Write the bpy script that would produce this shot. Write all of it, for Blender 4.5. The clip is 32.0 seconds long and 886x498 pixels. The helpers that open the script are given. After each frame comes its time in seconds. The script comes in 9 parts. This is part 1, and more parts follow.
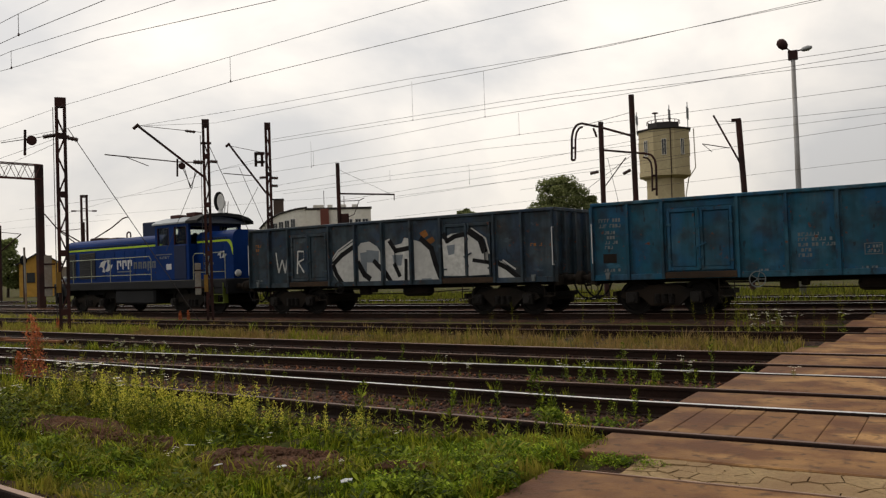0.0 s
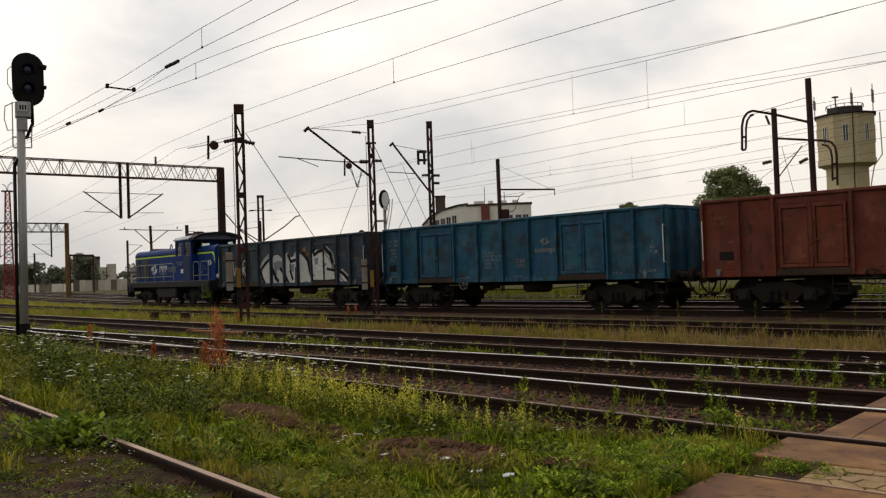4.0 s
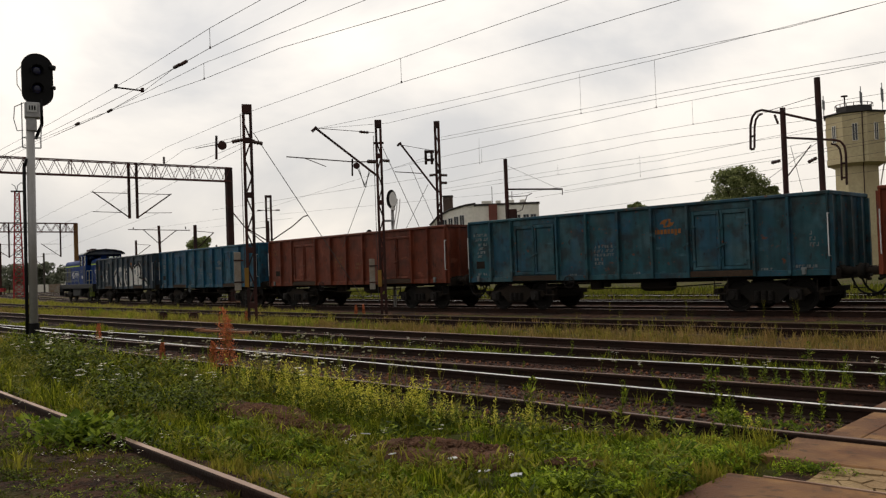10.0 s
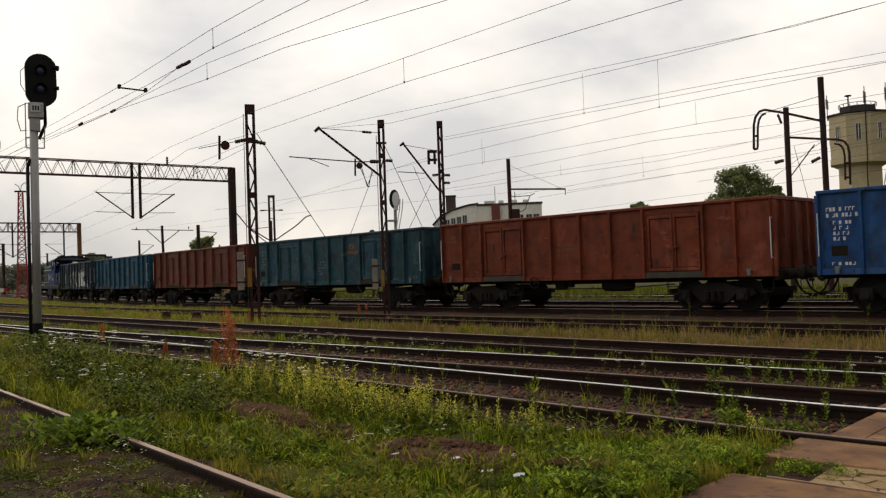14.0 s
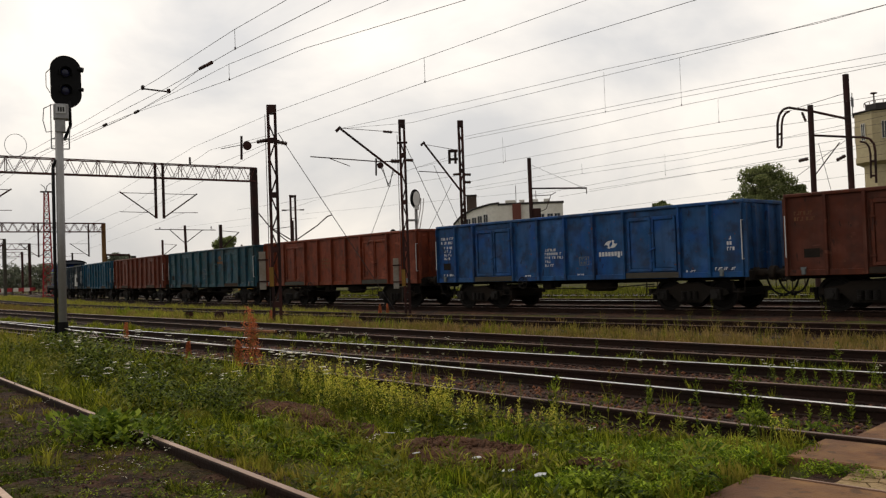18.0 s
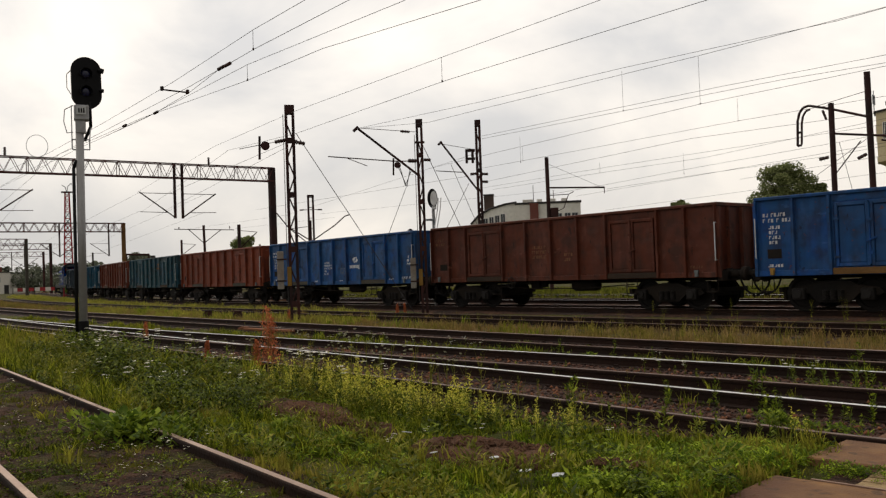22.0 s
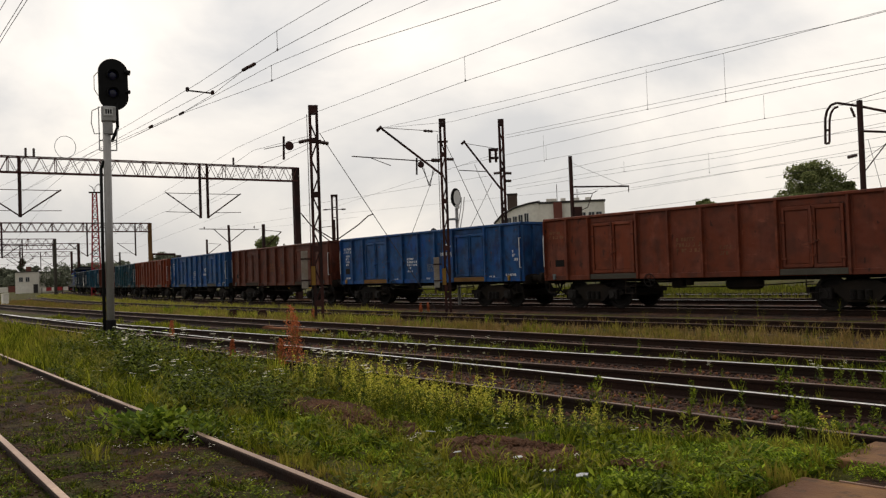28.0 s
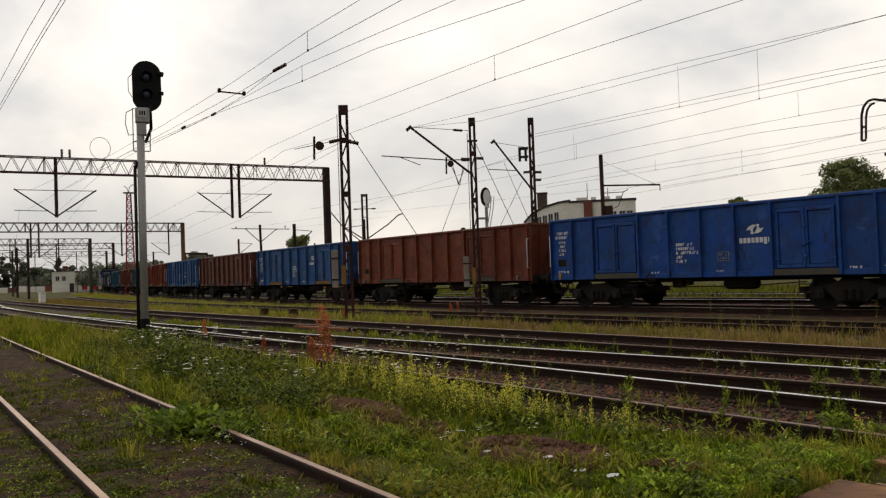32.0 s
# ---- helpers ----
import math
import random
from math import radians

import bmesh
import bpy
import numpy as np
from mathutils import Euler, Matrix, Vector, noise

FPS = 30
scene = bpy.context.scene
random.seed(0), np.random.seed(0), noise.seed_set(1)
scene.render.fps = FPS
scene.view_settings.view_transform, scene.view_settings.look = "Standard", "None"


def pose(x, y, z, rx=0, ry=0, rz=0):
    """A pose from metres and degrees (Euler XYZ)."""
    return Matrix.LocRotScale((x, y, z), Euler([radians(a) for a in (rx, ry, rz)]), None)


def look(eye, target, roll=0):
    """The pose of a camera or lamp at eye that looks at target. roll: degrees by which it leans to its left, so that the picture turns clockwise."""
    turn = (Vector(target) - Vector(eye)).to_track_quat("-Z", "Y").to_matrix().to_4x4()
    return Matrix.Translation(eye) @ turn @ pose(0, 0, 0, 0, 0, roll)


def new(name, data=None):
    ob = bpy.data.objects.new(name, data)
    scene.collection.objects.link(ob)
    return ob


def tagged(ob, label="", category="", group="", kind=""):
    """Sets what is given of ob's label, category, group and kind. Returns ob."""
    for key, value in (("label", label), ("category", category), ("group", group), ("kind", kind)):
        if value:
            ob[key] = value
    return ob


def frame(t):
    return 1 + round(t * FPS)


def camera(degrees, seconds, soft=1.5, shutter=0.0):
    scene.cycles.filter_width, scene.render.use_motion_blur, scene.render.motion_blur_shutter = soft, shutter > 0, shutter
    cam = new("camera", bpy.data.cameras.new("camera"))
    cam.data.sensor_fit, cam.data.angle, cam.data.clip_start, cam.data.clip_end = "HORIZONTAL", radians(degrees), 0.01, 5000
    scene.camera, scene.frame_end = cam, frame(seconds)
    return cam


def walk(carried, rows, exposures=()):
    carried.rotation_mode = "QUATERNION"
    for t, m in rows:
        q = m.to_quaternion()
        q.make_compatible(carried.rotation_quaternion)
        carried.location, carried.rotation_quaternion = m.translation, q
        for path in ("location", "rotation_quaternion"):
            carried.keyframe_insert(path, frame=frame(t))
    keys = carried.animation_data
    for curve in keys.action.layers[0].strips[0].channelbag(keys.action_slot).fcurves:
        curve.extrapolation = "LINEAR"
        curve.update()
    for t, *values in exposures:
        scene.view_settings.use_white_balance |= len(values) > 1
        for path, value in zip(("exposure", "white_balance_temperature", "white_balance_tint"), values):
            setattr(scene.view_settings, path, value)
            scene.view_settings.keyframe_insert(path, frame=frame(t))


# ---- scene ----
# ---------------------------------------------------------------- camera and its walk
EYE = (0.0, 0.0, 1.44)


def aim(yaw, pitch, roll):
    return Matrix.Translation(EYE) @ pose(0, 0, 0, 90 + pitch, 0, yaw) @ pose(0, 0, 0, 0, 0, roll)


cam = camera(55.2, 32.0, 1.28)
PATH = [
    (0.0, 31.471, 1.388, -1.942), (0.5, 32.617, 1.394, -1.952), (1.0, 34.272, 1.403, -1.965), (1.5, 35.846, 1.412, -1.977),
    (2.0, 37.370, 1.422, -1.988), (2.5, 38.453, 1.430, -1.996), (3.0, 39.941, 1.441, -2.005), (3.5, 41.376, 1.452, -2.014),
    (5.5, 42.981, 1.465, -2.023), (6.0, 42.939, 1.465, -2.023), (6.5, 42.889, 1.464, -2.022), (7.0, 42.873, 1.464, -2.022),
    (7.5, 42.848, 1.464, -2.022), (8.0, 42.836, 1.464, -2.022), (8.5, 42.836, 1.464, -2.022), (9.0, 42.825, 1.464, -2.022),
    (9.5, 42.826, 1.464, -2.022), (10.0, 42.816, 1.463, -2.022), (10.5, 42.821, 1.464, -2.022), (11.0, 42.814, 1.463, -2.022),
    (11.5, 42.832, 1.464, -2.022), (12.0, 42.836, 1.464, -2.022), (12.5, 42.848, 1.464, -2.022), (13.0, 42.881, 1.464, -2.022),
    (13.5, 42.881, 1.464, -2.022), (14.0, 43.010, 1.465, -2.023), (14.5, 43.122, 1.466, -2.024), (16.5, 43.667, 1.471, -2.027),
    (17.0, 43.889, 1.473, -2.028), (17.5, 44.201, 1.475, -2.029), (18.0, 44.418, 1.477, -2.030), (18.5, 44.785, 1.481, -2.032),
    (19.0, 44.986, 1.482, -2.033), (19.5, 45.190, 1.484, -2.034), (20.0, 45.298, 1.485, -2.035), (20.5, 45.556, 1.488, -2.036),
    (21.0, 45.586, 1.488, -2.036), (21.5, 45.586, 1.488, -2.036), (22.0, 45.588, 1.488, -2.036), (22.5, 45.793, 1.490, -2.037),
    (23.0, 45.883, 1.491, -2.037), (23.5, 45.889, 1.491, -2.037), (24.0, 45.939, 1.491, -2.038), (24.5, 45.996, 1.492, -2.038),
    (25.0, 46.013, 1.492, -2.038), (25.5, 46.031, 1.492, -2.038), (27.5, 46.973, 1.501, -2.042), (28.0, 47.165, 1.503, -2.043),
    (28.5, 47.399, 1.505, -2.044), (29.0, 47.668, 1.508, -2.045), (29.5, 47.968, 1.511, -2.046), (30.0, 48.226, 1.513, -2.047),
    (30.5, 48.350, 1.515, -2.048), (31.0, 48.498, 1.516, -2.048), (31.5, 48.798, 1.519, -2.049), (32.0, 49.176, 1.523, -2.051),
]
walk(cam, [(t, aim(a, b, c)) for t, a, b, c in PATH], [(0.0, 0.0, 6920, 12), (32.0, 0.0, 6920, 12)])

# ---------------------------------------------------------------- world and sun: a bright overcast sky
SUN_AZ, SUN_EL = radians(-84), radians(42)      # azimuth from +y towards +x
world = bpy.data.worlds.new("overcast_sky")
scene.world = world
world.use_nodes = True
wn, wl = world.node_tree.nodes, world.node_tree.links
wn.clear()
w_out = wn.new("ShaderNodeOutputWorld")
w_bg = wn.new("ShaderNodeBackground")
w_sky = wn.new("ShaderNodeTexSky")
w_sky.sky_type = "NISHITA"
w_sky.sun_disc = False
w_sky.sun_elevation, w_sky.sun_rotation = SUN_EL, SUN_AZ
w_tex = wn.new("ShaderNodeTexCoord")
w_map = wn.new("ShaderNodeMapping")
w_map.inputs["Scale"].default_value = (1.25, 1.25, 2.2)
w_noise = wn.new("ShaderNodeTexNoise")
w_noise.inputs["Scale"].default_value = 2.3
w_noise.inputs["Detail"].default_value = 7.0
w_noise.inputs["Roughness"].default_value = 0.52
w_noise.inputs["Distortion"].default_value = 0.35
w_ramp = wn.new("ShaderNodeValToRGB")
w_ramp.color_ramp.elements[0].position, w_ramp.color_ramp.elements[0].color = 0.38, (0.77, 0.79, 0.81, 1)
w_ramp.color_ramp.elements[1].position, w_ramp.color_ramp.elements[1].color = 0.60, (1.17, 1.14, 1.08, 1)
w_mix = wn.new("ShaderNodeMix")
w_mix.data_type = "RGBA"
w_mix.inputs["Factor"].default_value = 0.93
w_dim = wn.new("ShaderNodeVectorMath")
w_dim.operation = "SCALE"
w_dim.inputs["Scale"].default_value = 0.08
wl.new(w_tex.outputs["Generated"], w_map.inputs["Vector"])
wl.new(w_map.outputs["Vector"], w_noise.inputs["Vector"])
wl.new(w_noise.outputs["Fac"], w_ramp.inputs["Fac"])
wl.new(w_sky.outputs["Color"], w_dim.inputs[0])
wl.new(w_dim.outputs["Vector"], w_mix.inputs["A"])
wl.new(w_ramp.outputs["Color"], w_mix.inputs["B"])
# the overcast is brightest round the hidden sun and duller away from it
w_dot = wn.new("ShaderNodeVectorMath")
w_dot.operation = "DOT_PRODUCT"
w_dot.inputs[1].default_value = (math.sin(SUN_AZ) * math.cos(SUN_EL), math.cos(SUN_AZ) * math.cos(SUN_EL), math.sin(SUN_EL))
w_fall = wn.new("ShaderNodeMapRange")
w_fall.interpolation_type = "SMOOTHSTEP"
w_fall.inputs["From Min"].default_value, w_fall.inputs["From Max"].default_value = -0.75, 0.55
w_fall.inputs["To Min"].default_value, w_fall.inputs["To Max"].default_value = 0.30, 1.0
w_shade = wn.new("ShaderNodeVectorMath")
w_shade.operation = "SCALE"
wl.new(w_tex.outputs["Generated"], w_dot.inputs[0])
wl.new(w_dot.outputs["Value"], w_fall.inputs["Value"])
wl.new(w_mix.outputs["Result"], w_shade.inputs[0])
# thicker haze low over the horizon
w_sep = wn.new("ShaderNodeSeparateXYZ")
w_low = wn.new("ShaderNodeMapRange")
w_low.interpolation_type = "SMOOTHSTEP"
w_low.inputs["From Min"].default_value, w_low.inputs["From Max"].default_value = 0.0, 0.30
w_low.inputs["To Min"].default_value, w_low.inputs["To Max"].default_value = 0.80, 1.0
w_mul = wn.new("ShaderNodeMath")
w_mul.operation = "MULTIPLY"
wl.new(w_tex.outputs["Generated"], w_sep.inputs[0])
wl.new(w_sep.outputs["Z"], w_low.inputs["Value"])
wl.new(w_low.outputs["Result"], w_mul.inputs[0])
wl.new(w_fall.outputs["Result"], w_mul.inputs[1])
wl.new(w_mul.outputs[0], w_shade.inputs["Scale"])
wl.new(w_shade.outputs["Vector"], w_bg.inputs["Color"])
w_bg.inputs["Strength"].default_value = 1.0
wl.new(w_bg.outputs["Background"], w_out.inputs["Surface"])

sun = new("sun", bpy.data.lights.new("sun", "SUN"))
sun.data.energy, sun.data.angle, sun.data.color = 1.0, radians(20), (1.0, 0.95, 0.86)
sun.matrix_basis = look((0, 0, 60), (-60 * math.sin(SUN_AZ) / math.tan(SUN_EL), -60 * math.cos(SUN_AZ) / math.tan(SUN_EL), 0))

# ---------------------------------------------------------------- materials
def material(name):
    m = bpy.data.materials.new(name)
    m.use_nodes = True
    n, l = m.node_tree.nodes, m.node_tree.links
    return m, n, l, n["Principled BSDF"]


def mixed(n, l, a, b, fac):
    """A colour between a and b (colours or sockets) by the socket fac."""
    x = n.new("ShaderNodeMix")
    x.data_type = "RGBA"
    for key, value in (("A", a), ("B", b)):
        if isinstance(value, tuple):
            x.inputs[key].default_value = (*value[:3], 1)
        else:
            l.new(value, x.inputs[key])
    l.new(fac, x.inputs["Factor"])
    return x.outputs["Result"]


def grain(n, l, scale, detail=4.0, lo=0.4, hi=0.6, stretch=(1, 1, 1), space="Object"):
    """A noise of that scale (per metre), spread between lo and hi to 0..1."""
    co, mp, no = n.new("ShaderNodeTexCoord"), n.new("ShaderNodeMapping"), n.new("ShaderNodeTexNoise")
    mp.inputs["Scale"].default_value = stretch
    no.inputs["Scale"].default_value, no.inputs["Detail"].default_value = scale, detail
    if space == "World":
        geo = n.new("ShaderNodeNewGeometry")
        l.new(geo.outputs["Position"], mp.inputs["Vector"])
    else:
        l.new(co.outputs[space], mp.inputs["Vector"])
        info, add = n.new("ShaderNodeObjectInfo"), n.new("ShaderNodeVectorMath")
        add.operation = "MULTIPLY_ADD"
        add.inputs[1].default_value = (1, 1, 1)
        mul = n.new("ShaderNodeMath")
        mul.operation = "MULTIPLY"
        mul.inputs[1].default_value = 40.0
        l.new(info.outputs["Random"], mul.inputs[0])
        l.new(mp.outputs["Vector"], add.inputs[0])
        l.new(mul.outputs[0], add.inputs[2])
        mp = add
    l.new(mp.outputs["Vector"], no.inputs["Vector"])
    r = n.new("ShaderNodeMapRange")
    r.inputs["From Min"].default_value, r.inputs["From Max"].default_value = lo, hi
    l.new(no.outputs["Fac"], r.inputs["Value"])
    return r.outputs["Result"]


def bump(n, l, bsdf, height, strength, distance=0.01):
    b = n.new("ShaderNodeBump")
    b.inputs["Strength"].default_value, b.inputs["Distance"].default_value = strength, distance
    l.new(height, b.inputs["Height"])
    l.new(b.outputs["Normal"], bsdf.inputs["Normal"])


def plain(name, colour, rough=0.7, metal=0.0, spread=0.25, scale=6.0, relief=0.15, second=None, space="Object"):
    """A surface of one colour with stains at two scales and fine relief."""
    m, n, l, s = material(name)
    dark = tuple(c * (1 - spread) for c in colour)
    big = grain(n, l, scale * 0.12, 3, 0.35, 0.65, space=space)
    fine = grain(n, l, scale * 2.2, 5, 0.3, 0.7, space=space)
    c = mixed(n, l, dark, tuple(colour), fine)
    c = mixed(n, l, c, tuple(second or [x * (1 - 1.3 * spread) for x in colour]), big)
    l.new(c, s.inputs["Base Color"])
    s.inputs["Roughness"].default_value, s.inputs["Metallic"].default_value = rough, metal
    s.inputs["Specular IOR Level"].default_value = 0.5 if rough < 0.45 else 0.2
    if relief:
        bump(n, l, s, fine, relief, 0.02)
    return m


def wagon_paint(name, colour, rust=0.5, fade=0.3, dirt=0.55):
    """Old wagon paint: faded patches, grime in streaks, rust spots and a dusting."""
    m, n, l, s = material(name)
    col = tuple(x * 1.30 for x in colour)
    faded = tuple(x * (1 - fade) + fade * 0.30 for x in col)
    c = mixed(n, l, col, faded, grain(n, l, 0.9, 4, 0.45, 0.75))
    info = n.new("ShaderNodeObjectInfo")
    c = mixed(n, l, c, tuple(x * 0.55 + 0.004 for x in col), math_scaled(n, l, info.outputs["Random"], 0.45))
    wash = grain(n, l, 0.8, 3, 0.50, 0.62)
    c = mixed(n, l, c, (col[0] * 0.75, col[1] * 0.85, col[2] * 1.25), math_scaled(n, l, wash, 0.6))
    streak = grain(n, l, 1.0, 5, 0.45, 0.80, (5.0, 5.0, 0.45))
    c = mixed(n, l, c, tuple(x * (1 - dirt) + 0.006 for x in col), streak)
    chalk = grain(n, l, 1.7, 7, 0.60, 0.74, (1.0, 1.0, 0.6))
    c = mixed(n, l, c, tuple(x * 1.35 + 0.022 for x in col), math_scaled(n, l, chalk, 0.7))
    cloud = grain(n, l, 2.4, 7, 0.47, 0.66)
    c = mixed(n, l, c, (0.018, 0.013, 0.010), math_scaled(n, l, cloud, dirt))
    spots = grain(n, l, 7.0, 7, 0.70 - 0.12 * rust, 0.78 - 0.10 * rust)
    c = mixed(n, l, c, (0.105, 0.035, 0.016), spots)
    chips = grain(n, l, 4.5, 8, 0.655, 0.685, (1.3, 1.3, 0.55))
    c = mixed(n, l, c, (0.012, 0.008, 0.007), math_scaled(n, l, chips, 0.6))
    scrape = grain(n, l, 2.1, 8, 0.66, 0.72, (0.6, 0.6, 1.6))
    c = mixed(n, l, c, tuple(x * 1.5 + 0.03 for x in col), math_scaled(n, l, scrape, 0.55))
    l.new(c, s.inputs["Base Color"])
    s.inputs["Roughness"].default_value = 0.6
    s.inputs["Specular IOR Level"].default_value = 0.18
    dents = grain(n, l, 1.6, 2, 0.2, 0.8)
    bump(n, l, s, dents, 0.5, 0.08)
    return m


def math_scaled(n, l, socket, k):
    x = n.new("ShaderNodeMath")
    x.operation = "MULTIPLY"
    x.inputs[1].default_value = k
    l.new(socket, x.inputs[0])
    return x.outputs[0]


def leafy(name, a, b, c2=None, gloss=0.5, through_light=0.25, petals=False, c2_from=0.5):
    """Leaves and blades: each island its own shade between a and b, with some light passing through."""
    m, n, l, s = material(name)
    geo = n.new("ShaderNodeNewGeometry")
    fac = geo.outputs["Random Per Island"]
    if not petals:
        deep = n.new("ShaderNodeMath")
        deep.operation, deep.inputs[1].default_value = "POWER", 1.7
        l.new(fac, deep.inputs[0])
        fac, b = deep.outputs[0], tuple(v * 1.25 for v in b)
    c = mixed(n, l, tuple(a), tuple(b), fac)
    if c2:
        c = mixed(n, l, c, tuple(c2), grain(n, l, 0.45, 4, c2_from, c2_from + 0.16, space="World"))
    if not petals:
        clump = grain(n, l, 4.0, 3, 0.50, 0.60, space="World")
        c = mixed(n, l, c, (a[0] * 0.6, a[1] * 0.65, a[2] * 0.6), math_scaled(n, l, clump, 0.6))
    l.new(c, s.inputs["Base Color"])
    s.inputs["Roughness"].default_value = gloss
    s.inputs["Specular IOR Level"].default_value = 0.05
    if through_light:
        t, add = n.new("ShaderNodeBsdfTranslucent"), n.new("ShaderNodeMixShader")
        l.new(c, t.inputs["Color"])
        add.inputs[0].default_value = through_light
        l.new(s.outputs[0], add.inputs[1])
        l.new(t.outputs[0], add.inputs[2])
        l.new(add.outputs[0], n["Material Output"].inputs["Surface"])
    return m


def ground_material():
    m, n, l, s = material("yard_earth_and_turf")
    turf = mixed(n, l, (0.045, 0.052, 0.008), (0.085, 0.074, 0.016), grain(n, l, 0.35, 4, 0.4, 0.65, space="World"))
    turf = mixed(n, l, turf, (0.040, 0.042, 0.014), grain(n, l, 9.0, 5, 0.4, 0.7, space="World"))
    soil = mixed(n, l, (0.085, 0.048, 0.030), (0.026, 0.016, 0.011), grain(n, l, 6.0, 6, 0.35, 0.65, space="World"))
    c = mixed(n, l, turf, soil, grain(n, l, 0.8, 5, 0.54, 0.62, space="World"))
    l.new(c, s.inputs["Base Color"])
    s.inputs["Roughness"].default_value = 0.95
    s.inputs["Specular IOR Level"].default_value = 0.1
    bump(n, l, s, grain(n, l, 14.0, 6, 0.3, 0.7, space="World"), 0.6, 0.05)
    return m


def ballast_material():
    m, n, l, s = material("oily_brown_ballast")
    v = n.new("ShaderNodeTexVoronoi")
    v.inputs["Scale"].default_value = 16.0
    geo = n.new("ShaderNodeNewGeometry")
    l.new(geo.outputs["Position"], v.inputs["Vector"])
    hsv = n.new("ShaderNodeSeparateColor")
    l.new(v.outputs["Color"], hsv.inputs["Color"])
    c = mixed(n, l, (0.014, 0.007, 0.005), (0.110, 0.050, 0.028), hsv.outputs[0])
    c = mixed(n, l, c, (0.020, 0.012, 0.009), grain(n, l, 0.7, 4, 0.42, 0.62, space="World"))
    l.new(c, s.inputs["Base Color"])
    s.inputs["Roughness"].default_value = 0.9
    s.inputs["Specular IOR Level"].default_value = 0.2
    bump(n, l, s, v.outputs["Distance"], 0.9, 0.05)
    return m


def stone_material():
    m, n, l, s = material("ballast_stones")
    geo = n.new("ShaderNodeNewGeometry")
    c = mixed(n, l, (0.010, 0.005, 0.004), (0.090, 0.033, 0.018), geo.outputs["Random Per Island"])
    l.new(c, s.inputs["Base Color"])
    s.inputs["Roughness"].default_value = 0.9
    return m


def concrete_slab(name, a, b, stain, much):
    """Worn concrete: every slab its own tint, blotches, tyre-worn streaks along the road and fine grain."""
    m, n, l, s = material(name)
    info = n.new("ShaderNodeObjectInfo")
    c = mixed(n, l, a, b, math_scaled(n, l, info.outputs["Random"], 1.0))
    c = mixed(n, l, c, (b[0] * 1.40, b[1] * 1.48, b[2] * 1.5), grain(n, l, 0.9, 5, 0.48, 0.62, space="World"))
    c = mixed(n, l, c, stain, math_scaled(n, l, grain(n, l, 1.7, 7, 0.46, 0.60, space="World"), much))
    c = mixed(n, l, c, (0.11, 0.055, 0.030), math_scaled(n, l, grain(n, l, 1.0, 5, 0.52, 0.72, (0.6, 5, 1), space="World"), 0.45))
    geo, sep, rim = n.new("ShaderNodeNewGeometry"), n.new("ShaderNodeSeparateXYZ"), n.new("ShaderNodeMapRange")
    l.new(geo.outputs["Position"], sep.inputs[0])
    l.new(sep.outputs["X"], rim.inputs["Value"])
    rim.inputs["From Min"].default_value, rim.inputs["From Max"].default_value = -1.1, -2.8      # earth trodden onto the slab ends
    dirt = n.new("ShaderNodeMath")
    dirt.operation, dirt.use_clamp = "MULTIPLY", True
    l.new(rim.outputs["Result"], dirt.inputs[0])
    l.new(grain(n, l, 2.2, 6, 0.28, 0.55, space="World"), dirt.inputs[1])
    c = mixed(n, l, c, (0.098, 0.046, 0.028), dirt.outputs[0])
    pits = grain(n, l, 7.0, 8, 0.57, 0.66, space="World")
    c = mixed(n, l, c, (0.060, 0.034, 0.022), math_scaled(n, l, pits, 0.75))
    fine = grain(n, l, 40.0, 5, 0.3, 0.7, space="World")
    c = mixed(n, l, c, (0.12, 0.075, 0.045), math_scaled(n, l, fine, 0.3))
    l.new(c, s.inputs["Base Color"])
    s.inputs["Roughness"].default_value = 0.85
    s.inputs["Specular IOR Level"].default_value = 0.2
    bump(n, l, s, fine, 0.35, 0.012)
    return m


def rail_side():
    return plain("rusty_rail_web", (0.028, 0.0115, 0.007), 0.9, 0.0, 0.45, 12, 0.3, (0.014, 0.008, 0.006), "World")


def soil_material():
    """Dark trodden earth with small stones and a mossy film in patches."""
    m, n, l, s = material("stony_track_earth")
    c = mixed(n, l, (0.070, 0.036, 0.022), (0.017, 0.009, 0.006), grain(n, l, 7.0, 6, 0.38, 0.62, space="World"))
    c = mixed(n, l, c, (0.090, 0.052, 0.033), grain(n, l, 34.0, 3, 0.60, 0.66, space="World"))
    c = mixed(n, l, c, (0.050, 0.060, 0.009), math_scaled(n, l, grain(n, l, 1.6, 6, 0.50, 0.62, space="World"), 0.5))
    l.new(c, s.inputs["Base Color"])
    s.inputs["Roughness"].default_value = 0.95
    s.inputs["Specular IOR Level"].default_value = 0.1
    bump(n, l, s, grain(n, l, 20.0, 6, 0.3, 0.7, space="World"), 0.9, 0.04)
    return m


SOIL = soil_material()
GROUND, BALLAST, STONES, SLAB = ground_material(), ballast_material(), stone_material(), concrete_slab("worn_crossing_slab", (0.190, 0.088, 0.036), (0.285, 0.150, 0.058), (0.105, 0.040, 0.021), 0.85)
RAIL_WEB = rail_side()
RAIL_BRIGHT = plain("polished_rail_head", (0.95, 0.94, 0.92), 0.30, 1.0, 0.15, 9, 0.0, space="World")
RAIL_DULL = plain("dull_rail_head", (0.20, 0.13, 0.10), 0.5, 0.6, 0.3, 9, 0.1, (0.10, 0.06, 0.045), "World")
RAIL_HALF = plain("half_polished_rail_head", (0.50, 0.38, 0.34), 0.40, 0.8, 0.4, 3, 0.1, (0.20, 0.12, 0.09), "World")
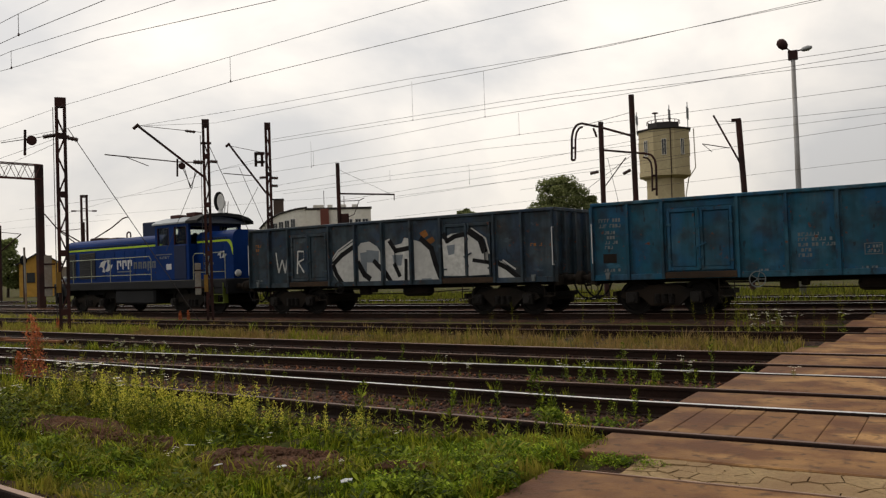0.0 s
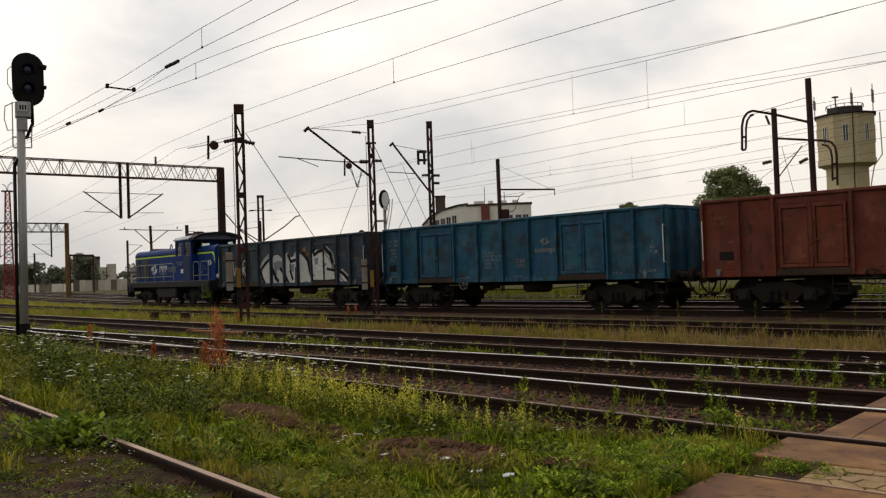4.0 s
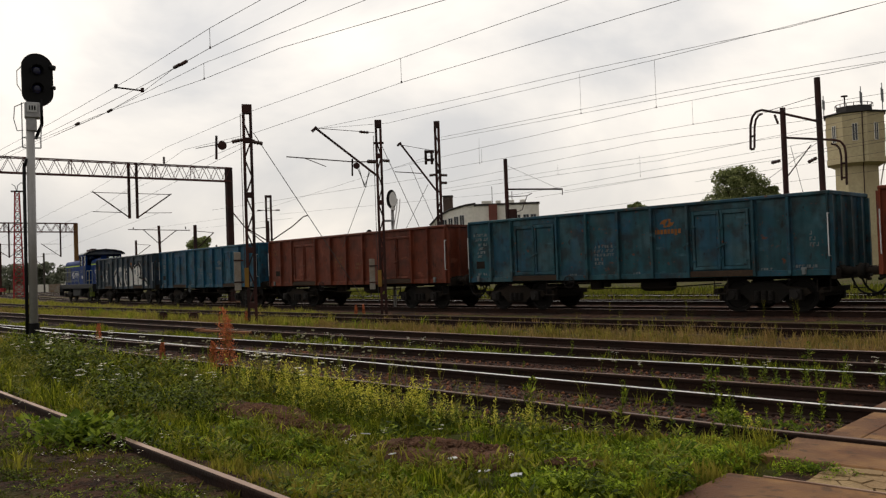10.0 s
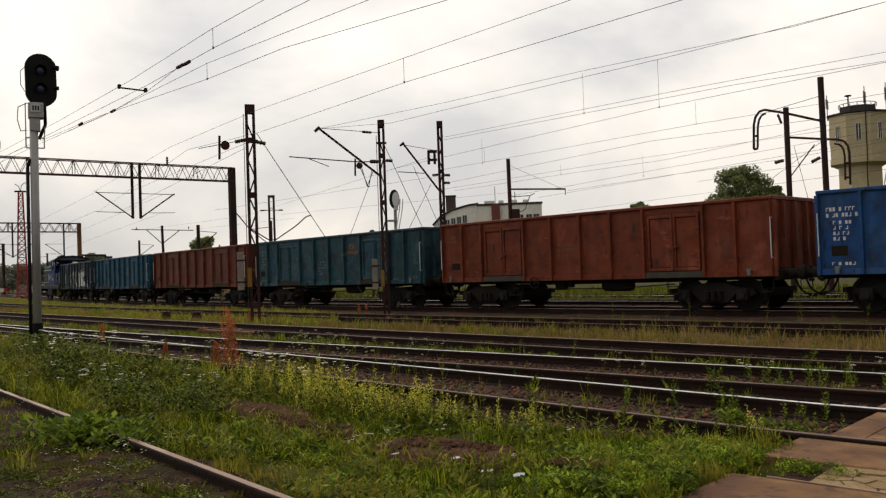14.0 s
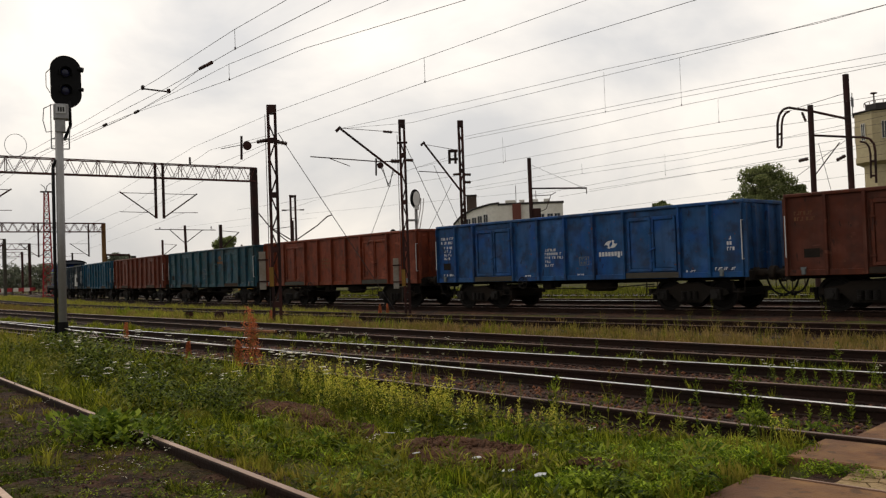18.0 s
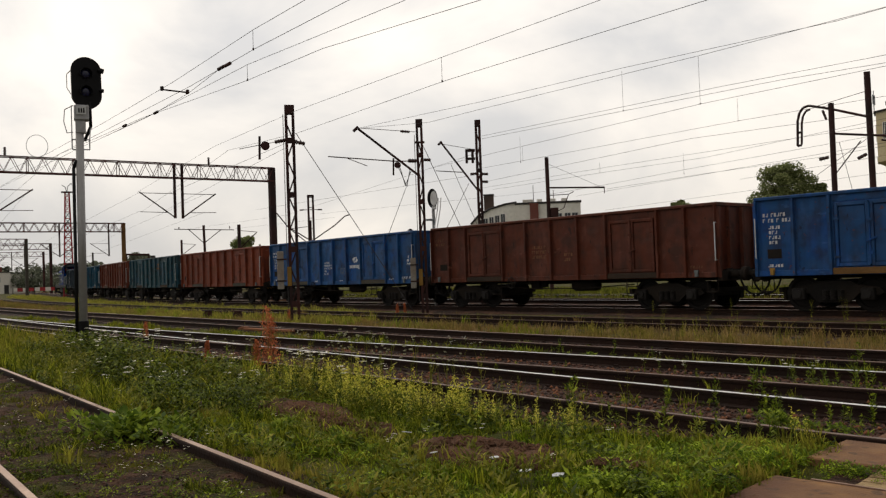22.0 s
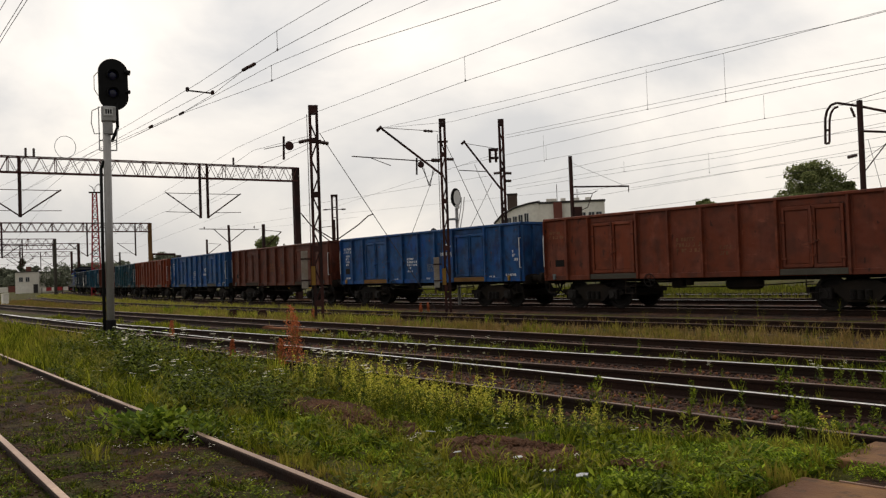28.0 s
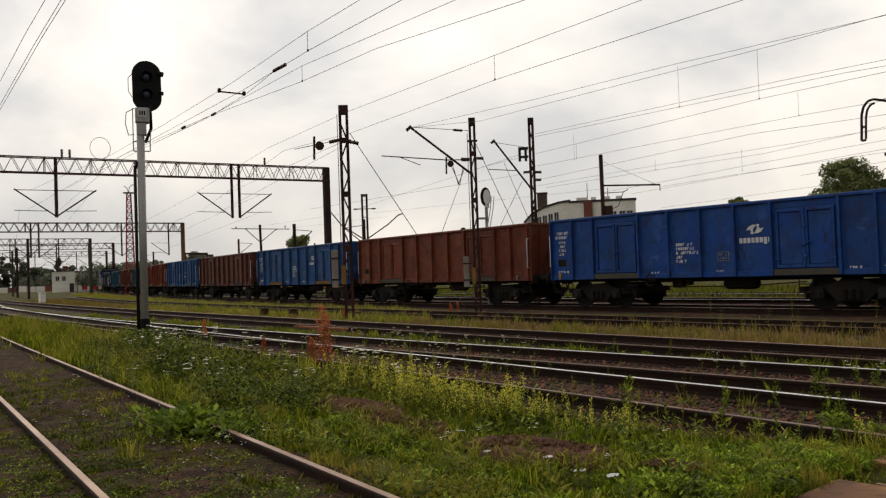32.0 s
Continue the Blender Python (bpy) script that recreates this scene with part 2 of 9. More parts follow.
RAIL_NEAR = plain("rusty_tan_rail_head", (0.40, 0.275, 0.205), 0.45, 0.5, 0.25, 9, 0.1, (0.20, 0.12, 0.085), "World")
SLEEPER = plain("creosoted_sleeper", (0.040, 0.028, 0.021), 0.9, 0.0, 0.4, 10, 0.5, (0.07, 0.055, 0.042), "World")
STEEL_DARK = plain("sooty_mast_steel", (0.020, 0.011, 0.011), 0.75, 0.0, 0.35, 5, 0.2, (0.050, 0.017, 0.014))
STEEL_GREY = plain("galvanised_steel", (0.34, 0.35, 0.36), 0.5, 0.5, 0.2, 7, 0.1)
SIGNAL_GREY = plain("signal_post_paint", (0.36, 0.36, 0.37), 0.55, 0.2, 0.2, 5, 0.08, (0.24, 0.23, 0.22))
BLACK = plain("matt_black_paint", (0.006, 0.006, 0.007), 0.75, 0.0, 0.3, 6, 0.05)
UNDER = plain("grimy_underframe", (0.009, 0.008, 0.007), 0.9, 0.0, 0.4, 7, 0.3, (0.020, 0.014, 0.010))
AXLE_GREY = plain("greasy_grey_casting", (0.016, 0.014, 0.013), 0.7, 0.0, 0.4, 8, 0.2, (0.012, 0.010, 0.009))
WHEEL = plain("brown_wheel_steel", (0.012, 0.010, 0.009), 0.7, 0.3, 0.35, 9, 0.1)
WIRE = plain("dark_copper_wire", (0.055, 0.050, 0.050), 0.6, 0.4, 0.2, 5, 0.0)
INSULATOR = plain("brown_glazed_porcelain", (0.050, 0.022, 0.018), 0.25, 0.0, 0.2, 5, 0.0)
WHITE = plain("white_lettering", (0.62, 0.63, 0.64), 0.7, 0.0, 0.25, 4, 0.05)
PALE = plain("faded_lettering", (0.165, 0.185, 0.19), 0.75, 0.0, 0.3, 4, 0.05)
RED_PAINT = plain("red_mast_paint", (0.40, 0.040, 0.045), 0.65, 0.0, 0.3, 4, 0.1)
GANTRY_RED = plain("red_oxide_steel", (0.125, 0.040, 0.036), 0.75, 0.0, 0.35, 4, 0.15, (0.060, 0.030, 0.030))
WOOD_OLD = plain("weathered_door_board", (0.060, 0.036, 0.022), 0.85, 0.0, 0.4, 8, 0.3, (0.026, 0.018, 0.013))
YELLOW = plain("yellow_marking", (0.34, 0.19, 0.04), 0.65, 0.0, 0.3, 5, 0.1)
GLASS = plain("dark_cab_glass", (0.008, 0.010, 0.012), 0.5, 0.0, 0.1, 3, 0.0)
LOCO_BLUE = plain("locomotive_blue", (0.003, 0.034, 0.175), 0.55, 0.0, 0.3, 3, 0.03)
LOCO_BLUE.node_tree.nodes["Principled BSDF"].inputs["Specular IOR Level"].default_value = 0.06
LOCO_DARK = plain("locomotive_dark_blue", (0.004, 0.015, 0.060), 0.6, 0.0, 0.25, 2, 0.0)
LOCO_FRAME = plain("locomotive_frame_black", (0.013, 0.014, 0.017), 0.7, 0.0, 0.3, 5, 0.1)
LIME = plain("lime_stripe", (0.42, 0.62, 0.03), 0.5, 0.0, 0.15, 3, 0.0)
ROOF_GREY = plain("pale_roof_paint", (0.36, 0.40, 0.44), 0.55, 0.0, 0.25, 3, 0.1)

# ---------------------------------------------------------------- mesh building
class Shape:
    """Collects vertices and faces of one mesh."""

    def __init__(self):
        self.v, self.f = [], []

    def add(self, verts, faces):
        k = len(self.v)
        self.v.extend(verts)
        self.f.extend(tuple(i + k for i in face) for face in faces)
        return self

    def box(self, x0, x1, y0, y1, z0, z1, c=0.0):
        """A box; c cuts its edges off."""
        if not c:
            p = [(x, y, z) for x in (x0, x1) for y in (y0, y1) for z in (z0, z1)]
            return self.add(p, [(0, 1, 3, 2), (4, 6, 7, 5), (0, 4, 5, 1), (2, 3, 7, 6), (0, 2, 6, 4), (1, 5, 7, 3)])
        ring = lambda a0, a1, b0, b1, k: [(a0 + k, b0), (a1 - k, b0), (a1, b0 + k), (a1, b1 - k), (a1 - k, b1), (a0 + k, b1), (a0, b1 - k), (a0, b0 + k)]
        p = [(x, y, z0) for x, y in ring(x0 + c, x1 - c, y0 + c, y1 - c, c * 0.4)]
        p += [(x, y, z0 + c) for x, y in ring(x0, x1, y0, y1, c)]
        p += [(x, y, z1 - c) for x, y in ring(x0, x1, y0, y1, c)]
        p += [(x, y, z1) for x, y in ring(x0 + c, x1 - c, y0 + c, y1 - c, c * 0.4)]
        f = [tuple(range(7, -1, -1)), tuple(range(24, 32))]
        for r in (0, 8, 16):
            f += [(r + i, r + (i + 1) % 8, r + 8 + (i + 1) % 8, r + 8 + i) for i in range(8)]
        return self.add(p, f)

    def rod(self, a, b, r, n=8, r2=None, caps=True):
        a, b = Vector(a), Vector(b)
        d = b - a
        u = d.orthogonal().normalized()
        w = d.normalized().cross(u)
        r2 = r if r2 is None else r2
        p = []
        for o, q in ((a, r), (b, r2)):
            p += [tuple(o + (u * math.cos(t) + w * math.sin(t)) * q) for t in (2 * math.pi * i / n for i in range(n))]
        f = [(i, (i + 1) % n, n + (i + 1) % n, n + i) for i in range(n)]
        if caps:
            f += [tuple(range(n - 1, -1, -1)), tuple(range(n, 2 * n))]
        return self.add(p, f)

    def beam(self, a, b, w, h=None, up=(0, 0, 1)):
        """A square bar from a to b, w across and h along up."""
        a, b, h = Vector(a), Vector(b), w if h is None else h
        d = (b - a).normalized()
        s = d.cross(Vector(up))
        s = s.normalized() if s.length > 1e-4 else d.orthogonal().normalized()
        t = s.cross(d).normalized()
        p = [tuple(o + s * (i * w / 2) + t * (j * h / 2)) for o in (a, b) for i, j in ((-1, -1), (1, -1), (1, 1), (-1, 1))]
        return self.add(p, [(3, 2, 1, 0), (4, 5, 6, 7), (0, 1, 5, 4), (1, 2, 6, 5), (2, 3, 7, 6), (3, 0, 4, 7)])

    def tube(self, points, r, n=6):
        for a, b in zip(points, points[1:]):
            self.rod(a, b, r, n)
        return self

    def prism(self, outline, a, b, axis="y"):
        """An outline of two coordinates, drawn out from a to b along an axis."""
        put = {"y": lambda u, w, k: (u, k, w), "x": lambda u, w, k: (k, u, w), "z": lambda u, w, k: (u, w, k)}[axis]
        m = len(outline)
        p = [put(u, w, a) for u, w in outline] + [put(u, w, b) for u, w in outline]
        f = [tuple(range(m)), tuple(range(2 * m - 1, m - 1, -1))]
        f += [(i, m + i, m + (i + 1) % m, (i + 1) % m) for i in range(m)]
        return self.add(p, f)

    def lathe(self, profile, n=20, centre=(0, 0, 0), axis="z"):
        """A profile of (radius, height), turned about an axis."""
        p, f = [], []
        for r, z in profile:
            for i in range(n):
                t = 2 * math.pi * i / n
                q = (r * math.cos(t), r * math.sin(t), z)
                q = {"z": q, "y": (q[0], q[2], q[1]), "x": (q[2], q[0], q[1])}[axis]
                p.append(tuple(q[k] + centre[k] for k in range(3)))
        for j in range(len(profile) - 1):
            f += [(j * n + i, j * n + (i + 1) % n, (j + 1) * n + (i + 1) % n, (j + 1) * n + i) for i in range(n)]
        f += [tuple(range(n - 1, -1, -1)), tuple(range((len(profile) - 1) * n, len(profile) * n))]
        return self.add(p, f)

    def mesh(self, name):
        me = bpy.data.meshes.new(name)
        me.from_pydata(self.v, [], self.f)
        bm = bmesh.new()
        bm.from_mesh(me)
        bmesh.ops.recalc_face_normals(bm, faces=bm.faces)
        bm.to_mesh(me)
        bm.free()
        return me


def part(name, shape, mat, parent, label="", smooth=False, at=None):
    """One mesh object under a thing or a part; shape: a Shape, or a mesh made before."""
    me = shape if isinstance(shape, bpy.types.Mesh) else shape.mesh(name)
    if not me.materials:
        me.materials.append(mat)
    if smooth:
        me.shade_smooth()
    ob = new(name, me)
    if me.materials[0] != mat:
        ob.material_slots[0].link = "OBJECT"
        ob.material_slots[0].material = mat
    ob.parent = parent
    if at is not None:
        ob.matrix_basis = at
    if label:
        ob["label"] = label
    return ob


def thing(name, label, category, m=None, group="", kind=""):
    ob = new(name)
    ob.empty_display_size = 0.2
    if m is not None:
        ob.matrix_basis = m
    return tagged(ob, label, category, group, kind)


def raw(name, verts, faces, mat, smooth=False):
    """A mesh of many pieces from arrays of equal-sized faces."""
    me = bpy.data.meshes.new(name)
    verts, faces = np.asarray(verts, np.float32), np.asarray(faces, np.int32)
    k = faces.shape[1]
    me.vertices.add(len(verts))
    me.vertices.foreach_set("co", verts.ravel())
    me.loops.add(faces.size)
    me.loops.foreach_set("vertex_index", faces.ravel())
    me.polygons.add(len(faces))
    me.polygons.foreach_set("loop_start", np.arange(0, faces.size, k, dtype=np.int32))
    me.update(calc_edges=True)
    me.materials.append(mat)
    if smooth:
        me.shade_smooth()
    return new(name, me)


# ---------------------------------------------------------------- the plan: tracks run along x, y leads away, rail tops at z 0
def bend(x, x0, k1, k2):
    d = min(0.0, x - x0)
    return -k1 * d + k2 * d * d


def train_y(x):
    """Middle of the train's track."""
    return 24.25 + bend(max(x, -80.0), 0, 0, 0.0016) - 0.256 * min(0.0, x + 80.0)


def rear_b(x):
    return 11.2 + bend(x, -12, 0.0, 0.0016)


def rear_a(x):
    y = 8.62 + bend(x, -3.0, 0.080, 0.0005)
    return min(y, rear_b(x))


def front_a(x):
    return min(8.62 + bend(x, -3.0, 0.080, 0.0005), rear_b(x)) - 1.505


def front_b(x):
    return max(rear_b(x) - 1.505, front_a(x))


def rear_c(x):
    return 13.72 + bend(x, -5, 0.07, 0.0004)


def rear_d(x):
    return 19.0 + bend(x, -4, 0.04, 0.001)


def near_far(x):
    return 2.72 - 0.133 * x + bend(x, -22, 0.0, 0.0012)


GROUND_Z = -0.20


def relief(x, y):
    """Height of the ground: flat under the tracks, rough in the verges."""
    v = 0.05 * noise.noise((x * 0.35, y * 0.5, 0.3)) + 0.03 * noise.noise((x * 1.3, y * 1.3, 4.0))
    hump = 0.0
    for cx, cy, rx, ry, h in MOUNDS:
        q = ((x - cx) / rx) ** 2 + ((y - cy) / ry) ** 2
        if q < 4:
            hump += h * math.exp(-1.6 * q)
    if x > -4.2 and 3.0 < y < 7.0:                     # earth banked up against the crossing slabs
        k = min(1.0, (x + 4.2) / 1.5) if x < -2.6 else max(0.0, 1 - (x + 2.6) / 0.3)
        hump += 0.165 * k * min(1.0, (y - 3.0) / 0.5, (7.0 - y) / 0.3)
    far = 1.0 if math.hypot(x, y) < 70 else 0.4
    return GROUND_Z + v * far + hump


MOUNDS = [(-8.35, 5.80, 0.85, 0.32, 0.06), (-7.15, 5.52, 0.70, 0.22, 0.05), (-5.05, 5.38, 0.72, 0.36, 0.05), (-3.68, 5.33, 0.30, 0.14, 0.03), (-13.5, 6.6, 3.0, 0.9, 0.16), (-19.5, 7.2, 3.0, 0.8, 0.1)]


def ground_sheet():
    """One sheet to the horizon, finer towards the place where the camera stands."""
    xs = [-4000, -1500, -700, -400, -280] + list(np.linspace(-220, -40, 46)) + list(np.linspace(-39, 12, 205)) + list(np.linspace(14, 60, 12)) + [100, 200, 500, 1500, 4000]
    ys = [-4000, -1000, -300, -100, -40, -15, -6, -2] + list(np.linspace(-1, 24, 126)) + list(np.linspace(25, 90, 40)) + [110, 150, 220, 400, 800, 1800, 4000]
    v = [(x, y, relief(x, y)) for y in ys for x in xs]
    w = len(xs)
    f = [(j * w + i, j * w + i + 1, (j + 1) * w + i + 1, (j + 1) * w + i) for j in range(len(ys) - 1) for i in range(w - 1)]
    ob = raw("ground", v, f, GROUND, True)
    return tagged(ob, "weedy brown railway yard earth with patchy grass", "ground", kind="structure")


ground_sheet()


def standing(x, y):
    """Height at which plants stand."""
    d = y - near_far(x)
    if -2.4 < x < 6 and 5.6 < y < 6.22:
        return -0.034
    return max(relief(x, y), NEAR_Z - 0.01) if -2.8 < d < 0.42 and -60 < x < 8 else relief(x, y)


def strip(name, lo, hi, x0, x1, z, label, mat, step=0.5, rough=0.03, rows=8):
    """A low bed of ballast between two lines of the plan, with sloping sides."""
    xs = np.arange(x0, x1 + 0.01, step)
    v, f = [], []
    for x in xs:
        a, b = lo(x), hi(x)
        for j in range(rows + 1):
            t = j / rows
            y = a + (b - a) * t
            drop = 0.14 if j in (0, rows) else 0.0
            v.append((x, y, z - drop + (rough * noise.noise((x * 3.1, y * 3.1, 7)) if not drop else 0)))
    w = rows + 1
    f = [(i * w + j, (i + 1) * w + j, (i + 1) * w + j + 1, i * w + j + 1) for i in range(len(xs) - 1) for j in range(rows)]
    ob = raw(name, v, f, mat, True)
    return tagged(ob, label, "ballast", kind="structure")


NEAR_Z = -0.095                                       # the near track is filled with earth almost to the rail heads
strip("ballast_near", lambda x: near_far(x) - 2.9, lambda x: near_far(x) + 0.55, -60, 8, NEAR_Z, "earth-filled ballast bed overgrown with weeds", SOIL, 0.22, 0.05, 14)
strip("ballast_middle", lambda x: front_a(x) - 0.7, lambda x: rear_b(x) + 0.6, -90, 9, -0.165, "brown oily ballast under converging yard tracks", BALLAST, rows=14)
strip("ballast_siding", lambda x: rear_c(x) - 2.0, lambda x: rear_c(x) + 0.5, -110, 9, -0.165, "brown ballast of a yard siding", BALLAST)
strip("ballast_outer", lambda x: rear_d(x) - 2.2, lambda x: rear_d(x) + 0.5, -110, 9, -0.17, "rusty brown ballast of an outer siding", BALLAST)
strip("ballast_main", lambda x: train_y(x) - 2.3, lambda x: train_y(x) + 2.0, -190, 30, -0.16, "dark ballast bed under the goods train", BALLAST, 1.0)
strip("ballast_beyond", lambda x: train_y(x) + 3.6, lambda x: train_y(x) + 6.6, -190, 30, -0.16, "ballast bed of the track beyond the train", BALLAST, 1.0)
strip("ballast_beyond_two", lambda x: train_y(x) + 8.6, lambda x: train_y(x) + 11.4, -190, 30, -0.16, "ballast bed of a distant track", BALLAST, 1.0)

HEAD = [(-0.029, -0.004), (-0.026, 0.003), (0.026, 0.003), (0.029, -0.004)]
WEB = [(-0.036, -0.010), (-0.029, 0.0), (0.029, 0.0), (0.036, -0.010), (0.034, -0.036), (0.010, -0.046), (0.012, -0.125), (0.070, -0.142), (0.070, -0.155), (-0.070, -0.155), (-0.070, -0.142), (-0.012, -0.125), (-0.010, -0.046), (-0.034, -0.036)]


def along(profile, line, x0, x1, step, z=0.0):
    """A profile of (across, up) carried along a line of the plan."""
    s, m = Shape(), len(profile)
    xs = list(np.arange(x0, x1, step)) + [x1]
    p = []
    for x in xs:
        t = Vector((1, line(x + 0.05) - line(x - 0.05), 0))
        t = Vector((0.1, t.y, 0)).normalized()
        nrm = Vector((-t.y, t.x, 0))
        p += [(x + nrm.x * u, line(x) + nrm.y * u, z + w) for u, w in profile]
    f = [(i * m + j, (i + 1) * m + j, (i + 1) * m + (j + 1) % m, i * m + (j + 1) % m) for i in range(len(xs) - 1) for j in range(m)]
    f += [tuple(range(m - 1, -1, -1)), tuple(range((len(xs) - 1) * m, len(xs) * m))]
    return s.add(p, f)


def rail(line, x0, x1, head, parent, step=1.0, z=0.0):
    foot = part("rail", along(WEB, line, x0, x1, step, z), RAIL_WEB, parent, "rusty brown rail web and foot")
    part("rail_head", along(HEAD, line, x0, x1, step, z), head, foot, "worn running surface of the rail")
    return foot


SLEEPER_MESH = Shape().box(-0.125, 0.125, -1.28, 1.28, -0.14, 0.0, 0.012).mesh("sleeper")
CHAIR_MESH = Shape().box(-0.075, 0.075, -0.15, 0.15, 0.0, 0.018, 0.004).box(-0.04, 0.04, -0.11, -0.078, 0.018, 0.05).box(-0.04, 0.04, 0.078, 0.11, 0.018, 0.05).mesh("chair")


def track(name, label, lines, x0, x1, sleepers, heads, z=0.0):
    """A track: two rails, and sleepers with their rail chairs between the given ends."""
    t = thing(name, label, "railway track", kind="structure")
    for line, head in zip(lines, heads):
        rail(line, x0, x1, head, t, z=z)
    a, b = lines[0], lines[-1]
    for x in np.arange(sleepers[0], sleepers[1], 0.62):
        if -2.45 < x < 9:
            continue
        y, g = (a(x) + b(x)) / 2, (a(x + 0.5) - a(x - 0.5) + b(x + 0.5) - b(x - 0.5)) / 2
        m = Matrix.Translation((x + random.uniform(-0.03, 0.03), y, z - 0.168 + random.uniform(-0.012, 0.006))) @ pose(0, 0, 0, random.uniform(-0.6, 0.6), 0, math.degrees(math.atan(g)) + random.uniform(-1, 1))
        sl = part("sleeper", SLEEPER_MESH, SLEEPER, t, at=m)
        if x > -22:
            for side in (-1, 1):
                part("rail_chair", CHAIR_MESH, RAIL_WEB, sl, at=Matrix.Translation((0, side * 0.7525, 0.0)))
    return t


track("near_track", "weed-grown rusty near track sunk in earth", (lambda x: near_far(x) - 1.515, near_far), -62, 8, (0, 0), (RAIL_NEAR, RAIL_NEAR))
turnout = track("turnout_track", "diverging turnout track with polished rails on dark ballast", (front_a, rear_a), -90, 9, (-32, 8), (RAIL_DULL, RAIL_BRIGHT))
track("yard_track", "yard track with one polished and one rusty rail", (front_b, rear_b), -90, 9, (-33, 8), (RAIL_DULL, RAIL_BRIGHT))
track("siding_track", "siding with rusty rails among grass", (lambda x: rear_c(x) - 1.505, rear_c), -110, 9, (-40, 8), (RAIL_DULL, RAIL_HALF))
track("outer_siding_track", "rusty outer siding half hidden in grass", (lambda x: rear_d(x) - 1.505, rear_d), -110, 9, (-34, 8), (RAIL_DULL, RAIL_DULL))
track("train_track", "running track under the goods train", (lambda x: train_y(x) - 0.7525, lambda x: train_y(x) + 0.7525), -190, 30, (-46, 12), (RAIL_HALF, RAIL_HALF))
track("beyond_track", "track beyond the goods train", (lambda x: train_y(x) + 4.35, lambda x: train_y(x) + 5.85), -190, 30, (-30, 8), (RAIL_BRIGHT, RAIL_HALF))
track("distant_track", "distant track behind the goods train", (lambda x: train_y(x) + 9.25, lambda x: train_y(x) + 10.75), -190, 30, (0, 0), (RAIL_BRIGHT, RAIL_DULL))

# ---------------------------------------------------------------- the goods train
BODY_L, BODY_W, BODY_Z0, BODY_Z1 = 12.90, 1.40, 0.97, 3.18
POSTS = [0.0, 1.07, 2.05, 4.05, 5.25, 6.45, 7.65, 8.85, 10.85, 11.83, 12.90]
DOORS = [(2.05, 4.05), (8.85, 10.85)]
MESHES = {}


def kept(key, make):
    """Alike parts share one mesh."""
    if key not in MESHES:
        MESHES[key] = make().mesh(key)
    return MESHES[key]


def wheelset(parent, x, z=0.46, r=0.46):
    """Two wheels on an axle, turning as one."""
    def disc():
        s = Shape()
        for side in (-1, 1):
            y = side * 0.75
            s.lathe([(0.10, -0.09), (0.13, -0.06), (0.16, -0.02), (r - 0.09, -0.015), (r - 0.07, -0.06), (r - 0.01, -0.065), (r, -0.05), (r + 0.002, 0.03), (r + 0.03, 0.045), (r + 0.03, 0.065), (r - 0.07, 0.07), (r - 0.09, 0.02), (0.14, 0.03), (0.10, 0.06)] if side > 0 else
                    [(0.10, -0.06), (0.14, -0.03), (r - 0.09, -0.02), (r - 0.07, -0.07), (r + 0.03, -0.065), (r + 0.03, -0.045), (r + 0.002, -0.03), (r, 0.05), (r - 0.01, 0.065), (r - 0.07, 0.06), (r - 0.09, 0.015), (0.16, 0.02), (0.13, 0.06), (0.10, 0.09)], 24, (0, y, 0), "y")
        s.rod((0, -1.0, 0), (0, 1.0, 0), 0.075, 10)
        return s
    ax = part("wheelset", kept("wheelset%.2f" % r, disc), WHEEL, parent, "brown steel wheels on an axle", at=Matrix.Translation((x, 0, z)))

    ax["radius"] = r
    return ax


